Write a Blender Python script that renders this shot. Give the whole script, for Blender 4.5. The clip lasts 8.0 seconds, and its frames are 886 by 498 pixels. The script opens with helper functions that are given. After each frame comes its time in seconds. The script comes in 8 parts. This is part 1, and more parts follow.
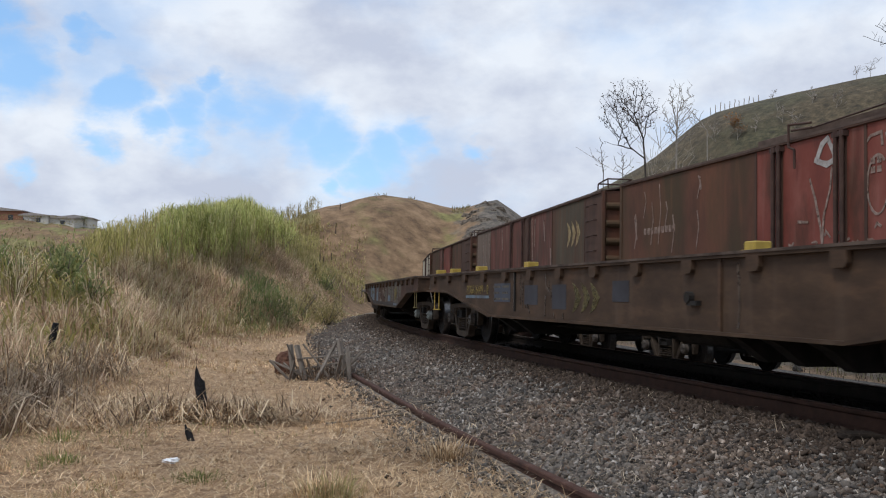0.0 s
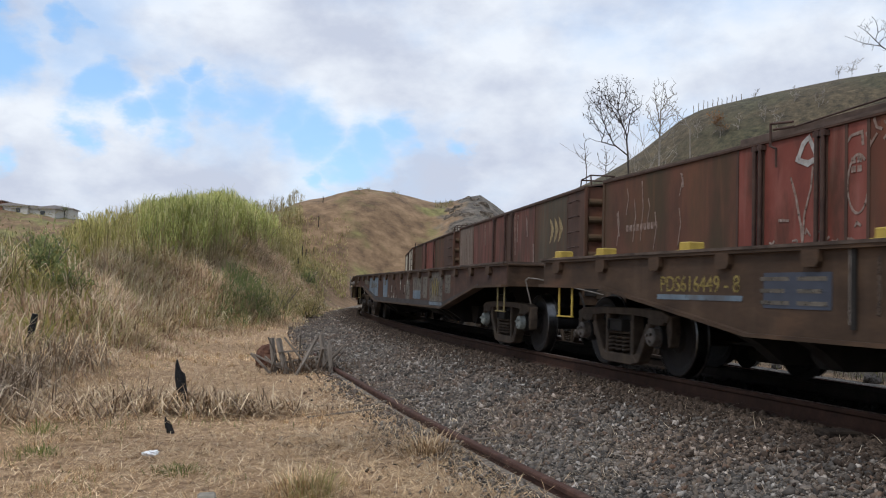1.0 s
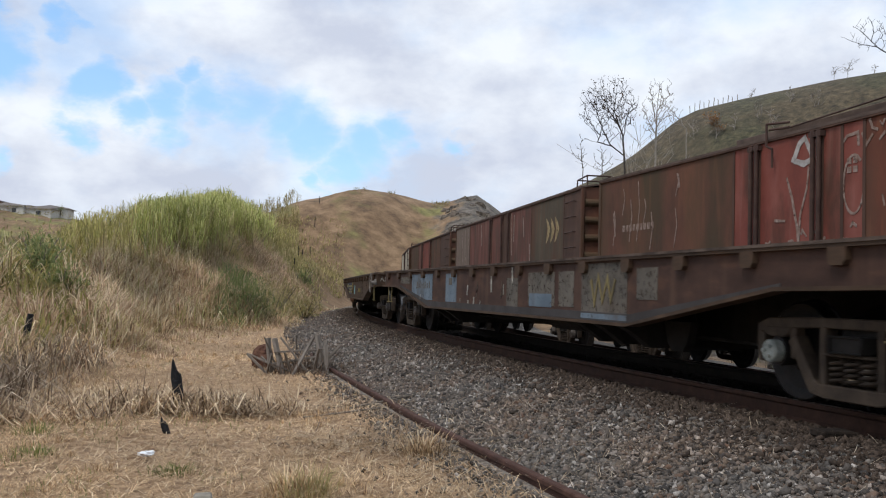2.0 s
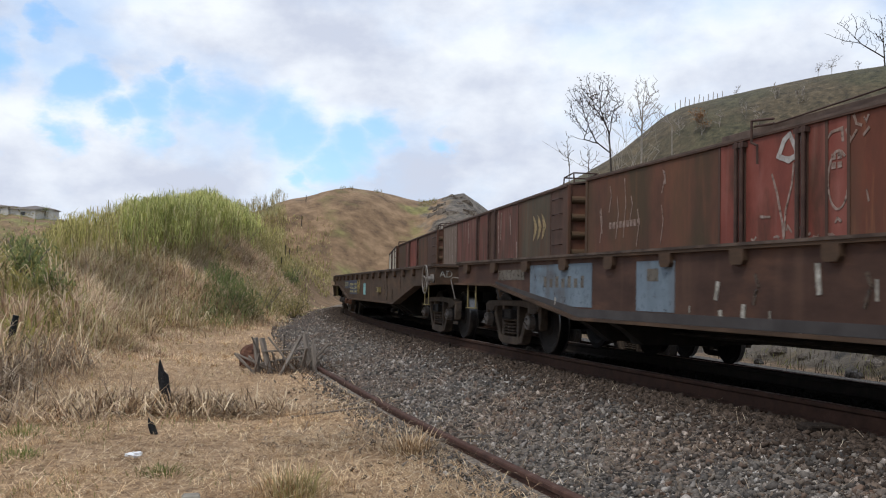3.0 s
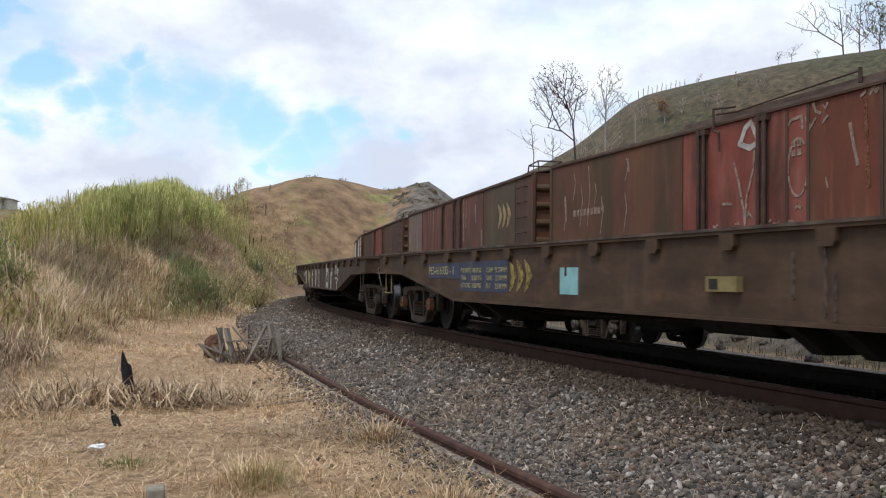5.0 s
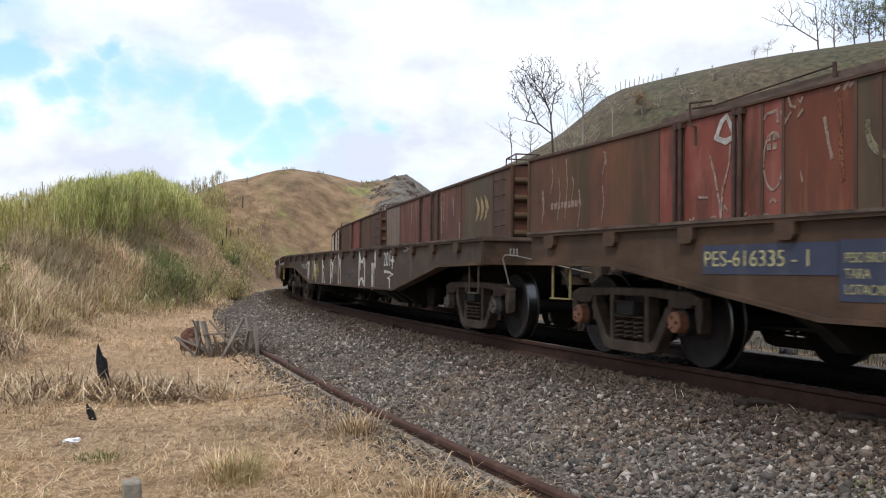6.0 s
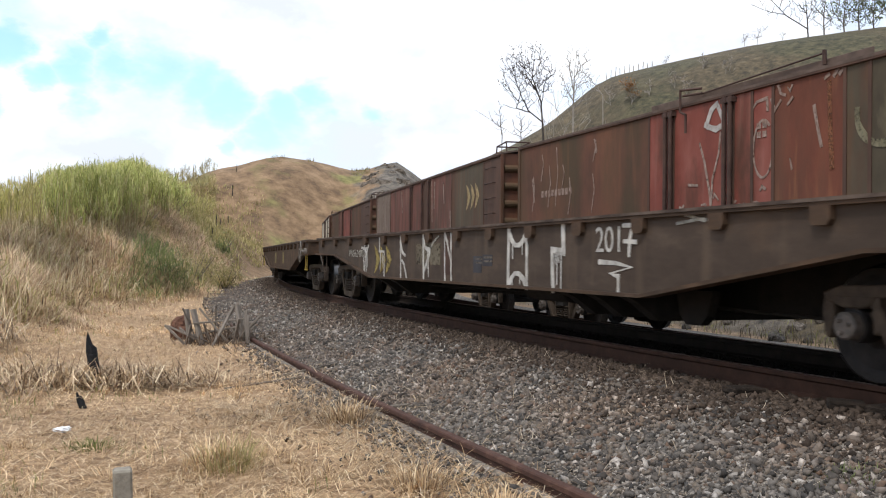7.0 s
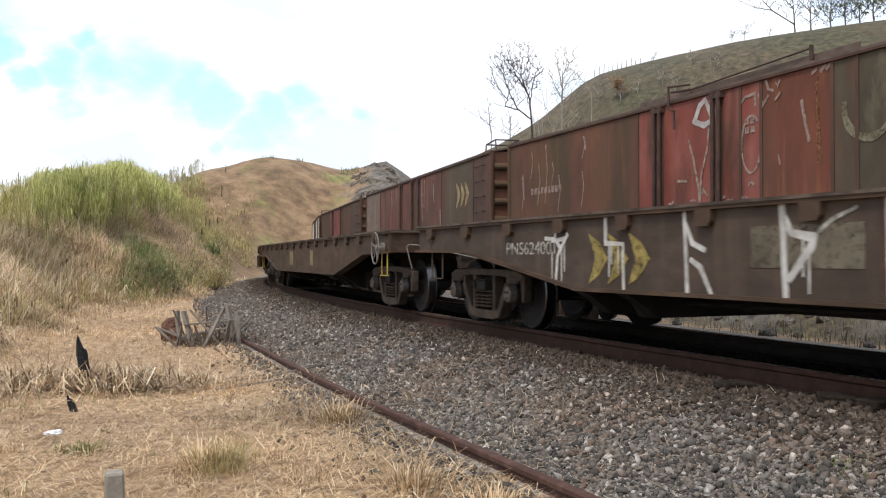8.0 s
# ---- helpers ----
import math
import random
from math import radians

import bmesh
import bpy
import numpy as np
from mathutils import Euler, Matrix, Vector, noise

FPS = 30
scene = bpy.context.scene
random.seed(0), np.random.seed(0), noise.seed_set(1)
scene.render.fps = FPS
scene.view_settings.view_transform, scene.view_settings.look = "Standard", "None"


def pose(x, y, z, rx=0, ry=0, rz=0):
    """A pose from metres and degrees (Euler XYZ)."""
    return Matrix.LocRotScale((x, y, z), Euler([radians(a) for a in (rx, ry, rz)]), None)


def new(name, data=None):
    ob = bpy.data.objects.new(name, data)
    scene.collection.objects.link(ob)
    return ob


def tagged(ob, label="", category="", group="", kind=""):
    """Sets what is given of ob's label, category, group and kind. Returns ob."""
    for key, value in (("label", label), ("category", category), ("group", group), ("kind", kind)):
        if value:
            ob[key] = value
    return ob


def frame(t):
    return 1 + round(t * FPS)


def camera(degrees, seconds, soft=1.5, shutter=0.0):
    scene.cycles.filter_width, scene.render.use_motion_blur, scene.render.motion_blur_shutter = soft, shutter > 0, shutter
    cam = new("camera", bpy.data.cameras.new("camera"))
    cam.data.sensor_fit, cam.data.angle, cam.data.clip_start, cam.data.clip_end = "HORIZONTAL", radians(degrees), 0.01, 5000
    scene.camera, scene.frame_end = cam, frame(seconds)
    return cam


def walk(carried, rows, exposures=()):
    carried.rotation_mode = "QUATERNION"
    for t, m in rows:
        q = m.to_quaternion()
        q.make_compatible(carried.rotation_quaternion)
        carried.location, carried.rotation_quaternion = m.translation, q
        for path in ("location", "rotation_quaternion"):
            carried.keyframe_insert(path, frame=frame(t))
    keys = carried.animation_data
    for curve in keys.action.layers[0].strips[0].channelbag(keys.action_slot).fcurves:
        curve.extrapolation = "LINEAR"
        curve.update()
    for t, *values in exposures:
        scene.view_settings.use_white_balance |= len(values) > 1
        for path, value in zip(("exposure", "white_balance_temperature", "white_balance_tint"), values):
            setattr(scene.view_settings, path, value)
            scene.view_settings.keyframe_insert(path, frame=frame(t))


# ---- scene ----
LENS = 50.0
cam = camera(LENS, 8.0, soft=1.1, shutter=0.15)
EYE = 0.867  # over the rail top, which is z = 0
TURNS = [  # seconds, yaw, pitch, roll
    (0.0, 6.603, 2.874, -0.951),
    (0.5, 5.934, 2.612, -1.347),
    (1.0, 5.537, 2.576, -1.496),
    (1.5, 5.494, 2.590, -1.532),
    (3.0, 4.566, 2.495, -1.079),
    (3.5, 4.253, 2.263, -0.584),
    (4.0, 3.868, 1.961, -0.216),
    (4.5, 3.249, 1.918, -0.434),
    (6.0, 1.147, 1.413, -0.699),
    (6.5, 0.752, 1.079, -0.617),
    (7.0, 0.575, 0.693, -0.623),
    (7.5, -0.041, 0.711, -0.282),
    (8.0, 0.005, 0.609, 0.011),
]
walk(cam, [(t, pose(0, 0, EYE, 90 + p, r, y)) for t, y, p, r in TURNS], exposures=[(0.0, 0.02, 6190, 10), (1.5, 0.12, 6270, 10), (4.5, 0.26, 6330, 10), (6.5, 0.56, 6430, 10), (8.0, 0.75, 6500, 10)])

# ---- the curve of the line ----
CX, CY, RAIL = 166.289, 76.185, 177.297  # middle of the curve, radius of the near rail
A_ZERO = 3.5439
LINE = RAIL - 0.835   # middle of the first track, broad gauge
LINE_B = RAIL - 5.33  # middle of the second track
SIDE_B = RAIL - 3.88  # the boxcars' sides towards the eye


def bend(s, r):
    """Place on the curve: s metres along the near rail (towards the eye), on radius r."""
    a = A_ZERO + s / RAIL
    return CX + r * math.cos(a), CY + r * math.sin(a)


def heading(s):
    return math.degrees(A_ZERO + s / RAIL) + 90.0


# ---- sky and sun ----
SUN_UP, SUN_ROUND = 58.0, 215.0  # degrees
CLOUD_SHIFT = (-6.1, -7.15, 2.17)
# gaps of blue between the clouds: bearing (x per metre of y), rise per metre of y, radius
BLUE_GAPS = [(-0.598, 0.253, 0.027), (-0.482, 0.223, 0.022), (-0.44, 0.186, 0.018), (-0.404, 0.198, 0.024), (-0.359, 0.207, 0.025), (-0.316, 0.197, 0.031),
             (-0.272, 0.18, 0.031), (-0.241, 0.17, 0.026), (-0.379, 0.232, 0.016), (-0.403, 0.162, 0.021), (-0.5, 0.164, 0.015), (-0.586, 0.137, 0.014),
             (-0.143, 0.165, 0.02), (-0.176, 0.149, 0.026), (-0.202, 0.133, 0.023), (-0.231, 0.113, 0.013), (-0.087, 0.156, 0.013), (-0.521, 0.291, 0.018), (-0.64, 0.316, 0.02)]


def build_world():
    world = bpy.data.worlds.new("sky")
    scene.world = world
    world.use_nodes = True
    nt = world.node_tree
    nt.nodes.clear()
    out = nt.nodes.new("ShaderNodeOutputWorld")
    bg = nt.nodes.new("ShaderNodeBackground")
    sky = nt.nodes.new("ShaderNodeTexSky")
    sky.sky_type = "NISHITA"
    sky.sun_disc = False
    sky.sun_elevation = radians(SUN_UP)
    sky.sun_rotation = radians(SUN_ROUND)
    sky.dust_density = 0.2
    sky.ozone_density = 2.5
    bg.inputs["Strength"].default_value = 0.15
    co = nt.nodes.new("ShaderNodeTexCoord")

    def math_node(op, a, b, c=None):
        n = nt.nodes.new("ShaderNodeMath")
        n.operation = op
        for k, v in enumerate((a, b, c)):
            if isinstance(v, (int, float)):
                n.inputs[k].default_value = v
            elif v is not None:
                nt.links.new(v, n.inputs[k])
        return n.outputs[0]

    def ranged(value, lo, hi, to_lo=0.0, to_hi=1.0):
        n = nt.nodes.new("ShaderNodeMapRange")
        n.interpolation_type = "SMOOTHSTEP"
        for k, v in zip(("From Min", "From Max", "To Min", "To Max"), (lo, hi, to_lo, to_hi)):
            n.inputs[k].default_value = v
        nt.links.new(value, n.inputs["Value"])
        return n.outputs[0]

    # heaps of broken cloud: noise over the directions of the sky, flattened; the same noise a little higher up shades their bases
    def cloudy(lift, scale, detail, rough=0.55, colour=False):
        mp = nt.nodes.new("ShaderNodeMapping")
        mp.inputs["Location"].default_value = (CLOUD_SHIFT[0], CLOUD_SHIFT[1], CLOUD_SHIFT[2] + lift)
        mp.inputs["Scale"].default_value = (1.0, 1.0, 1.7)
        nt.links.new(co.outputs["Generated"], mp.inputs["Vector"])
        n = nt.nodes.new("ShaderNodeTexNoise")
        n.inputs["Scale"].default_value, n.inputs["Detail"].default_value, n.inputs["Roughness"].default_value = scale, detail, rough
        nt.links.new(mp.outputs["Vector"], n.inputs["Vector"])
        return n.outputs["Color" if colour else "Fac"]

    # the directions, ruffled, so that the gaps get ragged edges
    ruffle = nt.nodes.new("ShaderNodeVectorMath")
    ruffle.operation = "MULTIPLY_ADD"
    nt.links.new(cloudy(0.3, 15.0, 5.0, 0.6, True), ruffle.inputs[0])
    ruffle.inputs[1].default_value = (0.075, 0.075, 0.055)
    nt.links.new(co.outputs["Generated"], ruffle.inputs[2])
    gap = None
    for bearing, rise, radius in BLUE_GAPS:
        d = Vector((bearing, 1.0, rise)).normalized()
        far = nt.nodes.new("ShaderNodeVectorMath")
        far.operation = "DISTANCE"
        nt.links.new(ruffle.outputs[0], far.inputs[0])
        far.inputs[1].default_value = (d.x + 0.0375, d.y + 0.0375, d.z + 0.0275)
        one = ranged(far.outputs["Value"], radius * 0.15, radius * 2.15, 1.0, 0.0)
        gap = one if gap is None else math_node("MAXIMUM", gap, one)
    billow = cloudy(0.0, 7.0, 8.0)
    open_sky = ranged(math_node("ADD", gap, math_node("MULTIPLY", math_node("SUBTRACT", 0.5, billow), 1.5)), 0.05, 1.05, 0.0, 1.0)
    # thin places in the cover, all round the sky
    thin = ranged(cloudy(0.0, 3.4, 8.0), 0.33, 0.56, 0.55, 0.0)
    blue = math_node("MULTIPLY", math_node("MAXIMUM", open_sky, thin), 0.92)
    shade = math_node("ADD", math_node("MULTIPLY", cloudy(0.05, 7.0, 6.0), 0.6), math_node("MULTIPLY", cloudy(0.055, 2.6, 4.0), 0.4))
    cloud = nt.nodes.new("ShaderNodeValToRGB")
    cloud.color_ramp.elements[0].position = 0.43
    cloud.color_ramp.elements[0].color = (5.65, 5.85, 6.1, 1)
    cloud.color_ramp.elements[1].position = 0.58
    cloud.color_ramp.elements[1].color = (3.8, 4.05, 4.7, 1)
    nt.links.new(shade, cloud.inputs["Fac"])
    mix = nt.nodes.new("ShaderNodeMix")
    mix.data_type = "RGBA"
    nt.links.new(blue, mix.inputs["Factor"])
    nt.links.new(cloud.outputs["Color"], mix.inputs[6])
    air = nt.nodes.new("ShaderNodeMix")
    air.data_type = "RGBA"
    air.inputs["Factor"].default_value = 0.45
    nt.links.new(sky.outputs["Color"], air.inputs[6])
    air.inputs[7].default_value = (2.1, 4.3, 7.2, 1)
    nt.links.new(air.outputs[2], mix.inputs[7])
    nt.links.new(mix.outputs[2], bg.inputs["Color"])
    nt.links.new(bg.outputs[0], out.inputs[0])


build_world()
sun_data = bpy.data.lights.new("sun", "SUN")
sun_data.energy, sun_data.angle, sun_data.color = 1.5, radians(12), (1.0, 0.95, 0.88)
sun = new("sun", sun_data)
sun.rotation_euler = (radians(90 - SUN_UP), 0, radians(180 - SUN_ROUND))
# ---- materials ----
def nodes_of(name):
    m = bpy.data.materials.new(name)
    m.use_nodes = True
    return m, m.node_tree, m.node_tree.nodes["Principled BSDF"]


def surface(name, stops, scale=4.0, detail=6.0, rough=0.85, metal=0.0, bump=0.25, bump_scale=40.0, bump_dist=0.01,
            stretch=(1, 1, 1), stain=None, stain_scale=1.2, stain_range=(0.5, 0.65), random_mix=0.0, island=False, coords="Object", streak=None, streak_range=(0.52, 0.68), streak_most=0.6, worn=None, shift=(0, 0, 0)):
    """A noise-coloured surface: stops = [(position, (r, g, b)), ...]; an optional larger stain; per-object or per-island variation."""
    m, nt, bsdf = nodes_of(name)
    co = nt.nodes.new("ShaderNodeTexCoord")
    mp = nt.nodes.new("ShaderNodeMapping")
    mp.inputs["Scale"].default_value = stretch
    mp.inputs["Location"].default_value = shift
    nt.links.new(co.outputs[coords], mp.inputs["Vector"])
    n = nt.nodes.new("ShaderNodeTexNoise")
    n.inputs["Scale"].default_value, n.inputs["Detail"].default_value, n.inputs["Roughness"].default_value = scale, detail, 0.62
    nt.links.new(mp.outputs["Vector"], n.inputs["Vector"])
    r = nt.nodes.new("ShaderNodeValToRGB")
    els = r.color_ramp.elements
    els[0].position, els[0].color = stops[0][0], (*stops[0][1], 1)
    els[1].position, els[1].color = stops[-1][0], (*stops[-1][1], 1)
    for p, c in stops[1:-1]:
        e = els.new(p)
        e.color = (*c, 1)
    nt.links.new(n.outputs["Fac"], r.inputs["Fac"])
    colour = r.outputs["Color"]
    if stain:
        n2 = nt.nodes.new("ShaderNodeTexNoise")
        n2.inputs["Scale"].default_value, n2.inputs["Detail"].default_value = stain_scale, 8.0
        n2.inputs["Roughness"].default_value = 0.6
        nt.links.new(mp.outputs["Vector"], n2.inputs["Vector"])
        rr = nt.nodes.new("ShaderNodeMapRange")
        rr.inputs["From Min"].default_value, rr.inputs["From Max"].default_value = stain_range
        nt.links.new(n2.outputs["Fac"], rr.inputs["Value"])
        mx = nt.nodes.new("ShaderNodeMix")
        mx.data_type = "RGBA"
        nt.links.new(rr.outputs[0], mx.inputs["Factor"])
        nt.links.new(colour, mx.inputs[6])
        mx.inputs[7].default_value = (*stain, 1)
        colour = mx.outputs[2]
    if streak:  # runs of dirt and rust down the sheet
        ms = nt.nodes.new("ShaderNodeMapping")
        ms.inputs["Scale"].default_value = (2.6, 2.6, 0.30)
        nt.links.new(co.outputs[coords], ms.inputs["Vector"])
        n3 = nt.nodes.new("ShaderNodeTexNoise")
        n3.inputs["Scale"].default_value, n3.inputs["Detail"].default_value = 1.6, 7.0
        nt.links.new(ms.outputs["Vector"], n3.inputs["Vector"])
        r3 = nt.nodes.new("ShaderNodeMapRange")
        r3.inputs["From Min"].default_value, r3.inputs["From Max"].default_value = streak_range
        r3.inputs["To Max"].default_value = streak_most
        nt.links.new(n3.outputs["Fac"], r3.inputs["Value"])
        mx3 = nt.nodes.new("ShaderNodeMix")
        mx3.data_type = "RGBA"
        nt.links.new(r3.outputs[0], mx3.inputs["Factor"])
        nt.links.new(colour, mx3.inputs[6])
        mx3.inputs[7].default_value = (*streak, 1)
        colour = mx3.outputs[2]
    if worn:  # paint flaked away in spots
        nw = nt.nodes.new("ShaderNodeTexNoise")
        nw.inputs["Scale"].default_value, nw.inputs["Detail"].default_value, nw.inputs["Roughness"].default_value = 15.0, 8.0, 0.75
        nt.links.new(co.outputs[coords], nw.inputs["Vector"])
        rw = nt.nodes.new("ShaderNodeMapRange")
        rw.inputs["From Min"].default_value, rw.inputs["From Max"].default_value = worn - 0.20, worn + 0.10
        nt.links.new(nw.outputs["Fac"], rw.inputs["Value"])
        nt.links.new(rw.outputs[0], bsdf.inputs["Alpha"])
    if random_mix:
        src = nt.nodes.new("ShaderNodeNewGeometry").outputs["Random Per Island"] if island else nt.nodes.new("ShaderNodeObjectInfo").outputs["Random"]
        mr = nt.nodes.new("ShaderNodeMapRange")
        mr.inputs["To Min"].default_value, mr.inputs["To Max"].default_value = 1 - random_mix, 1 + random_mix
        nt.links.new(src, mr.inputs["Value"])
        hs = nt.nodes.new("ShaderNodeHueSaturation")
        nt.links.new(mr.outputs[0], hs.inputs["Value"])
        nt.links.new(colour, hs.inputs["Color"])
        colour = hs.outputs["Color"]
    nt.links.new(colour, bsdf.inputs["Base Color"])
    bsdf.inputs["Roughness"].default_value, bsdf.inputs["Metallic"].default_value = rough, metal
    if rough >= 0.7 and not metal:
        bsdf.inputs["Specular IOR Level"].default_value = 0.2
    if bump:
        nb = nt.nodes.new("ShaderNodeTexNoise")
        nb.inputs["Scale"].default_value, nb.inputs["Detail"].default_value = bump_scale, 4.0
        nt.links.new(co.outputs[coords], nb.inputs["Vector"])
        b = nt.nodes.new("ShaderNodeBump")
        b.inputs["Strength"].default_value, b.inputs["Distance"].default_value = bump, bump_dist
        nt.links.new(nb.outputs["Fac"], b.inputs["Height"])
        nt.links.new(b.outputs[0], bsdf.inputs["Normal"])
    return m


def paint(name, colour, rough=0.6):
    return surface(name, [(0.3, tuple(c * 0.72 for c in colour)), (0.6, colour)], scale=9.0, rough=rough, bump=0.1)


M_SILLRED = surface("red_brown_sooty_paint", [(0.3, (0.034, 0.018, 0.013)), (0.55, (0.058, 0.031, 0.022)), (0.75, (0.090, 0.048, 0.032))], scale=2.2,
                    stretch=(0.6, 1, 1.6), stain=(0.10, 0.047, 0.027), stain_scale=1.1, stain_range=(0.54, 0.78), rough=0.75, bump=0.15, streak=(0.105, 0.060, 0.040), streak_range=(0.52, 0.72), streak_most=0.5)
M_SILLGREY = surface("grey_olive_sooty_paint", [(0.3, (0.035, 0.024, 0.017)), (0.55, (0.057, 0.040, 0.029)), (0.75, (0.087, 0.063, 0.046))], scale=2.0,
                     stretch=(0.6, 1, 1.6), stain=(0.095, 0.060, 0.038), stain_scale=0.9, stain_range=(0.54, 0.76), rough=0.75, bump=0.15, streak=(0.10, 0.070, 0.048), streak_range=(0.52, 0.72), streak_most=0.5)
M_SILL = surface("sooty_brown_paint", [(0.3, (0.034, 0.021, 0.0135)), (0.55, (0.062, 0.038, 0.0235)), (0.75, (0.100, 0.062, 0.037))], scale=2.2,
                 stretch=(0.6, 1, 1.6), stain=(0.10, 0.052, 0.030), stain_scale=1.1, stain_range=(0.54, 0.78), rough=0.75, bump=0.15, streak=(0.095, 0.065, 0.046), streak_range=(0.54, 0.74), streak_most=0.45)
M_DECK = surface("rusty_deck_steel", [(0.3, (0.05, 0.035, 0.028)), (0.7, (0.12, 0.085, 0.065))], scale=3.0, rough=0.85)
M_BOGIE = surface("greasy_cast_steel", [(0.3, (0.022, 0.016, 0.012)), (0.7, (0.080, 0.058, 0.041))], scale=5.0, rough=0.75)
# one near-black colour for underframes, bolsters, brake gear and small dark fittings
M_UNDER = surface("near_black_underframe", [(0.3, (0.012, 0.011, 0.010)), (0.7, (0.03, 0.026, 0.023))], scale=5.0, rough=0.85)
M_WHEEL = surface("dark_wheel_steel", [(0.3, (0.010, 0.009, 0.009)), (0.7, (0.026, 0.022, 0.020))], scale=6.0, rough=0.7)
M_TREAD = surface("polished_tread", [(0.3, (0.075, 0.072, 0.07)), (0.7, (0.16, 0.155, 0.15))], scale=20.0, rough=0.3, metal=1.0, bump=0.05)
M_RAIL = surface("rusty_rail", [(0.3, (0.024, 0.012, 0.008)), (0.6, (0.046, 0.022, 0.014)), (0.8, (0.075, 0.040, 0.026))], scale=7.0, rough=0.85, metal=0.0, bump=0.3)
M_RAILTOP = surface("worn_rail_head", [(0.3, (0.13, 0.09, 0.07)), (0.7, (0.30, 0.25, 0.22))], scale=12.0, rough=0.4, metal=0.6)
M_RED = surface("faded_red_oxide_paint", [(0.25, (0.108, 0.033, 0.024)), (0.5, (0.185, 0.052, 0.037)), (0.75, (0.24, 0.088, 0.066))], scale=1.6,
                stretch=(1, 1, 0.45), stain=(0.085, 0.036, 0.023), stain_scale=1.4, stain_range=(0.5, 0.68), rough=0.7, bump=0.12, streak=(0.24, 0.13, 0.10), streak_range=(0.58, 0.78), streak_most=0.5)
M_OXIDE = surface("brown_rusted_sheet", [(0.34, (0.060, 0.036, 0.023)), (0.5, (0.105, 0.048, 0.031)), (0.66, (0.155, 0.066, 0.038))], scale=0.9,
                  stretch=(1, 1, 0.4), stain=(0.064, 0.046, 0.025), stain_scale=0.7, stain_range=(0.40, 0.66), rough=0.8, bump=0.15, streak=(0.17, 0.074, 0.040), streak_range=(0.56, 0.78), streak_most=0.5, shift=(2.0, 0, 0.3))
M_ROOF = surface("weathered_roof_sheet", [(0.3, (0.07, 0.05, 0.04)), (0.7, (0.14, 0.10, 0.08))], scale=3.0, rough=0.85)
M_BALLAST = surface("ballast_bed", [(0.36, (0.06, 0.052, 0.045)), (0.5, (0.19, 0.165, 0.14)), (0.64, (0.35, 0.31, 0.265))], scale=26.0, rough=0.95, bump=0.9, bump_scale=24.0, bump_dist=0.04)


def stone_material(name, island):
    """Ballast stone: each stone draws grey, brown or rusty from a ramp, with grain."""
    m, nt, bsdf = nodes_of(name)
    src = nt.nodes.new("ShaderNodeNewGeometry").outputs["Random Per Island"] if island else nt.nodes.new("ShaderNodeObjectInfo").outputs["Random"]
    r = nt.nodes.new("ShaderNodeValToRGB")
    e = r.color_ramp.elements
    e[0].position, e[0].color = 0.0, (0.030, 0.026, 0.023, 1)
    e[1].position, e[1].color = 1.0, (0.42, 0.385, 0.345, 1)
    for p, c in ((0.18, (0.055, 0.048, 0.041)), (0.34, (0.094, 0.081, 0.069)), (0.50, (0.130, 0.113, 0.096)), (0.60, (0.138, 0.107, 0.078)), (0.72, (0.166, 0.146, 0.126)), (0.82, (0.115, 0.071, 0.046)), (0.90, (0.216, 0.190, 0.163))):
        e.new(p).color = (*c, 1)
    nt.links.new(src, r.inputs["Fac"])
    co = nt.nodes.new("ShaderNodeTexCoord")
    n = nt.nodes.new("ShaderNodeTexNoise")
    n.inputs["Scale"].default_value, n.inputs["Detail"].default_value = (45.0 if island else 2.5), 5.0
    nt.links.new(co.outputs["Object"], n.inputs["Vector"])
    mr = nt.nodes.new("ShaderNodeMapRange")
    mr.inputs["From Min"].default_value, mr.inputs["From Max"].default_value = 0.3, 0.7
    mr.inputs["To Min"].default_value, mr.inputs["To Max"].default_value = 0.65, 1.3
    nt.links.new(n.outputs["Fac"], mr.inputs["Value"])
    hs = nt.nodes.new("ShaderNodeHueSaturation")
    nt.links.new(mr.outputs[0], hs.inputs["Value"])
    # rust and earth washed over the stones in drifts
    g = nt.nodes.new("ShaderNodeNewGeometry")
    nd = nt.nodes.new("ShaderNodeTexNoise")
    nd.inputs["Scale"].default_value, nd.inputs["Detail"].default_value = 0.7, 6.0
    nt.links.new(g.outputs["Position"], nd.inputs["Vector"])
    md = nt.nodes.new("ShaderNodeMapRange")
    md.inputs["From Min"].default_value, md.inputs["From Max"].default_value, md.inputs["To Max"].default_value = 0.44, 0.62, 0.42
    nt.links.new(nd.outputs["Fac"], md.inputs["Value"])
    wash = nt.nodes.new("ShaderNodeMix")
    wash.data_type, wash.blend_type = "RGBA", "MULTIPLY"
    nt.links.new(md.outputs[0], wash.inputs["Factor"])
    nt.links.new(r.outputs["Color"], wash.inputs[6])
    wash.inputs[7].default_value = (1.05, 0.76, 0.56, 1)
    nt.links.new(wash.outputs[2], hs.inputs["Color"])
    nt.links.new(hs.outputs["Color"], bsdf.inputs["Base Color"])
    bsdf.inputs["Roughness"].default_value = 0.9
    return m


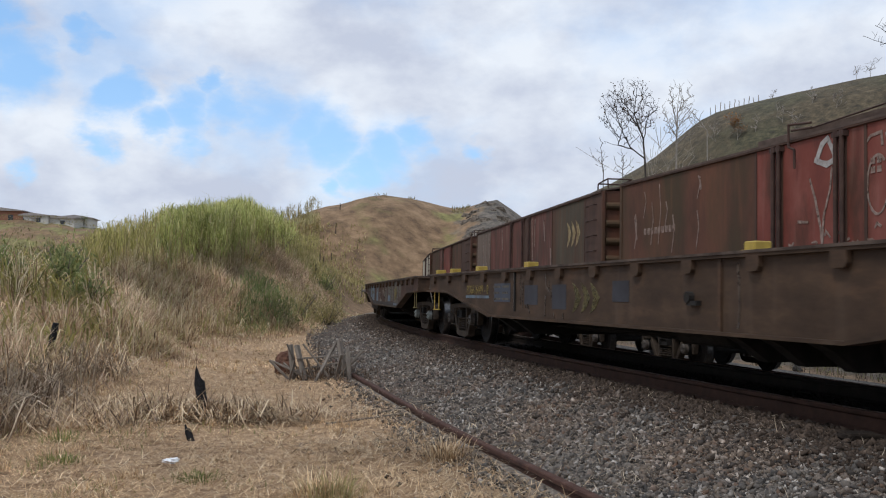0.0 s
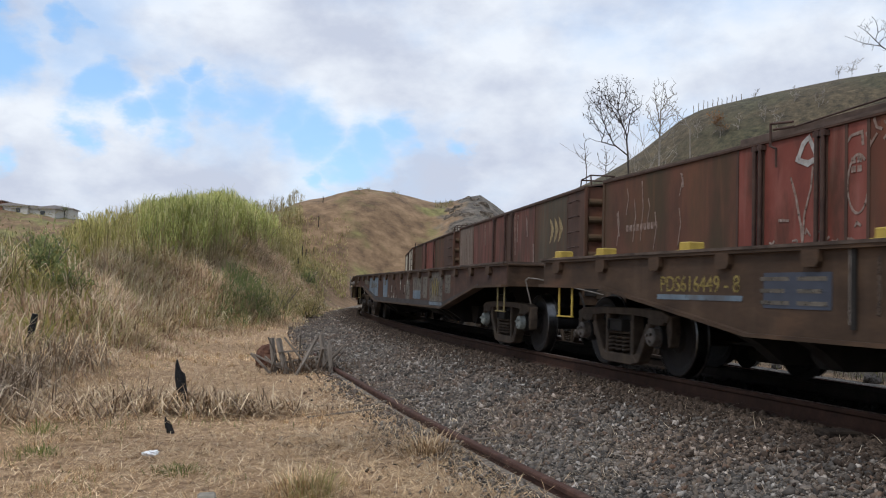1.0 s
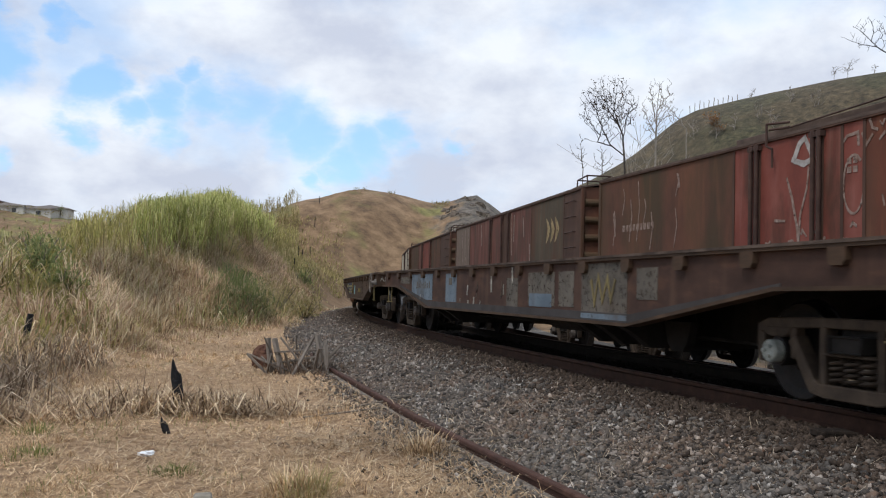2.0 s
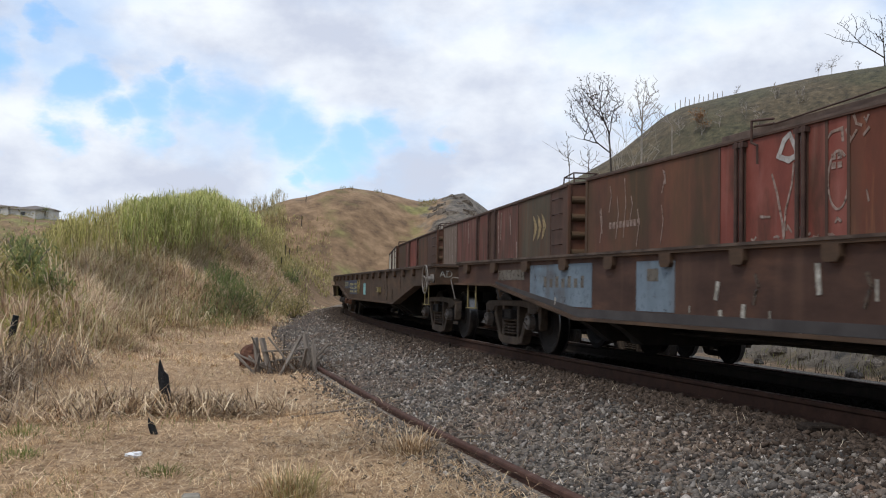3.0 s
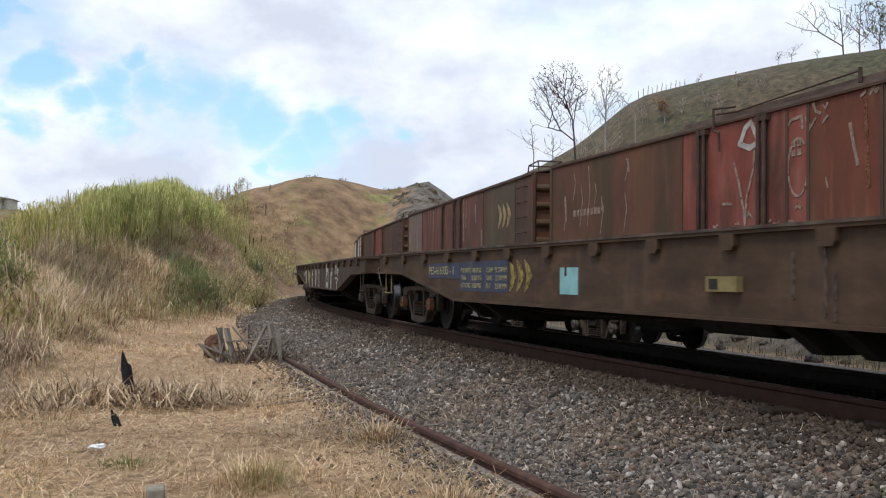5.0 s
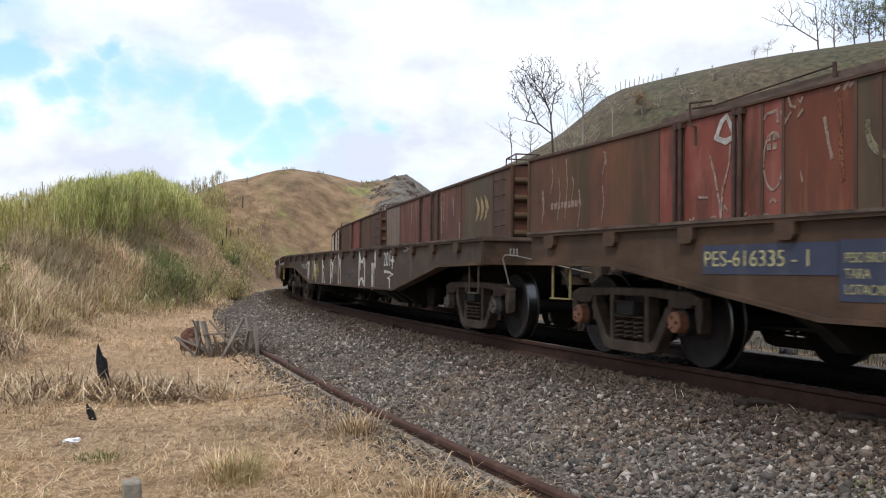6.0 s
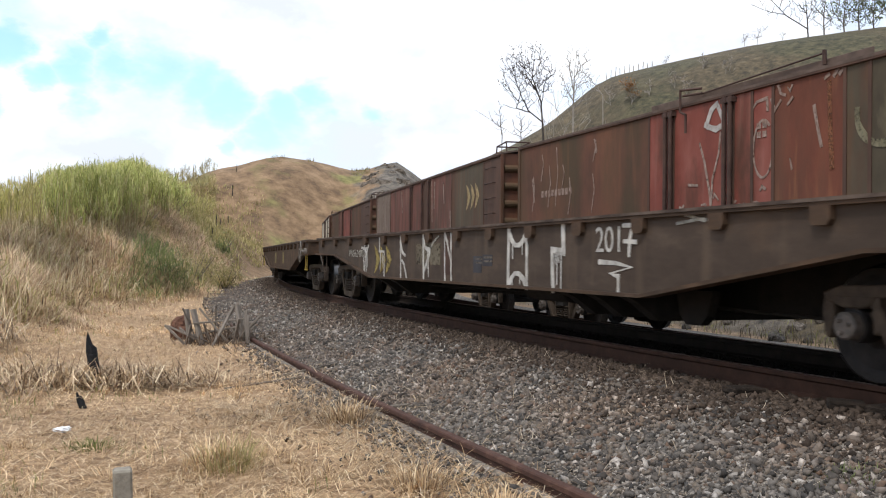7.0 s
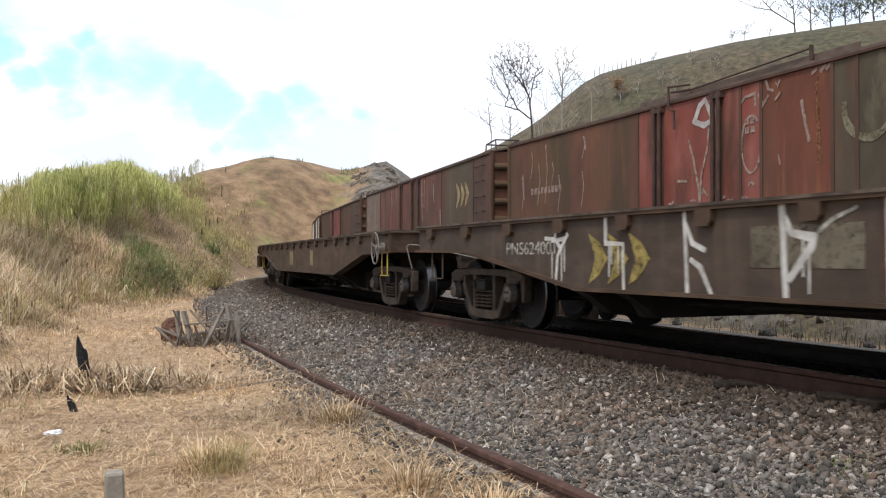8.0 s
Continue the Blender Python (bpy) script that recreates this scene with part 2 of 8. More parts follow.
M_STONE = stone_material("mixed_ballast_stone", True)
M_STONE_ONE = stone_material("single_ballast_stone", False)
# brown brake dust, with the wagon overhang's shade darkened into the same colour
M_DUSTSHADESTONE = surface("dust_and_shade_stone", [(0.3, (0.028, 0.020, 0.015)), (0.5, (0.060, 0.043, 0.032)), (0.7, (0.105, 0.078, 0.059))], scale=14.0, rough=0.9, bump=0.3, bump_scale=60.0, random_mix=0.45, island=True)
# near-black stone: the shade under the train is put into the colour
M_SHADESTONE = surface("shade_blackened_stone", [(0.3, (0.006, 0.005, 0.0045)), (0.7, (0.017, 0.014, 0.012))], scale=14.0, rough=0.85, bump=0.4, bump_scale=60.0, random_mix=0.4, island=True)
# ---- helpers for meshes ----
def mesh_of(name, verts, faces, material=None, smooth=False):
    me = bpy.data.meshes.new(name)
    me.from_pydata(verts, [], faces)
    if material:
        me.materials.append(material)
    if smooth:
        me.polygons.foreach_set("use_smooth", [True] * len(me.polygons))
    me.update()
    return me


def part(name, bm, material, parent=None, label="", m=None, bevel=0.0, smooth=False):
    """Links a bmesh as ONE mesh object under a thing or a part."""
    if bevel:
        bmesh.ops.bevel(bm, geom=[e for e in bm.edges if e.is_manifold and e.calc_face_angle(0) > 0.6], offset=bevel, segments=1, affect="EDGES", clamp_overlap=True)
    bmesh.ops.recalc_face_normals(bm, faces=bm.faces)
    me = bpy.data.meshes.new(name)
    bm.to_mesh(me)
    bm.free()
    for mat in material if isinstance(material, (list, tuple)) else [material]:
        me.materials.append(mat)
    if smooth:
        me.polygons.foreach_set("use_smooth", [True] * len(me.polygons))
    ob = new(name, me)
    if parent:
        ob.parent = parent
    if m is not None:
        ob.matrix_basis = m
    if label:
        ob["label"] = label
    return ob


def share(name, me, parent, m):
    ob = new(name, me)
    ob.parent = parent
    ob.matrix_basis = m
    return ob


def box(bm, x0, x1, y0, y1, z0, z1, m=None):
    c = bmesh.ops.create_cube(bm, size=1.0)["verts"]
    t = Matrix.Translation(((x0 + x1) / 2, (y0 + y1) / 2, (z0 + z1) / 2)) @ Matrix.Diagonal((x1 - x0, y1 - y0, z1 - z0, 1))
    bmesh.ops.transform(bm, matrix=m @ t if m is not None else t, verts=c)
    return c


def rod(bm, a, b, r0, r1=None, n=8):
    a, b = Vector(a), Vector(b)
    d = b - a
    c = bmesh.ops.create_cone(bm, cap_ends=True, segments=n, radius1=r0, radius2=r0 if r1 is None else r1, depth=d.length)["verts"]
    bmesh.ops.transform(bm, matrix=Matrix.Translation((a + b) / 2) @ d.to_track_quat("Z", "Y").to_matrix().to_4x4(), verts=c)
    return c


def prism(bm, outline, y0, y1):
    """An outline of (x, z) drawn out from y0 to y1."""
    a = [bm.verts.new((x, y0, z)) for x, z in outline]
    b = [bm.verts.new((x, y1, z)) for x, z in outline]
    n = len(outline)
    bm.faces.new(a)
    bm.faces.new(b[::-1])
    for i in range(n):
        bm.faces.new((a[i], b[i], b[(i + 1) % n], a[(i + 1) % n]))


def step(a, b, v):
    t = np.clip((v - a) / (b - a), 0, 1)
    return t * t * (3 - 2 * t)


# ---- the ground ----
def mound(x, y, mx, my, rx, ry, turn, h, power=2.0):
    c, s = math.cos(radians(turn)), math.sin(radians(turn))
    u, v = ((x - mx) * c + (y - my) * s) / rx, (-(x - mx) * s + (y - my) * c) / ry
    return h * np.exp(-np.power(np.sqrt(u * u + v * v), power))


def ripple(x, y):
    return (0.5 * np.sin(x * 0.61 + 1.3 * np.sin(y * 0.37)) + 0.5 * np.sin(y * 0.83 + 1.7 * np.sin(x * 0.29 + 1.0)) + 0.4 * np.sin(x * 1.9 + y * 1.3) * np.sin(y * 2.1 - x * 0.7))


def toe_of(y):
    """x of the foot of the grassy bank."""
    y = np.asarray(y, float)
    line = CX - np.sqrt(np.maximum(RAIL ** 2 - (y - CY) ** 2, 1.0))
    return np.where(y < 39, -5.6 - 0.105 * y, line - 2.63) - 0.75 * np.exp(-((y - 25) / 7.5) ** 2) + (0.4 * np.sin(y * 0.4) + 0.25 * np.sin(y * 1.3 + 1)) * np.clip((60 - y) / 25, 0, 1)


def ground_height(x, y):
    """Ground level at arrays x, y; the rail top is 0."""
    x, y = np.asarray(x, float), np.asarray(y, float)
    d = np.hypot(x - CX, y - CY) - RAIL
    bed = -0.20 - 0.41 * step(0.45, 2.75, d) - 0.08 * step(2.75, 4.6, d)
    bed = bed - 0.58 * step(-2.0, -3.2, d) + 0.62 * step(-9.0, -10.6, d) + 0.70 * step(-10.4, -12.4, d) * (1 - step(26, 38, y))
    toe = toe_of(y)
    u = toe - x
    rise = 0.62 + 0.38 * step(8, 20, y)
    bank = 1.75 * step(-0.3, 5.5, u) * rise + (0.3 + 3.6 * step(30, 54, y) * step(-24, -15, x)) * step(0.3, 7, u) * step(12, 30, y)
    dip = step(-0.46, -0.56, x / np.maximum(y, 1.0)) * (1 - step(15, 22, y))
    bank = bank * step(-6, 6, y) * (1 - step(72, 95, y)) * (1 - 0.7 * dip)
    far = mound(x, y, -18.3, 113.4, 11.6, 21.81, -15.88, 13.05, 2.7) + mound(x, y, -31.0, 99, 4.5, 10, -12, 1.9, 2.2) + mound(x, y, -3.02, 104.43, 7.01, 55.89, 0.44, 8.15, 3.08) + mound(x, y, -9.2, 112, 3.5, 10, 0, 0.25, 2.2)
    far = far * np.maximum(step(2.5, 5.0, np.abs(d + 2.3)), step(84, 92, y)) + mound(x, y, -40, 95, 15, 26, 0, 3.6, 2.0)
    away = mound(x, y, -112, 188, 40, 30, 0, 15.6, 2.4) + mound(x, y, -260, 300, 190, 70, 0, 20.0, 2.0) + mound(x, y, 160, 300, 220, 80, 0, 30.0, 2.0)
    right = mound(x, y, 47.05, 81.61, 51.36, 27.03, 2.8, 17.4, 5.54) + mound(x, y, -1.6, 68.93, 7.89, 13.19, -18.93, 10.4, 3.21)
    right = right * (1 + 0.03 * step(6, 12, x) + 0.0042 * np.clip(x - 20, 0, 20))
    hill = right * step(-8, -24, d) + (far + away) * step(42, 66, y)
    wild = step(2.9, 5.5, d) + step(-8, -13, d)
    return (bed + bank * (d > 0) + hill + 0.035 * ripple(x, y) * wild + 0.10 * ripple(x * 0.35, y * 0.35) * step(0.5, 5, u) * (d > 4)
            + 0.35 * ripple(x * 0.12, y * 0.12) * step(42, 66, y) * step(6, 12, np.abs(d))
            + (0.30 * ripple(x * 0.55 + 2, y * 0.30) + 0.16 * ripple(x * 1.9, y * 0.8 + 4)) * step(64, 80, y) * step(6, 12, np.abs(d)) * (1 - step(0, 6, x))
            + (0.22 * ripple(x * 1.3, y * 0.9) + 0.16 * ripple(x * 3.1 + 1, y * 2.2)) * step(-11, -7, x) * (1 - step(0, 4, x)) * step(82, 92, y))


def ground_material():
    """Straw-coloured earth near by, brown and green patches on the hills, olive hillside behind the boxcars, grey rock at the cutting."""
    m, nt, bsdf = nodes_of("dry_earth_and_hill_grass")
    pos = nt.nodes.new("ShaderNodeNewGeometry").outputs["Position"]
    sep = nt.nodes.new("ShaderNodeSeparateXYZ")
    nt.links.new(pos, sep.inputs[0])

    def noisy(scale, detail, stops, rough=0.62):
        n = nt.nodes.new("ShaderNodeTexNoise")
        n.inputs["Scale"].default_value, n.inputs["Detail"].default_value, n.inputs["Roughness"].default_value = scale, detail, rough
        nt.links.new(pos, n.inputs["Vector"])
        r = nt.nodes.new("ShaderNodeValToRGB")
        e = r.color_ramp.elements
        e[0].position, e[0].color = stops[0][0], (*stops[0][1], 1)
        e[1].position, e[1].color = stops[-1][0], (*stops[-1][1], 1)
        for p, c in stops[1:-1]:
            e.new(p).color = (*c, 1)
        nt.links.new(n.outputs["Fac"], r.inputs["Fac"])
        return r.outputs["Color"], n.outputs["Fac"]

    def ramp(value, a, b):
        r = nt.nodes.new("ShaderNodeMapRange")
        r.interpolation_type = "SMOOTHSTEP"
        r.inputs["From Min"].default_value, r.inputs["From Max"].default_value = a, b
        nt.links.new(value, r.inputs["Value"])
        return r.outputs[0]

    def calc(op, a, b):
        n = nt.nodes.new("ShaderNodeMath")
        n.operation = op
        for k, v in enumerate((a, b)):
            if isinstance(v, (int, float)):
                n.inputs[k].default_value = v
            else:
                nt.links.new(v, n.inputs[k])
        return n.outputs[0]

    def blend(f, a, b):
        x = nt.nodes.new("ShaderNodeMix")
        x.data_type = "RGBA"
        nt.links.new(f, x.inputs["Factor"])
        nt.links.new(a, x.inputs[6])
        nt.links.new(b, x.inputs[7])
        return x.outputs[2]

    near, _ = noisy(7.0, 12.0, [(0.36, (0.15, 0.09, 0.05)), (0.5, (0.38, 0.245, 0.135)), (0.64, (0.62, 0.44, 0.265))], 0.78)
    brown, _ = noisy(0.45, 12.0, [(0.38, (0.105, 0.064, 0.034)), (0.5, (0.205, 0.127, 0.066)), (0.63, (0.310, 0.203, 0.114))], 0.76)
    green, _ = noisy(0.8, 10.0, [(0.4, (0.12, 0.105, 0.036)), (0.6, (0.26, 0.235, 0.080))], 0.74)
    dusky, _ = noisy(1.5, 13.0, [(0.38, (0.028, 0.022, 0.012)), (0.5, (0.078, 0.060, 0.033)), (0.62, (0.15, 0.113, 0.064))], 0.80)
    moss, _ = noisy(1.7, 12.0, [(0.38, (0.024, 0.022, 0.011)), (0.5, (0.062, 0.056, 0.028)), (0.62, (0.115, 0.100, 0.052))], 0.78)
    rock, _ = noisy(0.9, 10.0, [(0.38, (0.028, 0.025, 0.022)), (0.5, (0.12, 0.100, 0.078)), (0.66, (0.22, 0.19, 0.155))], 0.78)
    _, patchy = noisy(0.09, 4.0, [(0, (0, 0, 0)), (1, (1, 1, 1))])
    _, ragged = noisy(0.35, 5.0, [(0, (0, 0, 0)), (1, (1, 1, 1))])
    bearing = calc("DIVIDE", sep.outputs[0], calc("MAXIMUM", sep.outputs[1], 1.0))
    saddle = calc("MULTIPLY", ramp(bearing, -0.145, -0.115), calc("SUBTRACT", 1.0, ramp(bearing, -0.105, -0.085)))
    flank = calc("SUBTRACT", 1.0, ramp(bearing, -0.262, -0.236))
    drift = calc("ADD", patchy, calc("MULTIPLY", calc("ADD", saddle, flank), 0.10))
    hills = blend(ramp(drift, 0.53, 0.66), brown, green)
    c = blend(ramp(sep.outputs[1], 36.0, 52.0), near, hills)
    wob = calc("MULTIPLY", calc("SUBTRACT", ragged, 0.5), 14.0)
    side = calc("ADD", sep.outputs[0], wob)
    olive = blend(ramp(patchy, 0.44, 0.58), dusky, moss)
    c = blend(calc("MULTIPLY", ramp(side, 0.0, 5.0), ramp(sep.outputs[1], 34.0, 42.0)), c, olive)
    # the rocky, weedy foot of the cutting beyond the second track
    dx, dy = calc("SUBTRACT", sep.outputs[0], CX), calc("SUBTRACT", sep.outputs[1], CY)
    away = calc("SQRT", calc("ADD", calc("MULTIPLY", dx, dx), calc("MULTIPLY", dy, dy)), 0.0)
    foot = calc("MULTIPLY", calc("SUBTRACT", 1.0, ramp(calc("ADD", away, calc("MULTIPLY", ragged, 0.8)), RAIL - 8.9, RAIL - 8.1)), calc("SUBTRACT", 1.0, ramp(sep.outputs[1], 34.0, 42.0)))
    c = blend(foot, c, blend(ramp(ragged, 0.40, 0.60), rock, dusky))
    crag = calc("MULTIPLY", calc("MULTIPLY", ramp(calc("ADD", side, 3.5), -7.5, -5.0), ramp(sep.outputs[2], 2.0, 4.0)), calc("MULTIPLY", ramp(sep.outputs[1], 78.0, 84.0), calc("SUBTRACT", 1.0, ramp(side, 5.0, 8.0))))
    c = blend(crag, c, rock)
    nt.links.new(c, bsdf.inputs["Base Color"])
    bsdf.inputs["Roughness"].default_value = 0.95
    nb = nt.nodes.new("ShaderNodeTexNoise")
    nb.inputs["Scale"].default_value, nb.inputs["Detail"].default_value, nb.inputs["Roughness"].default_value = 2.2, 14.0, 0.75
    nt.links.new(pos, nb.inputs["Vector"])
    b = nt.nodes.new("ShaderNodeBump")
    b.inputs["Strength"].default_value, b.inputs["Distance"].default_value = 0.9, 0.12
    nt.links.new(nb.outputs["Fac"], b.inputs["Height"])
    nt.links.new(b.outputs[0], bsdf.inputs["Normal"])
    return m


M_EARTH = ground_material()


def build_ground():
    # rings about the standing point, finer close by
    rings, r = [0.6], 0.6
    while r < 2600:
        r *= 1.035 if r < 140 else 1.12
        rings.append(r)
    turns = 420
    a = np.linspace(0, 2 * np.pi, turns, endpoint=False)
    rr, aa = np.meshgrid(np.array(rings), a, indexing="ij")
    x, y = rr * np.sin(aa), rr * np.cos(aa)
    z = ground_height(x, y)
    z = np.where(rr > 500, z * 0 + 3, z)
    verts = np.stack([x.ravel(), y.ravel(), z.ravel()], 1).tolist()
    verts.append((0, 0, float(ground_height(0, 0))))
    faces = []
    for i in range(len(rings) - 1):
        for j in range(turns):
            k = (j + 1) % turns
            faces.append((i * turns + j, (i + 1) * turns + j, (i + 1) * turns + k, i * turns + k))
    c = len(verts) - 1
    faces += [(c, j, (j + 1) % turns) for j in range(turns)]
    ob = new("ground", mesh_of("ground", verts, faces, M_EARTH, True))
    tagged(ob, "dry grassy earth rising into brown hills beyond the line", "ground", kind="structure")
    return ob


build_ground()
# ---- rails ----
RAIL_SHAPE = [(-0.065, 0.0), (0.055, 0.0), (0.055, 0.012), (0.012, 0.03), (0.010, 0.105), (0.031, 0.118), (0.031, 0.142), (0.024, 0.150),
              (-0.024, 0.150), (-0.031, 0.142), (-0.031, 0.118), (-0.010, 0.105), (-0.012, 0.03), (-0.055, 0.012)]


def curved_rail(name, r, s0, s1, top, label, pieces=1.0, shape=RAIL_SHAPE, wobble=0.0, sink=0.0):
    n = max(2, int((s1 - s0) / pieces))
    verts, faces, k = [], [], len(shape)
    for i in range(n + 1):
        s = s0 + (s1 - s0) * i / n
        for u, v in shape:
            x, y = bend(s, r + u + wobble * math.sin(s * 0.9))
            verts.append((x, y, top - 0.15 + v + wobble * 0.5 * math.sin(s * 0.7 + 1) - sink * (1 - i / n)))
    for i in range(n):
        for j in range(k):
            faces.append((i * k + j, i * k + (j + 1) % k, (i + 1) * k + (j + 1) % k, (i + 1) * k + j))
    faces.append(tuple(range(k))[::-1])
    faces.append(tuple(n * k + j for j in range(k)))
    me = mesh_of(name, verts, faces, M_RAIL)
    me.materials.append(M_RAILTOP)
    for i, p in enumerate(me.polygons):
        if i < n * k and i % k in (7,) and top > -0.1:
            p.material_index = 1
    ob = new(name, me)
    return tagged(ob, label, "rail", kind="structure")


RAIL_TALL = [(u * 1.15, v * 1.233 - 0.035) for u, v in RAIL_SHAPE]
curved_rail("rail", RAIL, -140, 16, 0.0, "rust-brown steel rail with a worn head on grey ballast", shape=RAIL_TALL)
# near-black rail colour stands in for the shade under the wagons
far_rail = curved_rail("rail", RAIL - 1.67, -140, 16, 0.0, "steel rail coloured near-black for the shade under the wagons", shape=RAIL_TALL)
far_rail.data.materials[0] = surface("shade_black_rail", [(0.3, (0.012, 0.009, 0.007)), (0.7, (0.028, 0.02, 0.016))], scale=7.0, rough=0.8)
# same near-black again, painting in the shade between and under the trains
near_b = curved_rail("rail", LINE_B + 0.835, -140, 16, -0.55, "rail of the second track coloured near-black for the shade under the boxcars", shape=RAIL_TALL)
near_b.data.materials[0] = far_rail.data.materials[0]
curved_rail("rail", LINE_B - 0.835, -140, 16, -0.55, "rusty rail of the second track under the boxcars", shape=RAIL_TALL)
old_rail = curved_rail("rail", RAIL + 2.62, -15.3, 7, -0.48, "old rusty rail left half buried beside the dry grass", wobble=0.008, shape=RAIL_TALL, sink=0.05)
old_rail.data.materials[0] = surface("flaking_red_rust", [(0.3, (0.045, 0.023, 0.017)), (0.55, (0.078, 0.039, 0.028)), (0.78, (0.135, 0.078, 0.058))], scale=6.0, rough=0.85, bump=0.5, bump_scale=70.0)
# ---- flat wagons ----
TRUCKS, PITCH_LEN, HALF, SIDE = 7.595, 19.27, 8.92, 1.43  # half truck spacing, wagon to wagon, half deck, half width
SPEED, LEAD_AT, WHEEL, AXLE = 8.079, 21.267, 0.435, 0.90
MADE = {}

M_WHITE = surface("white_spray_paint", [(0.35, (0.28, 0.265, 0.24)), (0.6, (0.50, 0.48, 0.44))], scale=6.0, rough=0.8, bump=0.1, worn=0.34)
M_FADEWHITE = surface("faded_white_lettering", [(0.35, (0.22, 0.21, 0.18)), (0.6, (0.40, 0.38, 0.33))], scale=14.0, rough=0.8, bump=0.1, worn=0.47)
M_YELLOW = surface("worn_yellow_paint", [(0.3, (0.24, 0.165, 0.03)), (0.6, (0.44, 0.31, 0.045))], scale=5.0, rough=0.65, bump=0.15)
M_DULLYEL = surface("dirty_yellow_paint", [(0.3, (0.10, 0.08, 0.038)), (0.65, (0.22, 0.175, 0.075))], scale=5.0, rough=0.75, bump=0.15)
M_SIGNYEL = surface("faded_yellow_sign", [(0.3, (0.15, 0.115, 0.04)), (0.65, (0.30, 0.23, 0.075))], scale=5.0, rough=0.8, bump=0.1, worn=0.45)
M_SOOTYEL = surface("sooty_yellow_sign", [(0.3, (0.075, 0.062, 0.028)), (0.65, (0.125, 0.104, 0.046))], scale=5.0, rough=0.8, bump=0.1, worn=0.45)
M_FADEOLIVE = surface("faded_olive_patch", [(0.35, (0.085, 0.070, 0.048)), (0.65, (0.14, 0.118, 0.082))], scale=2.5, rough=0.8, bump=0.1, worn=0.42)
M_LETTERYEL = surface("faded_yellow_lettering", [(0.3, (0.24, 0.215, 0.11)), (0.6, (0.42, 0.385, 0.21))], scale=10.0, rough=0.75, bump=0.1, worn=0.42)
M_BLUE = surface("faded_blue_patch", [(0.35, (0.095, 0.125, 0.155)), (0.65, (0.15, 0.19, 0.225))], scale=2.0, streak=(0.085, 0.075, 0.07), streak_range=(0.5, 0.7), stain=(0.07, 0.055, 0.045), stain_range=(0.56, 0.75), rough=0.75, bump=0.1, worn=0.36)
M_NAVY = surface("navy_data_panel", [(0.35, (0.024, 0.029, 0.044)), (0.65, (0.040, 0.047, 0.068))], scale=2.0, rough=0.65, bump=0.1)
M_DATABLUE = surface("blue_data_panel", [(0.35, (0.014, 0.020, 0.042)), (0.65, (0.024, 0.032, 0.066))], scale=2.0, rough=0.65, bump=0.1, streak=(0.05, 0.05, 0.06))
M_DIMBLUE = surface("sooty_blue_patch", [(0.35, (0.032, 0.030, 0.034)), (0.65, (0.052, 0.052, 0.060))], scale=2.0, rough=0.75, bump=0.1)
M_BANDGREY = surface("dark_grey_band", [(0.35, (0.038, 0.034, 0.033)), (0.65, (0.060, 0.054, 0.052))], scale=2.5, rough=0.8, bump=0.1)
M_GREYPATCH = surface("grey_painted_patch", [(0.35, (0.078, 0.069, 0.058)), (0.65, (0.135, 0.118, 0.096))], scale=2.5, stain=(0.08, 0.06, 0.045), stain_range=(0.58, 0.75), rough=0.8, bump=0.1, worn=0.40)
M_RUNS = surface("pale_rust_runs", [(0.35, (0.058, 0.043, 0.034)), (0.65, (0.105, 0.08, 0.062))], scale=6.0, rough=0.85, bump=0.1, worn=0.44)
M_CYAN = surface("pale_cyan_patch", [(0.35, (0.16, 0.33, 0.34)), (0.65, (0.24, 0.44, 0.44))], scale=3.0, rough=0.75, bump=0.1)
M_PALEGREEN = surface("pale_green_cap", [(0.35, (0.17, 0.18, 0.16)), (0.65, (0.30, 0.315, 0.285))], scale=20.0, rough=0.6, bump=0.1)
M_ORANGE = surface("rusty_cap", [(0.35, (0.15, 0.062, 0.033)), (0.65, (0.26, 0.11, 0.056))], scale=20.0, rough=0.6, bump=0.1)
M_GREYCAP = surface("grey_cap", [(0.35, (0.052, 0.042, 0.035)), (0.65, (0.115, 0.094, 0.078))], scale=20.0, rough=0.6, bump=0.1)
M_STEELROD = surface("worn_steel_rod", [(0.3, (0.10, 0.085, 0.07)), (0.7, (0.24, 0.21, 0.18))], scale=12.0, rough=0.6, metal=0.2, bump=0.1)
M_LIP = surface("chafed_deck_lip", [(0.4, (0.045, 0.031, 0.024)), (0.6, (0.11, 0.080, 0.062))], scale=5.0, stretch=(0.5, 1, 1), rough=0.75, bump=0.15)
M_CHAR = surface("charred_wood", [(0.3, (0.008, 0.008, 0.009)), (0.7, (0.028, 0.027, 0.028))], scale=16.0, stretch=(1, 1, 0.2), rough=0.8, bump=0.9, bump_scale=35.0, bump_dist=0.02)


def once(key, build):
    """A mesh made once, shared by all the things that use it."""
    if key not in MADE:
        MADE[key] = build()
    return MADE[key]


def bm_mesh(name, bm, mats, smooth=False, bevel=0.0):
    ob = part(name, bm, mats, smooth=smooth, bevel=bevel)
    me = ob.data
    bpy.data.objects.remove(ob)
    return me


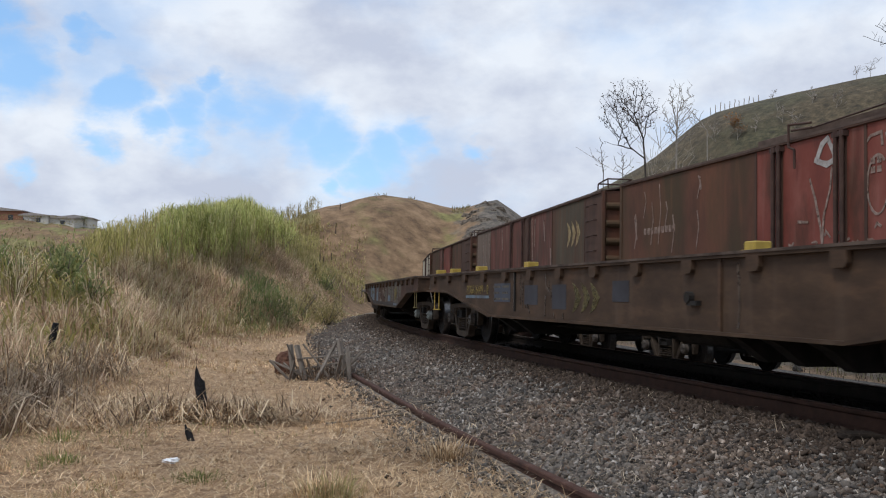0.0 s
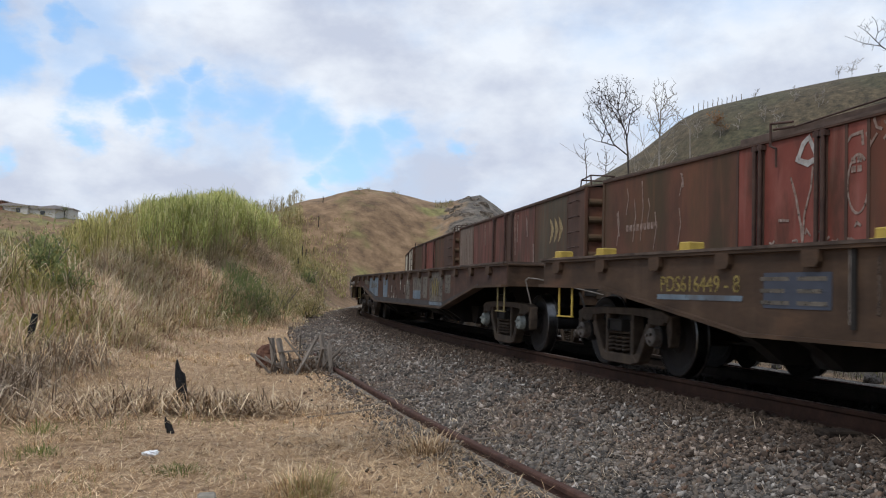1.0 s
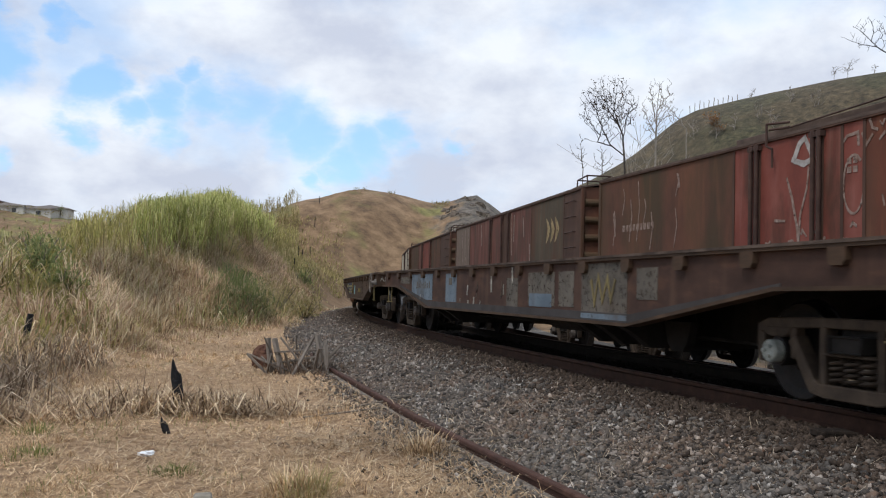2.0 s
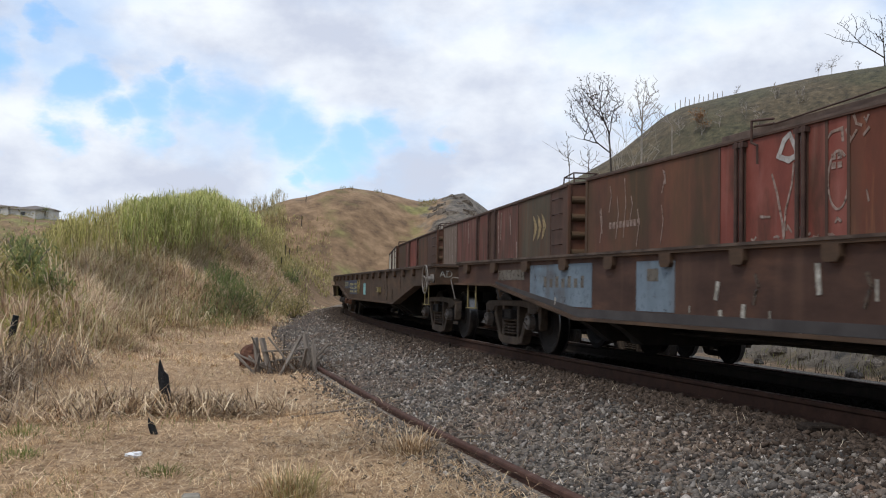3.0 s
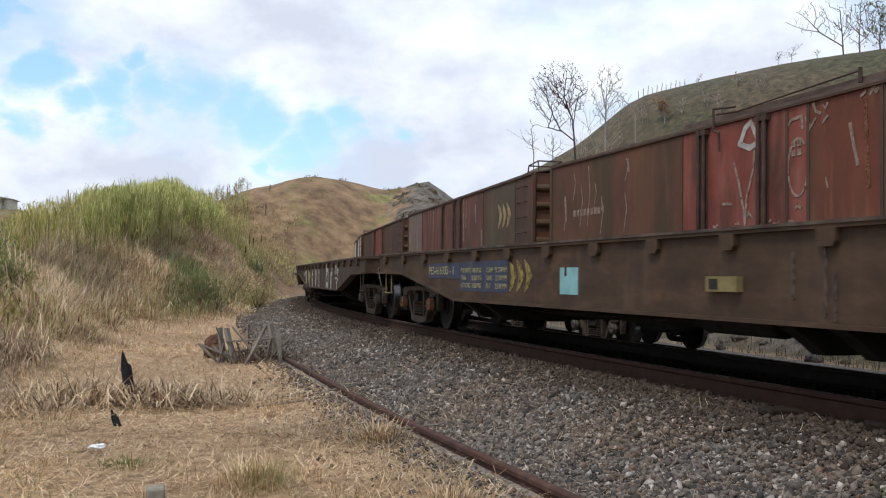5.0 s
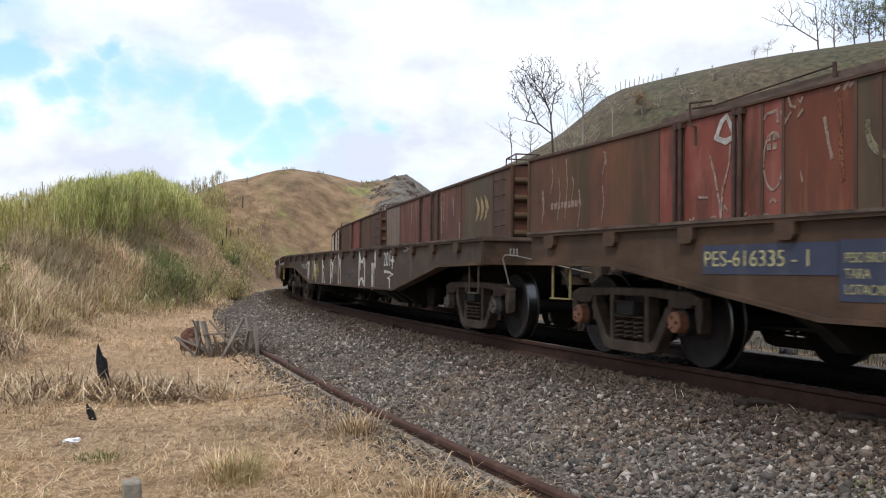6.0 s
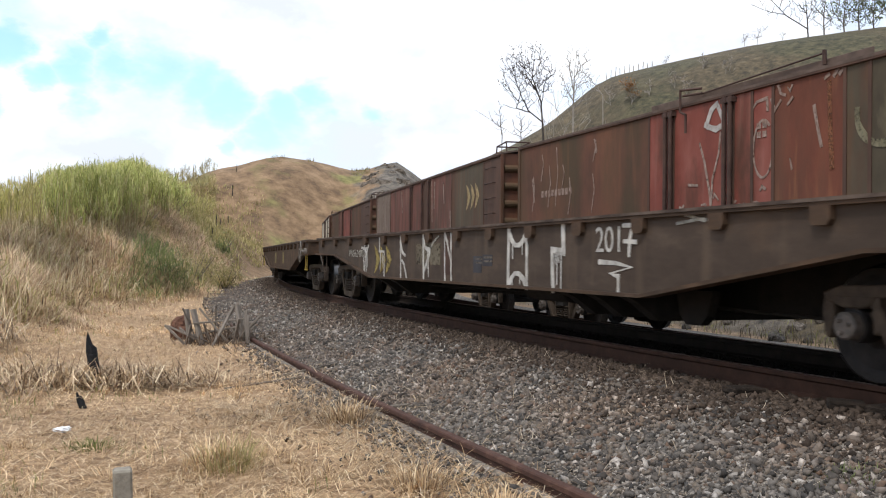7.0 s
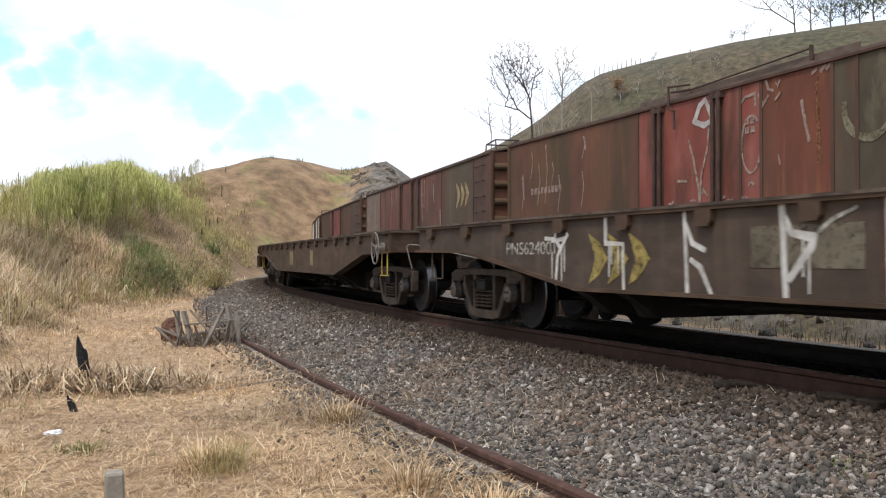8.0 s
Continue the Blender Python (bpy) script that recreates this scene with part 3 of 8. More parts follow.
def wheelset_mesh(cap):
    # half profile of cap, journal, wheel and axle: (distance along the axle, radius), turned round the axle
    half = [(1.195, 0.0), (1.195, 0.085), (1.18, 0.10), (1.10, 0.10), (1.10, 0.125), (0.95, 0.125), (0.95, 0.09), (0.875, 0.10), (0.865, 0.17), (0.85, 0.19),
            (0.845, 0.36), (0.862, 0.405), (0.865, 0.455), (0.858, 0.468), (0.74, 0.48), (0.735, 0.505), (0.72, 0.505), (0.715, 0.42), (0.745, 0.36), (0.755, 0.19),
            (0.73, 0.17), (0.72, 0.10), (0.60, 0.085)]
    half = [(y, r * WHEEL / 0.48 if r > 0.15 else r) for y, r in half]
    line = half + [(-y, r) for y, r in half[::-1]]
    n, verts, faces, mats = 40, [], [], []
    for y, r in line:
        for k in range(n):
            a = 2 * math.pi * k / n
            verts.append((r * math.cos(a), y, r * math.sin(a)))
    for i in range(len(line) - 1):
        for k in range(n):
            faces.append((i * n + k, i * n + (k + 1) % n, (i + 1) * n + (k + 1) % n, (i + 1) * n + k))
            j = min(i, len(line) - 2 - i)
            mats.append(2 if j <= 2 else 1 if j in (12, 13, 14) else 0)
    me = mesh_of("wheelset", verts, faces, M_WHEEL)
    me.materials.append(M_TREAD)
    me.materials.append(cap)
    me.polygons.foreach_set("material_index", mats)
    # three bolts on each cap
    bm = bmesh.new()
    bm.from_mesh(me)
    for side in (-1, 1):
        for k in range(3):
            a = 2.094 * k + 0.4
            x, z = 0.05 * math.cos(a), 0.05 * math.sin(a)
            for v in rod(bm, (x, side * 1.19, z), (x, side * 1.22, z), 0.017, n=6):
                for f in v.link_faces:
                    f.material_index = 2
    bmesh.ops.recalc_face_normals(bm, faces=bm.faces)
    bm.to_mesh(me)
    bm.free()
    return me


def side_frame_mesh():
    """A cast truss: bowed top chord, two pedestal jaws, slanting tension limbs, columns and spring seat."""
    bm = bmesh.new()
    y0, y1 = -0.07, 0.07
    prism(bm, [(-1.02, 0.59), (-1.07, 0.665), (-0.92, 0.72), (-0.40, 0.74), (0.40, 0.74), (0.92, 0.72), (1.07, 0.665), (1.02, 0.59), (0.74, 0.63), (0.36, 0.655), (-0.36, 0.655), (-0.74, 0.63)], y0, y1)
    for s in (-1, 1):
        prism(bm, [(s * 0.985, 0.66), (s * 1.07, 0.67), (s * 1.085, 0.50), (s * 1.06, 0.35), (s * 1.02, 0.33), (s * 0.985, 0.50)], y0 * 0.8, y1 * 0.8)
        prism(bm, [(s * 0.61, 0.67), (s * 0.69, 0.67), (s * 0.665, 0.50), (s * 0.66, 0.38), (s * 0.615, 0.38), (s * 0.60, 0.50)], y0 * 0.8, y1 * 0.8)
        prism(bm, [(s * 0.99, 0.65), (s * 0.64, 0.65), (s * 0.67, 0.585), (s * 0.73, 0.56), (s * 0.90, 0.56), (s * 0.97, 0.585)], y0 * 1.05, y1 * 1.05)
        prism(bm, [(s * 0.60, 0.58), (s * 0.68, 0.53), (s * 0.44, 0.13), (s * 0.31, 0.11), (s * 0.33, 0.21), (s * 0.38, 0.23)], y0, y1)
        prism(bm, [(s * 0.255, 0.68), (s * 0.325, 0.68), (s * 0.325, 0.17), (s * 0.255, 0.17)], y0, y1)
    prism(bm, [(-0.42, 0.12), (-0.34, 0.205), (0.34, 0.205), (0.42, 0.12), (0.27, 0.09), (-0.27, 0.09)], y0 * 1.15, y1 * 1.15)
    prism(bm, [(-0.26, 0.435), (0.26, 0.435), (0.26, 0.46), (-0.26, 0.46)], y0 * 1.3, y1 * 1.3)
    bmesh.ops.scale(bm, vec=(1.104, 1, 1), verts=bm.verts)
    return bm_mesh("side_frame", bm, M_BOGIE, bevel=0.01)


def spring_mesh():
    verts, faces = [], []
    turns, n, m = 4.5, 54, 6
    for i in range(n + 1):
        a = 2 * math.pi * turns * i / n
        for k in range(m):
            b = 2 * math.pi * k / m
            r = 0.058 + 0.016 * math.cos(b)
            verts.append((r * math.cos(a), r * math.sin(a), 0.215 + 0.205 * i / n + 0.016 * math.sin(b)))
    for i in range(n):
        for k in range(m):
            faces.append((i * m + k, i * m + (k + 1) % m, (i + 1) * m + (k + 1) % m, (i + 1) * m + k))
    return mesh_of("spring", verts, faces, M_BOGIE, True)


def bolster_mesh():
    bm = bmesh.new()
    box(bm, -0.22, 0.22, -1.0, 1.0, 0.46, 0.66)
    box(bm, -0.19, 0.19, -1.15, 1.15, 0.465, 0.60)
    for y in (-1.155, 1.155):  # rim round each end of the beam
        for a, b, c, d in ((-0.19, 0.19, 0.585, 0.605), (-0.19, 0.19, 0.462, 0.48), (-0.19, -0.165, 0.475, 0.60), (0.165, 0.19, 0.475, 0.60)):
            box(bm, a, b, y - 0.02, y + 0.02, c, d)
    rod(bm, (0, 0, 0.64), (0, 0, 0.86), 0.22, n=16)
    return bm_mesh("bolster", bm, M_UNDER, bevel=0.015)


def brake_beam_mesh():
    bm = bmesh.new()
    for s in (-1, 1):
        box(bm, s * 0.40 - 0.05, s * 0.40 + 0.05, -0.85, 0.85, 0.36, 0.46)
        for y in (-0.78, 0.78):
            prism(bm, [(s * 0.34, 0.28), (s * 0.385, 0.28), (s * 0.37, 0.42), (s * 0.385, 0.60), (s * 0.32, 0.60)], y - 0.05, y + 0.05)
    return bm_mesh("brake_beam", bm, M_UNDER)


def bogie_on(owner, x, yaw, cap, z=0.0):
    bogie = new("bogie", once("bolster", bolster_mesh))
    bogie.parent = owner
    bogie.matrix_basis = pose(x, 0, z, 0, 0, yaw)
    for y in (-1.04, 1.04):
        share("side_frame", once("side_frame", side_frame_mesh), bogie, pose(0, y, 0))
        for sx in (-0.17, 0.0, 0.17):
            share("spring", once("spring", spring_mesh), bogie, pose(sx, y - 0.03 if y < 0 else y + 0.03, 0))
    share("brake_beam", once("brake_beam", brake_beam_mesh), bogie, pose(0, 0, 0))
    sets = [share("wheelset", once("wheelset_" + cap.name, lambda: wheelset_mesh(cap)), bogie, pose(ax, 0, WHEEL)) for ax in (-AXLE, AXLE)]
    return bogie, sets


def sill_bottom(x):
    """Height of the side sill's lower edge."""
    x = abs(x)
    return 0.55 if x < 4.55 else 0.96 if x > 7.25 else 0.55 + (x - 4.55) / 2.7 * 0.41


SILL_LINE = [(HALF, 1.30), (HALF, 0.97), (7.25, 0.95), (4.55, 0.55), (-4.55, 0.55), (-7.25, 0.95), (-HALF, 0.97), (-HALF, 1.30)]


def sill_mesh(mat):
    bm = bmesh.new()
    prism(bm, SILL_LINE, -0.012, 0.012)
    return bm_mesh("side_sill", bm, mat)


def lower_flange_mesh():
    bm = bmesh.new()
    low = SILL_LINE[1:-1]
    prism(bm, [(x, z - 0.006) for x, z in low] + [(x, z + 0.028) for x, z in low[::-1]], -0.085, 0.085)
    return bm_mesh("lower_flange", bm, M_SILL)


def upper_flange_mesh():
    bm = bmesh.new()
    box(bm, -HALF, HALF, -0.06, 0.06, 1.275, 1.305)
    return bm_mesh("upper_flange", bm, M_SILL)


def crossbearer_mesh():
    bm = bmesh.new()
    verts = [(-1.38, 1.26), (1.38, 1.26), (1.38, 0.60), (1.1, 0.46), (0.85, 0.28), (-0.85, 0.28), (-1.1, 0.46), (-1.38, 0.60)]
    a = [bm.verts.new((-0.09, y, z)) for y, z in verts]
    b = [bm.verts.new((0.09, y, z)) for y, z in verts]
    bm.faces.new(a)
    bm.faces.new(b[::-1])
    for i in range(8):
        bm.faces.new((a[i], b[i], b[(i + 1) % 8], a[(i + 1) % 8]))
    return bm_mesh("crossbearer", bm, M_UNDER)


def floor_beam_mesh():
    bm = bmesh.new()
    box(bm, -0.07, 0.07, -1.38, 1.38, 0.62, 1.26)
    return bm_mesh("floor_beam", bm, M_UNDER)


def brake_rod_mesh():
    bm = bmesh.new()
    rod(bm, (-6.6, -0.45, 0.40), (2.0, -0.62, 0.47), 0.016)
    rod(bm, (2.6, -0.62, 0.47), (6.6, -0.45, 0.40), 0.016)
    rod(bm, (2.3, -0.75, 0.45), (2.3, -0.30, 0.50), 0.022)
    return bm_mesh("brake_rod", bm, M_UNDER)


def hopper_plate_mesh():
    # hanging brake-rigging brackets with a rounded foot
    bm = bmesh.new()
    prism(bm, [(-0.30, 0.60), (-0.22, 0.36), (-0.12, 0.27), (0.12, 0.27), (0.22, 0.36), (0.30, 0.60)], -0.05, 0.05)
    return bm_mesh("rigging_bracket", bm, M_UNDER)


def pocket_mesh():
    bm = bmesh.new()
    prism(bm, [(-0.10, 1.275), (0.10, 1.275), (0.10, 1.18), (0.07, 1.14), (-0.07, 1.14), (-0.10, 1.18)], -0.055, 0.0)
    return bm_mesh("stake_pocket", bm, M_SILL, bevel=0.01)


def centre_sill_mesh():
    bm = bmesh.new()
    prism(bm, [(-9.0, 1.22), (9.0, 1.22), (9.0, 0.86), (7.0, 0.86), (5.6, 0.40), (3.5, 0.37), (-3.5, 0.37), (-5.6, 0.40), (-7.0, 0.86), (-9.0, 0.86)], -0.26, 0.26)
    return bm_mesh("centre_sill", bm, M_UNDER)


def end_sill_mesh():
    bm = bmesh.new()
    box(bm, -0.02, 0.02, -SIDE, SIDE, 0.97, 1.30)
    box(bm, -0.09, 0.06, -0.28, 0.28, 0.72, 1.10)
    box(bm, -0.05, 0.07, -SIDE, SIDE, 1.275, 1.305)
    return bm_mesh("end_sill", bm, M_SILL, bevel=0.006)


def coupler_mesh():
    bm = bmesh.new()
    box(bm, -0.35, 0.50, -0.075, 0.075, 0.80, 0.96)
    prism(bm, [(0.45, 0.76), (0.62, 0.74), (0.70, 0.78), (0.70, 0.98), (0.62, 1.02), (0.45, 1.0)], -0.14, 0.04)
    prism(bm, [(0.56, 0.74), (0.72, 0.74), (0.72, 1.02), (0.56, 1.02)], 0.04, 0.15)
    return bm_mesh("coupler", bm, M_BOGIE, bevel=0.02)


def hose_mesh():
    bm = bmesh.new()
    pts = [(-0.05, -0.3, 0.9), (0.12, -0.32, 0.82), (0.25, -0.30, 0.62), (0.46, -0.22, 0.50), (0.68, -0.12, 0.48)]
    for a, b in zip(pts, pts[1:]):
        rod(bm, a, b, 0.017)
    return bm_mesh("air_hose", bm, M_UNDER)


def lever_mesh():
    bm = bmesh.new()
    pts = [(0.12, -1.10, 0.72), (0.06, -1.17, 1.06), (0.08, -1.14, 1.10), (0.14, -1.02, 1.09), (0.52, -0.14, 0.88)]
    for a, b in zip(pts, pts[1:]):
        rod(bm, a, b, 0.0095)
    return bm_mesh("uncoupling_lever", bm, M_STEELROD)


def step_mesh(mat):
    bm = bmesh.new()
    for s in (-1, 1):
        box(bm, s * 0.18 - 0.018, s * 0.18 + 0.018, -0.007, 0.007, 0.61, 0.985)
    box(bm, -0.198, 0.198, -0.03, 0.025, 0.595, 0.612)
    return bm_mesh("step", bm, mat, bevel=0.003)


def brake_wheel_mesh():
    bm = bmesh.new()
    n, R = 28, 0.25
    for i in range(n):
        a, b = 2 * math.pi * i / n, 2 * math.pi * (i + 1) / n
        rod(bm, (R * math.cos(a), -0.10, R * math.sin(a)), (R * math.cos(b), -0.10, R * math.sin(b)), 0.011, n=6)
    for i in range(5):
        a = 2 * math.pi * i / 5 + 0.3
        rod(bm, (0, -0.07, 0), (R * math.cos(a), -0.10, R * math.sin(a)), 0.009, n=6)
    rod(bm, (0, 0.06, 0), (0, -0.09, 0), 0.05, n=12)
    rod(bm, (0, 0.05, 0), (0, 0.0, 0), 0.09, n=20)
    return bm_mesh("brake_wheel", bm, M_STEELROD)


def pedestal_mesh():
    bm = bmesh.new()
    box(bm, -0.09, 0.09, -0.09, 0.09, 1.335, 1.43)
    box(bm, -0.12, 0.12, -0.12, 0.12, 1.33, 1.35)
    return bm_mesh("container_pedestal", bm, M_YELLOW, bevel=0.01)


def reservoir_mesh():
    bm = bmesh.new()
    rod(bm, (-0.55, 0, 0.55), (0.55, 0, 0.55), 0.17, n=18)
    box(bm, 0.15, 0.2, -0.18, 0.18, 0.5, 1.2)
    box(bm, -0.2, -0.15, -0.18, 0.18, 0.5, 1.2)
    return bm_mesh("air_reservoir", bm, M_UNDER, bevel=0.02)


def words_mesh(text, size, mat, squeeze=1.0):
    cu = bpy.data.curves.new("lettering", "FONT")
    cu.body, cu.size, cu.extrude = text, size, 0.0012
    ob = new("lettering", cu)
    bpy.context.view_layer.update()
    me = bpy.data.meshes.new_from_object(ob.evaluated_get(bpy.context.evaluated_depsgraph_get()))
    bpy.data.objects.remove(ob)
    me.materials.clear()
    me.materials.append(mat)
    me.transform(Matrix.Diagonal((squeeze, 1, 1, 1)))
    return me


FACE = -SIDE - 0.016  # outer face of the side sill


def words(owner, text, x0, x1, z, size, mat, y=FACE, label=""):
    me = words_mesh(text, size, mat)
    w = max(v.co.x for v in me.vertices)
    me.transform(Matrix.Diagonal(((x1 - x0) / w, 1, 1, 1)))
    ob = share("lettering", me, owner, pose(x0, y, z, 90, 0, 0))
    ob["label"] = label or "painted lettering"
    return ob


def patch(owner, x0, x1, z0, z1, mat, y=FACE, name="painted_patch"):
    bm = bmesh.new()
    n = max(1, int(abs(x1 - x0) / 0.3))
    pts = []
    for i in range(n + 1):
        x = x0 + (x1 - x0) * i / n
        lo = max(z0, sill_bottom(x) + 0.03) if abs(y - FACE) < 0.05 else z0
        pts.append((x, lo))
    prism(bm, pts + [(x1, z1), (x0, z1)], y - 0.001, y + 0.006)
    return part(name, bm, mat, owner)


def stroke(owner, lines, width, mat, y=FACE, name="graffiti_stroke", shift=0.0):
    """Sprayed lines: each list of (x, z) becomes one ribbon of paint with an uneven edge."""
    ob = None
    for pts in lines:
        pts = [Vector((x + shift, z)) for x, z in pts]
        bm = bmesh.new()
        left, right = [], []
        for k, p in enumerate(pts):
            a = (p - pts[k - 1]).normalized() if k else None
            b = (pts[k + 1] - p).normalized() if k + 1 < len(pts) else None
            d = (a or b) if not (a and b) else ((a + b).normalized() if (a + b).length > 0.2 else a)
            n = Vector((-d.y, d.x)) * width / 2 * (1 + 0.18 * math.sin(7.0 * k + p.x * 9))
            if a and b:
                n = n / max(0.55, abs(d.dot(a)))
            e = d * width * 0.3 * (-1 if k == 0 else 1 if k + 1 == len(pts) else 0)
            left.append(p + n + e)
            right.append(p - n + e)
        for ya, yb in ((y - 0.0035, y + 0.004),):
            f0, f1 = [[bm.verts.new((q.x, yy, q.y)) for q in left] + [bm.verts.new((q.x, yy, q.y)) for q in right] for yy in (ya, yb)]
            n = len(left)
            for f in (f0, f1):
                for k in range(n - 1):
                    bm.faces.new((f[k], f[k + 1], f[n + k + 1], f[n + k]))
            rim = list(range(n)) + list(range(2 * n - 1, n - 1, -1))
            for k in range(len(rim)):
                u, v = rim[k], rim[(k + 1) % len(rim)]
                bm.faces.new((f0[u], f0[v], f1[v], f1[u]))
        y -= 0.0009
        ob = part(name, bm, mat, owner)
    return ob


def drips(owner, spots, width, mat):
    """Runs of paint: (x, top, bottom)."""
    return stroke(owner, [[(x, a), (x, b)] for x, a, b in spots], width, mat, name="paint_run")


def chevrons(owner, x0, x1, z0, z1, mat, y=FACE):
    """Three arrowheads side by side, a faded company sign."""
    n, w = 3, (x1 - x0) / 3
    zm = (z0 + z1) / 2
    for i in range(n):
        bm = bmesh.new()
        a = x0 + i * w
        prism(bm, [(a, z0), (a + w * 0.55, z0 + (z1 - z0) * 0.18), (a + w, zm), (a + w * 0.55, z1 - (z1 - z0) * 0.18), (a, z1), (a + w * 0.35, zm)], y - 0.001 - 0.0006 * i, y + 0.004)
        part("company_sign", bm, mat, owner)


def flat_wagon(caps, steps, label, sill=M_SILL, front_step=8.70):
    wagon = new("flat_wagon")
    for s in (-1, 1):
        share("side_sill", once("sill_" + sill.name, lambda: sill_mesh(sill)), wagon, pose(0, s * SIDE, 0))
        share("lower_flange", once("lower_flange", lower_flange_mesh), wagon, pose(0, s * SIDE, 0))
        share("upper_flange", once("upper_flange", upper_flange_mesh), wagon, pose(0, s * SIDE, 0))
    bm = bmesh.new()
    box(bm, -HALF, HALF, -SIDE - 0.03, SIDE + 0.03, 1.308, 1.335)
    me = once("deck", lambda: bm_mesh("deck", bm, M_DECK))
    share("deck", me, wagon, Matrix())
    # a chafed lip along the deck edge
    bm2 = bmesh.new()
    box(bm2, -HALF, HALF, -0.006, 0.006, 1.306, 1.333)
    lip = once("lip", lambda: bm_mesh("deck_lip", bm2, M_LIP))
    for s in (-1, 1):
        share("deck_lip", lip, wagon, pose(0, s * (SIDE + 0.066), 0))
    share("centre_sill", once("centre_sill", centre_sill_mesh), wagon, Matrix())
    for x in (-4.95, -4.15, 2.5, 3.1, 3.8):
        share("crossbearer", once("crossbearer", crossbearer_mesh), wagon, pose(x, 0, 0))
    for x in (-2.9, -1.6, -0.3, 1.0):
        share("floor_beam", once("floor_beam", floor_beam_mesh), wagon, pose(x, 0, 0))
    for x in (-4.4, 4.3):
        share("rigging_bracket", once("rigging", hopper_plate_mesh), wagon, pose(x, -0.7, 0))
    share("air_reservoir", once("reservoir", reservoir_mesh), wagon, pose(1.55, -0.85, 0))
    share("brake_rod", once("brake_rod", brake_rod_mesh), wagon, Matrix())
    for i in range(15):
        x = -8.45 + 1.175 * i
        share("stake_pocket", once("pocket", pocket_mesh), wagon, pose(x, -SIDE - 0.012, 0))
        share("stake_pocket", once("pocket", pocket_mesh), wagon, pose(x, SIDE + 0.012, 0, 0, 0, 180))
    sets = []
    for end in (-1, 1):
        turn = 0 if end > 0 else 180
        m = pose(end * HALF, 0, 0, 0, 0, turn)
        share("end_sill", once("end_sill", end_sill_mesh), wagon, m)
        share("coupler", once("coupler", coupler_mesh), wagon, m)
        share("air_hose", once("hose", hose_mesh), wagon, m)
        lever = share("uncoupling_lever", once("lever", lever_mesh), wagon, pose(end * HALF, 0, 0) if end > 0 else pose(-HALF, 0, 0, 0, 0, 180))
        lever["label"] = "bent steel uncoupling lever"
        for s in (-1, 1):
            st = share("step", once("step_" + steps.name, lambda: step_mesh(steps)), wagon, pose(front_step if end > 0 else -8.22, s * (SIDE + 0.03), 0))
        _, two = bogie_on(wagon, 7.62 if end > 0 else -7.45, end * math.degrees(TRUCKS / LINE), caps[0 if end > 0 else 1])
        sets += two
    tagged(wagon, label, "flat wagon", "train of flat wagons")
    return wagon, sets


def wagon_pose(lead):
    a = A_ZERO + (lead / RAIL) - TRUCKS / LINE
    r = LINE * math.cos(TRUCKS / LINE)
    return pose(CX + r * math.cos(a), CY + r * math.sin(a), 0, 0, 0, math.degrees(a) + 90)


def pedestals(wagon, spots):
    for x in spots:
        for y in (-1.24, 1.24):
            share("container_pedestal", once("pedestal", pedestal_mesh), wagon, pose(x, y, 0))["label"] = "worn yellow container pedestal"


train = []

# first: sooty sill with faded blue marks and yellow pedestals
w, sets = flat_wagon((M_GREYCAP, M_GREYCAP), M_YELLOW, "sooty dark brown steel flat wagon with yellow pedestals, rolling")
train.append((1, w, sets))
words(w, "PDS616449 - 8", -6.05, -4.72, 0.93, 0.22, M_SIGNYEL)
patch(w, -6.1, -4.68, 0.85, 0.90, M_BLUE, name="painted_line")
patch(w, -4.38, -3.55, 0.80, 1.10, M_NAVY)
for i in range(3):
    for a, b in ((-4.42, -4.05), (-3.95, -3.6)):
        patch(w, a, b - 0.06 * (i % 2), 1.03 - 0.1 * i, 1.065 - 0.1 * i, M_GREYPATCH, y=FACE - 0.003, name="illegible_line")
for a, b, z0, z1 in ((-2.87, -2.31, 0.77, 1.06), (-1.72, -1.20, 0.72, 1.06), (0.27, 0.72, 0.84, 1.09)):
    patch(w, a, b, z0, z1, M_DIMBLUE)
chevrons(w, -0.97, -0.10, 0.68, 1.08, M_SOOTYEL)
stroke(w, [[(-1.98, 1.22), (-1.96, 1.02), (-1.86, 0.98), (-1.84, 1.10)], [(-1.88, 0.98), (-1.76, 0.96), (-1.74, 0.86)], [(-1.98, 0.90), (-2.0, 0.62)], [(-2.82, 0.74), (-2.72, 0.76), (-2.64, 0.66)]], 0.035, M_RUNS)
drips(w, [(-3.06, 1.20, 0.78), (-2.95, 1.12, 0.72), (-1.64, 0.66, 0.60), (-1.30, 0.66, 0.60)], 0.03, M_RUNS)
bm = bmesh.new()
box(bm, -3.33, -3.28, FACE - 0.02, FACE + 0.01, 0.66, 1.27)
part("weld_bar", bm, M_UNDER, w)
bm = bmesh.new()
box(bm, -3.345, -3.332, FACE - 0.018, FACE + 0.01, 0.70, 1.27)
part("weld_bar", bm, M_STEELROD, w, "chafed bright edge of the bar")
stroke(w, [[(3.0, 1.22), (3.03, 0.86), (3.0, 0.62)]], 0.025, M_RUNS)
bm = bmesh.new()
box(bm, 2.68, 2.73, FACE - 0.02, FACE + 0.01, 0.58, 1.27)
part("weld_bar", bm, M_SILL, w)
bm = bmesh.new()
rod(bm, (2.15, FACE - 0.06, 0.9), (2.15, FACE + 0.02, 0.9), 0.06, n=10)
box(bm, 2.13, 2.34, FACE - 0.05, FACE, 0.82, 0.87)
part("latch", bm, M_UNDER, w)
pedestals(w, (-8.75, -7.6, -5.8, -3.15, 3.0))

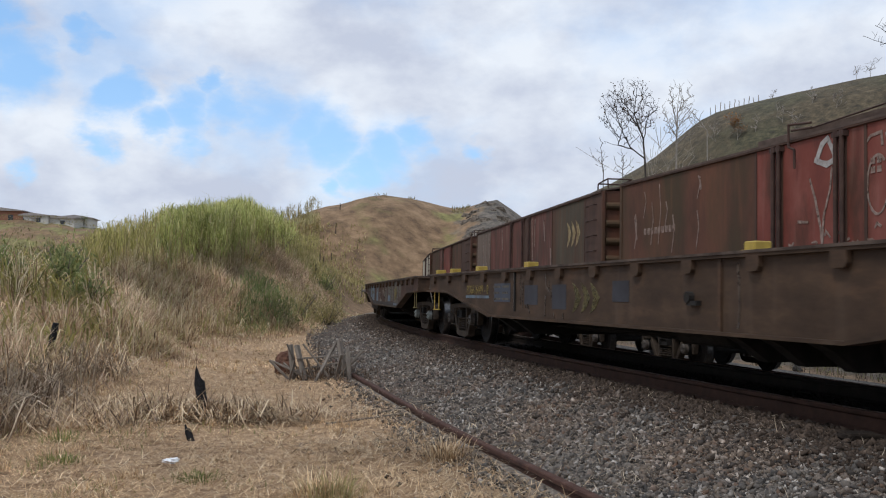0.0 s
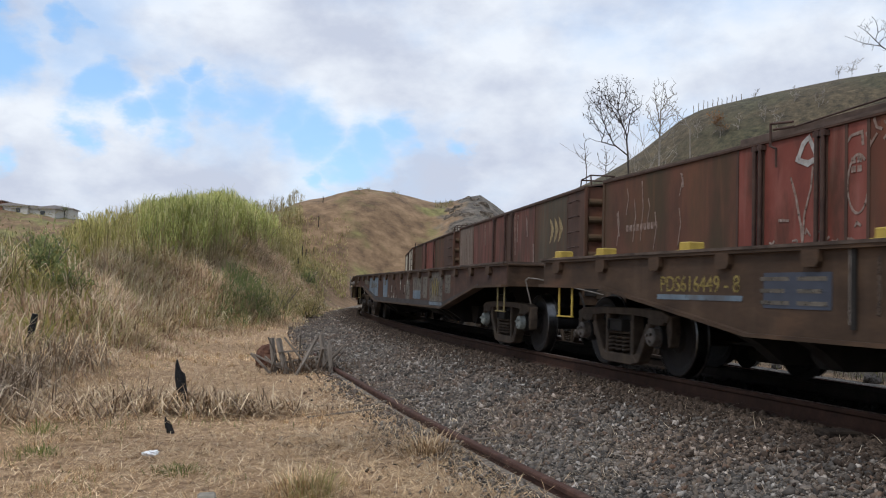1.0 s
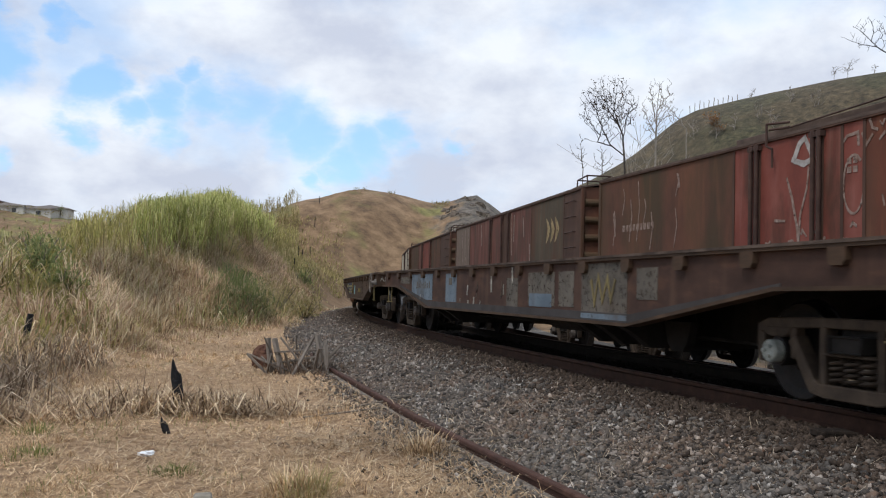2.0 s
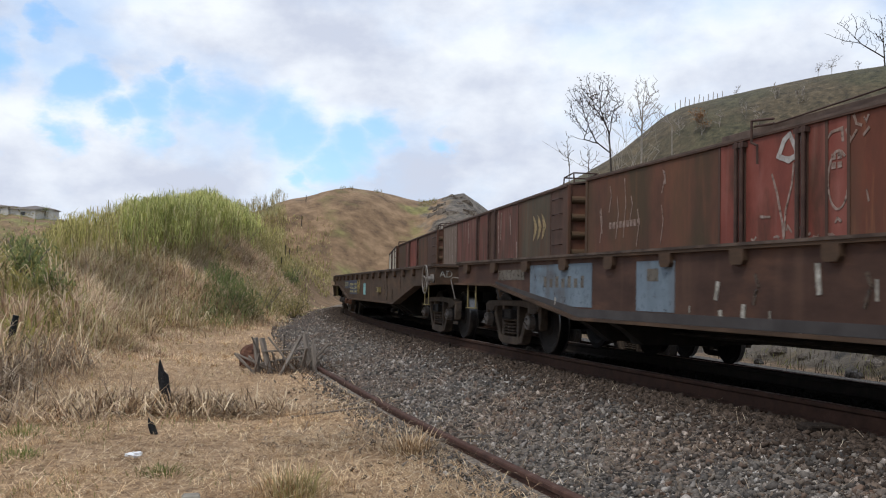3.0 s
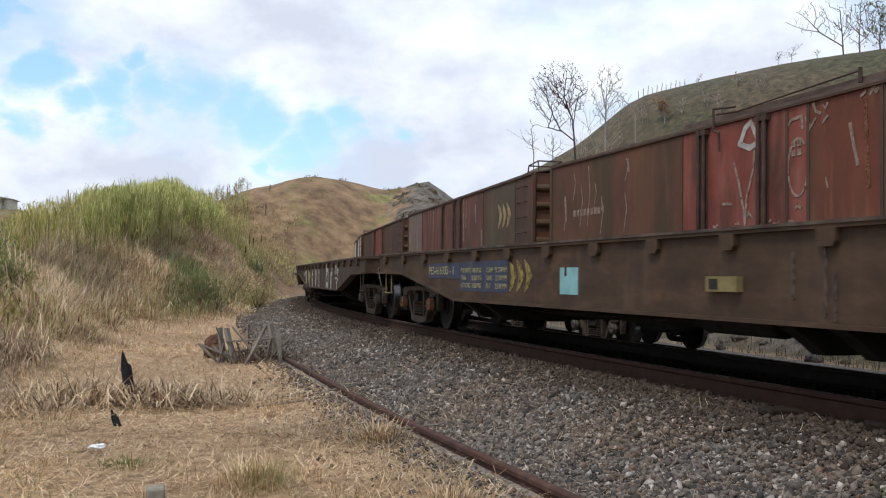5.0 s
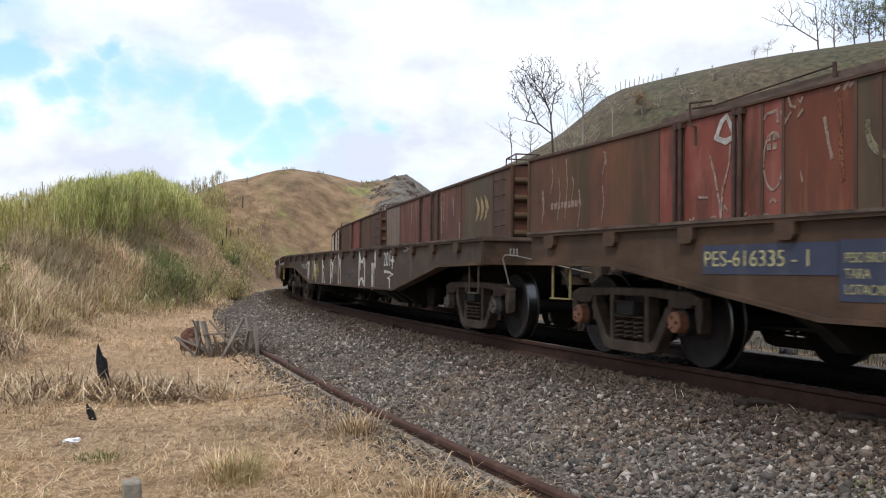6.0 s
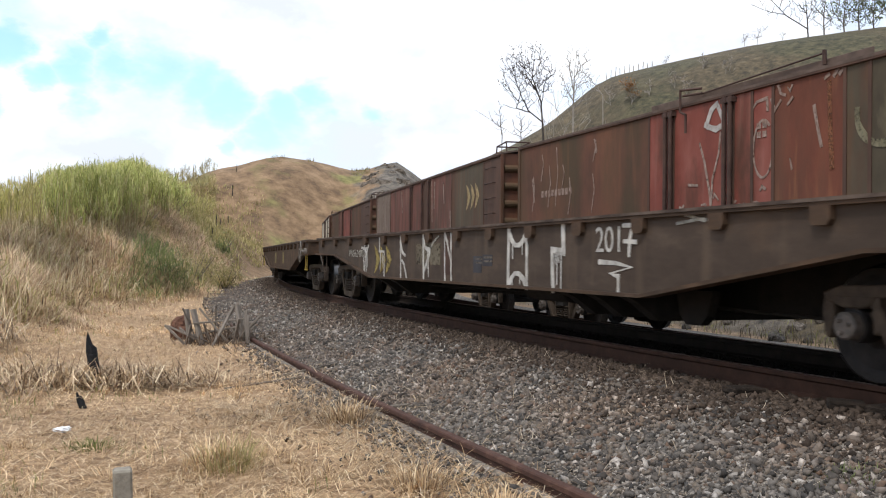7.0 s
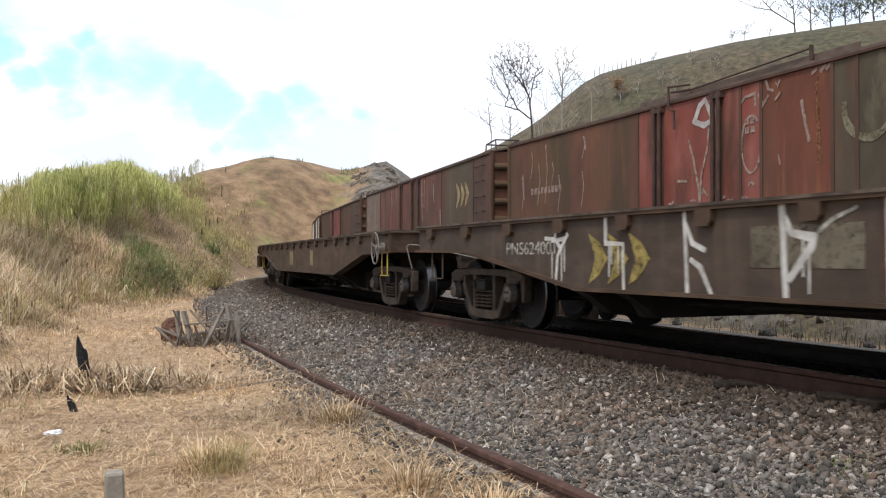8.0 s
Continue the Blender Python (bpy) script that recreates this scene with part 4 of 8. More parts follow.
# second: grey and blue painted-out patches
w, sets = flat_wagon((M_PALEGREEN, M_GREYCAP), M_DULLYEL, "brown flat wagon with blue and grey painted patches, rolling", M_SILLRED)
train.append((2, w, sets))
for a, b, z0, z1, mt in ((1.3, 2.3, 0.72, 1.17, M_GREYPATCH), (0.35, 0.85, 0.68, 1.10, M_GREYPATCH), (2.45, 2.95, 0.72, 1.17, M_GREYPATCH), (3.2, 4.45, 0.62, 1.25, M_GREYPATCH), (4.68, 5.15, 0.84, 1.18, M_GREYPATCH),
                         (-6.0, -4.22, 0.70, 1.22, M_BLUE), (-3.2, -2.46, 0.69, 1.21, M_BLUE), (1.35, 2.2, 0.70, 0.9, M_BLUE), (-7.14, -6.2, 1.03, 1.17, M_GREYPATCH)):
    patch(w, a, b, z0, z1 if mt is not M_BLUE or a != 1.35 else 0.88, mt, y=FACE - (0.002 if a == 1.35 else 0))
bm = bmesh.new()
low = SILL_LINE[2:-2]
prism(bm, [(x, z + 0.03) for x, z in low] + [(x, z + (0.13 if abs(x) < 6 else 0.06)) for x, z in low[::-1]], FACE - 0.006, FACE + 0.006)
part("lower_band", bm, M_BANDGREY, w, "dark grey band along the sill's lower edge")
patch(w, -2.98, -2.76, 1.0, 1.13, M_GREYPATCH, y=FACE - 0.003)
for i in range(7):
    patch(w, -5.55 + 0.175 * i, -5.47 + 0.175 * i, 0.93, 1.07 - 0.03 * (i % 2), M_GREYPATCH, y=FACE - 0.003, name="number_bar")
patch(w, 3.2, 4.45, 0.60, 0.66, M_BLUE, y=FACE - 0.006, name="painted_line")
stroke(w, [[(3.5, 1.05), (3.6, 0.78), (3.7, 1.1), (3.82, 0.8), (3.95, 1.08), (4.05, 0.82), (4.15, 1.05)]], 0.05, M_DULLYEL, y=FACE - 0.008)
stroke(w, [[(-1.74, 0.98), (-1.77, 0.84)], [(-1.70, 0.72), (-1.69, 0.67)], [(-0.42, 1.12), (-0.40, 0.90)], [(0.60, 1.25), (0.62, 1.0)], [(-1.35, 0.78), (-1.36, 0.69)]], 0.05, M_FADEWHITE)
drips(w, [(-0.62, 0.64, 0.57), (0.92, 0.64, 0.57), (-0.2, 0.64, 0.60), (-5.2, 0.80, 0.72)], 0.03, M_FADEWHITE)
for x in (-1.2, 0.1):
    stroke(w, [[(x, 1.05), (x + 0.05, 0.95)], [(x + 0.02, 0.92), (x - 0.02, 0.80)]], 0.03, M_RUNS)
drips(w, [(-2.2, 0.76, 0.70), (-1.0, 0.74, 0.68), (0.2, 1.0, 0.85)], 0.018, M_FADEWHITE)

# third: brake wheel, cyan patch, navy data panel
w, sets = flat_wagon((M_GREYCAP, M_ORANGE), M_DULLYEL, "brown flat wagon with a navy lettered panel and brake wheel, rolling", front_step=8.26)
train.append((3, w, sets))
wh = share("brake_wheel", once("brake_wheel", brake_wheel_mesh), w, pose(8.84, -SIDE - 0.08, 1.06))
wh["label"] = "rusty steel hand brake wheel"
ad = words_mesh("AD", 0.17, M_FADEWHITE)
share("lettering", ad, w, pose(HALF + 0.024, -1.37, 1.10, 90, 0, 90))
patch(w, -1.1, -0.65, 0.71, 1.02, M_CYAN)
patch(w, -0.98, -0.93, 0.92, 1.02, M_UNDER, y=FACE - 0.003)
bm = bmesh.new()
box(bm, 1.85, 2.28, FACE - 0.06, FACE + 0.01, 0.79, 0.92)
part("tie_down", bm, M_DULLYEL, w)
bm = bmesh.new()
box(bm, 1.90, 2.02, FACE - 0.066, FACE - 0.058, 0.81, 0.90)
part("tie_down_slot", bm, M_UNDER, w)
patch(w, -5.92, -4.45, 0.88, 1.12, M_DATABLUE, name="data_panel")
words(w, "PES-616335 - 1", -5.90, -4.72, 0.945, 0.18, M_LETTERYEL, y=FACE - 0.006)
patch(w, -4.44, -2.62, 0.70, 1.13, M_DATABLUE, name="data_panel")
for (ta, tb), z in zip((("PESO BRUTO  100.000 KG", "COMP  19.270 MM"), ("TARA         25.000 KG", "LARG    3.210 MM"), ("LOTACAO   75.000 KG", "ALT      2.530 MM")), (0.97, 0.86, 0.75)):
    words(w, ta, -4.39, -3.57, z, 0.10, M_LETTERYEL, y=FACE - 0.006)
    words(w, tb, -3.39, -2.67, z, 0.10, M_LETTERYEL, y=FACE - 0.006)
chevrons(w, -2.60, -1.87, 0.70, 1.13, M_SIGNYEL)
drips(w, [(2.9, 1.1, 0.75), (3.25, 1.15, 0.62), (3.35, 0.95, 0.6), (4.1, 0.85, 0.62), (5.2, 1.15, 0.9)], 0.03, M_RUNS)

# fourth: white graffiti and the year
w, sets = flat_wagon((M_GREYCAP, M_GREYCAP), M_BOGIE, "dark grey-brown flat wagon with white graffiti letters, rolling", M_SILLGREY)
train.append((4, w, sets))
words(w, "PNS624001-1", -6.2, -4.85, 0.92, 0.20, M_FADEWHITE)
chevrons(w, -4.39, -3.36, 0.62, 1.12, M_SIGNYEL)
patch(w, 0.34, 0.63, 0.71, 0.93, M_DIMBLUE)
patch(w, 0.66, 0.98, 0.80, 0.95, M_DIMBLUE)
patch(w, -2.05, -0.95, 0.80, 1.12, M_FADEOLIVE)
patch(w, -0.82, -0.44, 0.66, 1.22, M_SILLRED)
for i in range(2):
    patch(w, 0.42, 0.65, 0.88 - 0.05 * i, 0.905 - 0.05 * i, M_GREYPATCH, y=FACE - 0.003, name="illegible_line")
    patch(w, 0.72, 0.98, 0.90 - 0.05 * i, 0.925 - 0.05 * i, M_GREYPATCH, y=FACE - 0.003, name="illegible_line")
G = 0.042
stroke(w, [[(-5.04, 1.29), (-5.05, 1.10)], [(-5.26, 1.09), (-5.05, 1.08), (-4.92, 0.96)], [(-4.80, 1.12), (-5.0, 0.90), (-5.04, 0.60)], [(-5.12, 1.06), (-4.86, 1.08)], [(-5.05, 1.24), (-4.84, 1.23)]], G, M_WHITE)
stroke(w, [[(-4.09, 1.29), (-4.08, 1.02), (-3.79, 1.01), (-3.78, 0.57)]], G, M_WHITE)
stroke(w, [[(-2.87, 1.27), (-2.83, 0.58)], [(-2.85, 1.16), (-2.76, 1.00), (-2.60, 0.94)], [(-2.78, 0.86), (-2.66, 0.80), (-2.52, 0.58)]], G, M_WHITE)
stroke(w, [[(-1.72, 1.29), (-1.70, 1.05), (-1.68, 0.56)]], 0.066, M_WHITE)
stroke(w, [[(-1.70, 1.18), (-1.62, 1.06), (-1.40, 1.02)], [(-1.40, 1.03), (-1.42, 0.96), (-1.64, 0.72)]], 0.065, M_WHITE)
stroke(w, [[(-1.36, 1.06), (-1.24, 1.14), (-1.02, 1.22)]], 0.03, M_FADEWHITE)
stroke(w, [[(-0.76, 1.28), (-0.74, 0.57)], [(-0.74, 1.26), (-0.62, 1.06), (-0.50, 0.88)], [(-0.50, 1.27), (-0.48, 0.58)]], G, M_WHITE)
stroke(w, [[(1.49, 1.29), (1.48, 0.55)], [(2.00, 1.29), (2.01, 0.55)], [(1.50, 1.24), (1.58, 1.12), (1.68, 1.06), (1.80, 1.06), (1.92, 1.12), (1.99, 1.24)], [(1.50, 0.57), (1.58, 0.66), (1.68, 0.72), (1.80, 0.72), (1.92, 0.66), (2.00, 0.57)]], 0.062, M_WHITE)
stroke(w, [[(2.91, 1.30), (2.93, 0.97)], [(2.95, 0.97), (2.66, 1.0), (2.69, 0.54)]], 0.07, M_WHITE)
words(w, "201", 3.62, 4.10, 0.97, 0.36, M_WHITE, y=FACE - 0.004)
stroke(w, [[(4.16, 1.22), (4.34, 1.22), (4.28, 1.08), (4.27, 0.93)], [(4.18, 1.07), (4.40, 1.06)]], 0.04, M_WHITE, y=FACE - 0.004)
stroke(w, [[(3.70, 0.87), (4.02, 0.86), (4.30, 0.82), (3.92, 0.76), (4.08, 0.73)], [(4.07, 0.72), (4.07, 0.56)]], 0.045, M_WHITE)
drips(w, [(-5.12, 0.94, 0.66), (-4.92, 1.0, 0.62), (-4.86, 0.96, 0.74), (-4.02, 1.0, 0.7), (-3.98, 1.0, 0.82), (-3.86, 0.98, 0.74), (-1.50, 1.0, 0.74), (-1.44, 0.98, 0.62), (1.62, 1.08, 0.90), (1.90, 1.12, 0.95), (1.62, 0.66, 0.58), (1.84, 0.70, 0.60),
          (2.76, 0.97, 0.84), (2.80, 0.97, 0.62), (2.84, 0.97, 0.86), (2.90, 0.97, 0.56)], 0.016, M_WHITE)
stroke(w, [[(-0.72, 1.16), (-0.62, 1.15)], [(5.05, 1.21), (5.40, 1.24), (5.52, 1.22)], [(5.14, 1.29), (5.45, 1.22)]], 0.025, M_FADEWHITE)
for i in range(3):
    ob = stroke(w, [[(0, 0), (0, 0.085)]], 0.016, M_FADEWHITE, y=0, name="painted_bar")
    ob.matrix_basis = pose(HALF + 0.028, -1.05 + 0.045 * i, 1.1, 0, 0, 90)

# the wagons that follow
w, sets = flat_wagon((M_GREYCAP, M_GREYCAP), M_YELLOW, "dark brown flat wagon with yellow steps and a brake wheel, rolling")
train.append((5, w, sets))
share("brake_wheel", once("brake_wheel", brake_wheel_mesh), w, pose(8.66, -SIDE - 0.08, 1.04))["label"] = "rusty hand brake wheel at the wagon's end"
for a, b in ((1.2, 1.6), (-2.2, -1.6)):
    patch(w, a, b, 0.72, 1.08, M_DULLYEL)
w, sets = flat_wagon((M_GREYCAP, M_GREYCAP), M_DULLYEL, "plain dark brown flat wagon at the bend, rolling")
train.append((6, w, sets))
w, sets = flat_wagon((M_GREYCAP, M_GREYCAP), M_DULLYEL, "plain dark brown flat wagon at the bend, rolling")
train.append((7, w, sets))
# ---- standing boxcars ----
M_OLIVE = surface("olive_grey_stained_sheet", [(0.3, (0.058, 0.046, 0.031)), (0.6, (0.09, 0.07, 0.046)), (0.8, (0.12, 0.095, 0.06))], scale=1.5, stretch=(1, 1, 0.4), stain=(0.085, 0.042, 0.026), stain_range=(0.46, 0.64), rough=0.8, bump=0.12, streak=(0.11, 0.055, 0.03))
M_DARKBROWN = surface("dark_brown_sheet", [(0.3, (0.055, 0.034, 0.026)), (0.7, (0.105, 0.058, 0.04))], scale=1.8, stretch=(1, 1, 0.4), rough=0.8, bump=0.12)
M_GREYBROWN = surface("grey_brown_bleached_sheet", [(0.3, (0.12, 0.085, 0.065)), (0.7, (0.21, 0.16, 0.125))], scale=2.2, stretch=(2.5, 1, 0.25), rough=0.85, bump=0.12)
M_RUSTRED = surface("rust_red_sheet", [(0.3, (0.085, 0.034, 0.021)), (0.5, (0.135, 0.046, 0.028)), (0.72, (0.19, 0.066, 0.037))], scale=1.2, stretch=(1, 1, 0.4), stain=(0.10, 0.048, 0.030), stain_scale=0.8, rough=0.8, bump=0.12, streak=(0.25, 0.11, 0.055), streak_most=0.5)
M_DULLRED = surface("dull_red_brown_sheet", [(0.3, (0.082, 0.036, 0.027)), (0.5, (0.130, 0.052, 0.038)), (0.72, (0.175, 0.080, 0.060))], scale=1.4, stretch=(1.6, 1, 0.35), stain=(0.075, 0.045, 0.032), stain_scale=0.9, stain_range=(0.48, 0.64), rough=0.8, bump=0.12, streak=(0.20, 0.125, 0.095), streak_range=(0.55, 0.74), streak_most=0.6)
M_TANSIGN = surface("tan_faded_sign", [(0.3, (0.20, 0.145, 0.07)), (0.65, (0.36, 0.27, 0.14))], scale=5.0, rough=0.8, bump=0.1, worn=0.42)
M_SOOTGREEN = surface("sooty_green_brown_sheet", [(0.35, (0.045, 0.036, 0.024)), (0.65, (0.085, 0.068, 0.044))], scale=1.4, stretch=(1, 1, 0.5), stain=(0.16, 0.135, 0.085), stain_scale=0.9, stain_range=(0.55, 0.68), rough=0.8, bump=0.12)
M_SCUFF = surface("scuffed_pale_paint", [(0.35, (0.17, 0.11, 0.085)), (0.65, (0.31, 0.235, 0.195))], scale=8.0, rough=0.85, bump=0.1, worn=0.41)
M_OLDWHITE = surface("old_white_graffiti", [(0.35, (0.24, 0.22, 0.20)), (0.65, (0.44, 0.41, 0.38))], scale=8.0, rough=0.85, bump=0.1, worn=0.35)
M_PALE = surface("pale_cream_boards", [(0.3, (0.34, 0.30, 0.23)), (0.7, (0.52, 0.47, 0.38))], scale=2.0, stretch=(2, 1, 0.3), rough=0.85, bump=0.12)
M_POST = surface("dark_rusty_post", [(0.3, (0.04, 0.024, 0.02)), (0.7, (0.085, 0.05, 0.038))], scale=4.0, rough=0.75)
M_PALEOLIVE = surface("pale_olive_paint", [(0.35, (0.12, 0.105, 0.066)), (0.65, (0.20, 0.18, 0.115))], scale=4.0, rough=0.85, bump=0.1, worn=0.44)
M_RUSTPATCH = surface("orange_rust_bloom", [(0.35, (0.15, 0.062, 0.033)), (0.65, (0.23, 0.10, 0.052))], scale=5.0, stretch=(1, 1, 0.4), rough=0.9, bump=0.15, worn=0.5)
EAVE, FLOOR, DEEP = 3.50, 1.05, 2.9


def end_rib_mesh():
    bm = bmesh.new()
    prism(bm, [(0.0, -0.10), (0.07, -0.045), (0.085, 0.0), (0.07, 0.045), (0.0, 0.10)], 0.07, DEEP - 0.07)
    return bm_mesh("end_rib", bm, M_OXIDE)


def roof_mesh(L):
    bm = bmesh.new()
    n, a, b = 10, [], []
    for i in range(n + 1):
        y = -0.05 + (DEEP + 0.1) * i / n
        z = EAVE + 0.02 + 0.16 * math.sin(math.pi * i / n)
        a.append((y, z))
    low = [(y, z - 0.04) for y, z in a[::-1]]
    ring = a + low
    va = [bm.verts.new((-L - 0.04, y, z)) for y, z in ring]
    vb = [bm.verts.new((0.04, y, z)) for y, z in ring]
    k = len(ring)
    bm.faces.new(va)
    bm.faces.new(vb[::-1])
    for i in range(k):
        bm.faces.new((va[i], vb[i], vb[(i + 1) % k], va[(i + 1) % k]))
    return bm_mesh("roof", bm, M_ROOF)


def boxcar(near, far, panels, posts, label, ladders=True, door=None, bogies=None, more=0.0):
    """near, far: the two ends of the side facing the eye. panels: (x0, x1, material); posts: x of upright guide bars."""
    (x0, y0), (x1, y1) = near, far
    L = math.hypot(x1 - x0, y1 - y0)
    car = new("boxcar")
    car.matrix_basis = pose(x0, y0, 0, 0, 0, math.degrees(math.atan2(y0 - y1, x0 - x1)))
    bm = bmesh.new()
    box(bm, -L, more, 0.012, DEEP, FLOOR, EAVE)
    part("body", bm, M_OXIDE, car)
    share("roof", roof_mesh(L + more), car, pose(more, 0, 0))
    for a, b, mt in panels:
        bm = bmesh.new()
        box(bm, a + 0.012, b - 0.012, -0.006, 0.02, FLOOR + 0.08, EAVE - 0.05)
        part("door" if door and a == door else "side_panel", bm, mt, car, bevel=0.005)
    for a, b, _ in panels:
        bm = bmesh.new()
        box(bm, a - 0.03, a + 0.03, -0.02, 0.02, FLOOR + 0.05, EAVE - 0.03)
        part("seam_strip", bm, M_DARKBROWN, car)
    for x in posts:
        bm = bmesh.new()
        rod(bm, (x, -0.075, FLOOR + 0.1), (x, -0.075, EAVE - 0.06), 0.035, n=10)
        box(bm, x - 0.07, x + 0.07, -0.10, 0.0, EAVE - 0.16, EAVE - 0.08)
        box(bm, x - 0.07, x + 0.07, -0.10, 0.0, FLOOR + 0.3, FLOOR + 0.38)
        part("locking_bar", bm, M_POST, car)
    for z, w in ((EAVE - 0.03, 0.05), (FLOOR + 0.02, 0.09)):
        bm = bmesh.new()
        box(bm, -L, more, -0.045, 0.02, z - w / 2, z + w / 2)
        part("side_rail", bm, M_DARKBROWN, car, bevel=0.006)
    for k in range(5):
        share("end_rib", once("end_rib", end_rib_mesh), car, pose(more, 0, FLOOR + 0.35 + k * 0.43))
        share("end_rib", once("end_rib", end_rib_mesh), car, pose(-L, 2.9, FLOOR + 0.35 + k * 0.43, 0, 0, 180))
    for y in (0.0, DEEP):
        for x in (-L, more):
            bm = bmesh.new()
            box(bm, x - 0.06, x + 0.06, y - 0.03 if y == 0 else y - 0.05, y + 0.05 if y == 0 else y + 0.03, FLOOR, EAVE - 0.02)
            part("corner_post", bm, M_OXIDE, car, bevel=0.01)
    if ladders:
        for z in [FLOOR + 0.25 + 0.38 * i for i in range(6)]:
            bm = bmesh.new()
            rod(bm, (-1.15, -0.09, z), (-0.45, -0.09, z), 0.014)
            rod(bm, (-1.15, -0.09, z), (-1.15, 0.0, z), 0.014)
            rod(bm, (-0.45, -0.09, z), (-0.45, 0.0, z), 0.014)
            part("ladder_rung", bm, M_POST, car)
        bm = bmesh.new()
        pts = [(-0.9, 0.15, EAVE + 0.05), (-0.85, 0.15, EAVE + 0.26), (-0.1, 0.15, EAVE + 0.30), (-0.05, 0.15, EAVE + 0.02)]
        for p in range(3):
            rod(bm, pts[p], pts[p + 1], 0.018)
            rod(bm, [pts[p][0], 0.75, pts[p][2]], [pts[p + 1][0], 0.75, pts[p + 1][2]], 0.018)
        rod(bm, (-0.85, 0.15, EAVE + 0.26), (-0.85, 0.75, EAVE + 0.26), 0.018)
        rod(bm, (-0.1, 0.15, EAVE + 0.30), (-0.1, 0.75, EAVE + 0.30), 0.018)
        part("roof_grab_rail", bm, M_POST, car)
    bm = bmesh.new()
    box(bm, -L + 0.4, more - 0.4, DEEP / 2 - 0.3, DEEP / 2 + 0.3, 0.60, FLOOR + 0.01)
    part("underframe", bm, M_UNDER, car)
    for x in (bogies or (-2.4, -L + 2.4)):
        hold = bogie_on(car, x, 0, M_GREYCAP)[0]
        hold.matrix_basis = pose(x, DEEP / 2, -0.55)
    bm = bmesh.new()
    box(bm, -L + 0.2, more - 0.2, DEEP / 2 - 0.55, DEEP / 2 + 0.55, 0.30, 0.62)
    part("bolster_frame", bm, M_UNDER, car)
    return tagged(car, label, "boxcar", "standing boxcars")


def fans(car, x0, x1, z0, z1, mat):
    chevrons(car, x0, x1, z0, z1, mat, y=-0.01)


Y_A = -0.012
car_a = boxcar(bend(-2.62, SIDE_B), bend(-15.02, SIDE_B),
               [(-12.1, -6.57, M_OXIDE), (-6.57, -5.97, M_RED), (-5.80, -4.30, M_RED), (-4.18, -3.73, M_RED), (-3.73, -3.26, M_RED), (-3.26, -1.85, M_RUSTRED), (-1.85, -1.42, M_OLIVE), (-1.42, 3.05, M_SOOTGREEN)],
               (-5.965, -5.80, -4.33, -4.18), "rust-red boxcar with a sliding door and faded graffiti", door=-5.80, bogies=(1.3, -10.6), more=3.1, ladders=False)
stroke(car_a, [[(-4.88, 3.06), (-4.74, 3.30), (-4.60, 3.38), (-4.44, 3.12), (-4.42, 3.02), (-4.60, 2.99), (-4.84, 3.04)], [(-4.90, 3.08), (-4.62, 2.97), (-4.42, 3.03)]], 0.085, M_OLDWHITE, y=Y_A)
stroke(car_a, [[(-5.05, 2.80), (-4.92, 2.5), (-4.78, 2.02), (-4.74, 1.74)], [(-4.50, 2.92), (-4.54, 2.6), (-4.70, 2.2), (-4.73, 1.80)], [(-5.35, 2.15), (-5.1, 2.13)]], 0.045, M_SCUFF, y=Y_A)
stroke(car_a, [[(-4.3, 3.3), (-4.28, 2.85), (-4.24, 2.5)]], 0.05, M_OLDWHITE, y=-0.02)
ring = [(-3.48 + 0.22 * math.cos(a), 2.55 + 0.42 * math.sin(a)) for a in [0.9 + 0.3 * i for i in range(19)]]
stroke(car_a, [ring], 0.035, M_SCUFF, y=Y_A)
for i in range(2):
    for j in range(2):
        patch(car_a, -3.62 + 0.13 * i, -3.53 + 0.13 * i, 2.72 + 0.13 * j, 2.81 + 0.13 * j, M_SCUFF, y=-0.016)
stroke(car_a, [[(-3.72, 3.18), (-3.62, 3.26), (-3.4, 3.28), (-3.38, 3.1)], [(-3.3, 3.25), (-3.22, 3.08), (-3.1, 3.2)], [(-3.15, 3.42), (-3.1, 3.3), (-3.0, 3.26)], [(-2.95, 3.12), (-2.85, 3.2)]], 0.045, M_SCUFF, y=Y_A)
stroke(car_a, [[(-2.42, 3.02), (-2.36, 2.75), (-2.28, 2.46)]], 0.06, M_SCUFF, y=Y_A)
stroke(car_a, [[(-2.14, 3.3), (-2.11, 2.6), (-2.08, 2.15)]], 0.07, M_RUSTPATCH, y=Y_A)
stroke(car_a, [[(-2.22, 3.36), (-2.14, 3.40)], [(-2.05, 3.36), (-1.98, 3.44)], [(-1.95, 3.37), (-1.86, 3.44)]], 0.05, M_SCUFF, y=Y_A)
arc = [(-1.22 + 0.42 * math.cos(a), 2.80 + 0.42 * math.sin(a)) for a in [3.0 + 0.22 * i for i in range(16)]]
stroke(car_a, [arc], 0.10, M_PALEOLIVE, y=Y_A)
stroke(car_a, [[(-2.9, 2.35), (-2.86, 2.2)], [(-2.95, 3.36), (-2.9, 3.3), (-2.86, 3.38)]], 0.03, M_SCUFF, y=Y_A)
random.seed(5)
for i in range(12):  # scuffed paint along the foot of the doors
    x = random.uniform(-5.75, -3.5)
    z = random.uniform(1.72, 1.98)
    stroke(car_a, [[(x, z), (x + random.uniform(0.02, 0.10), z + random.uniform(-0.03, 0.06)), (x + 0.12, z + random.uniform(-0.04, 0.05))]], 0.035, M_SCUFF, y=Y_A - 0.001)
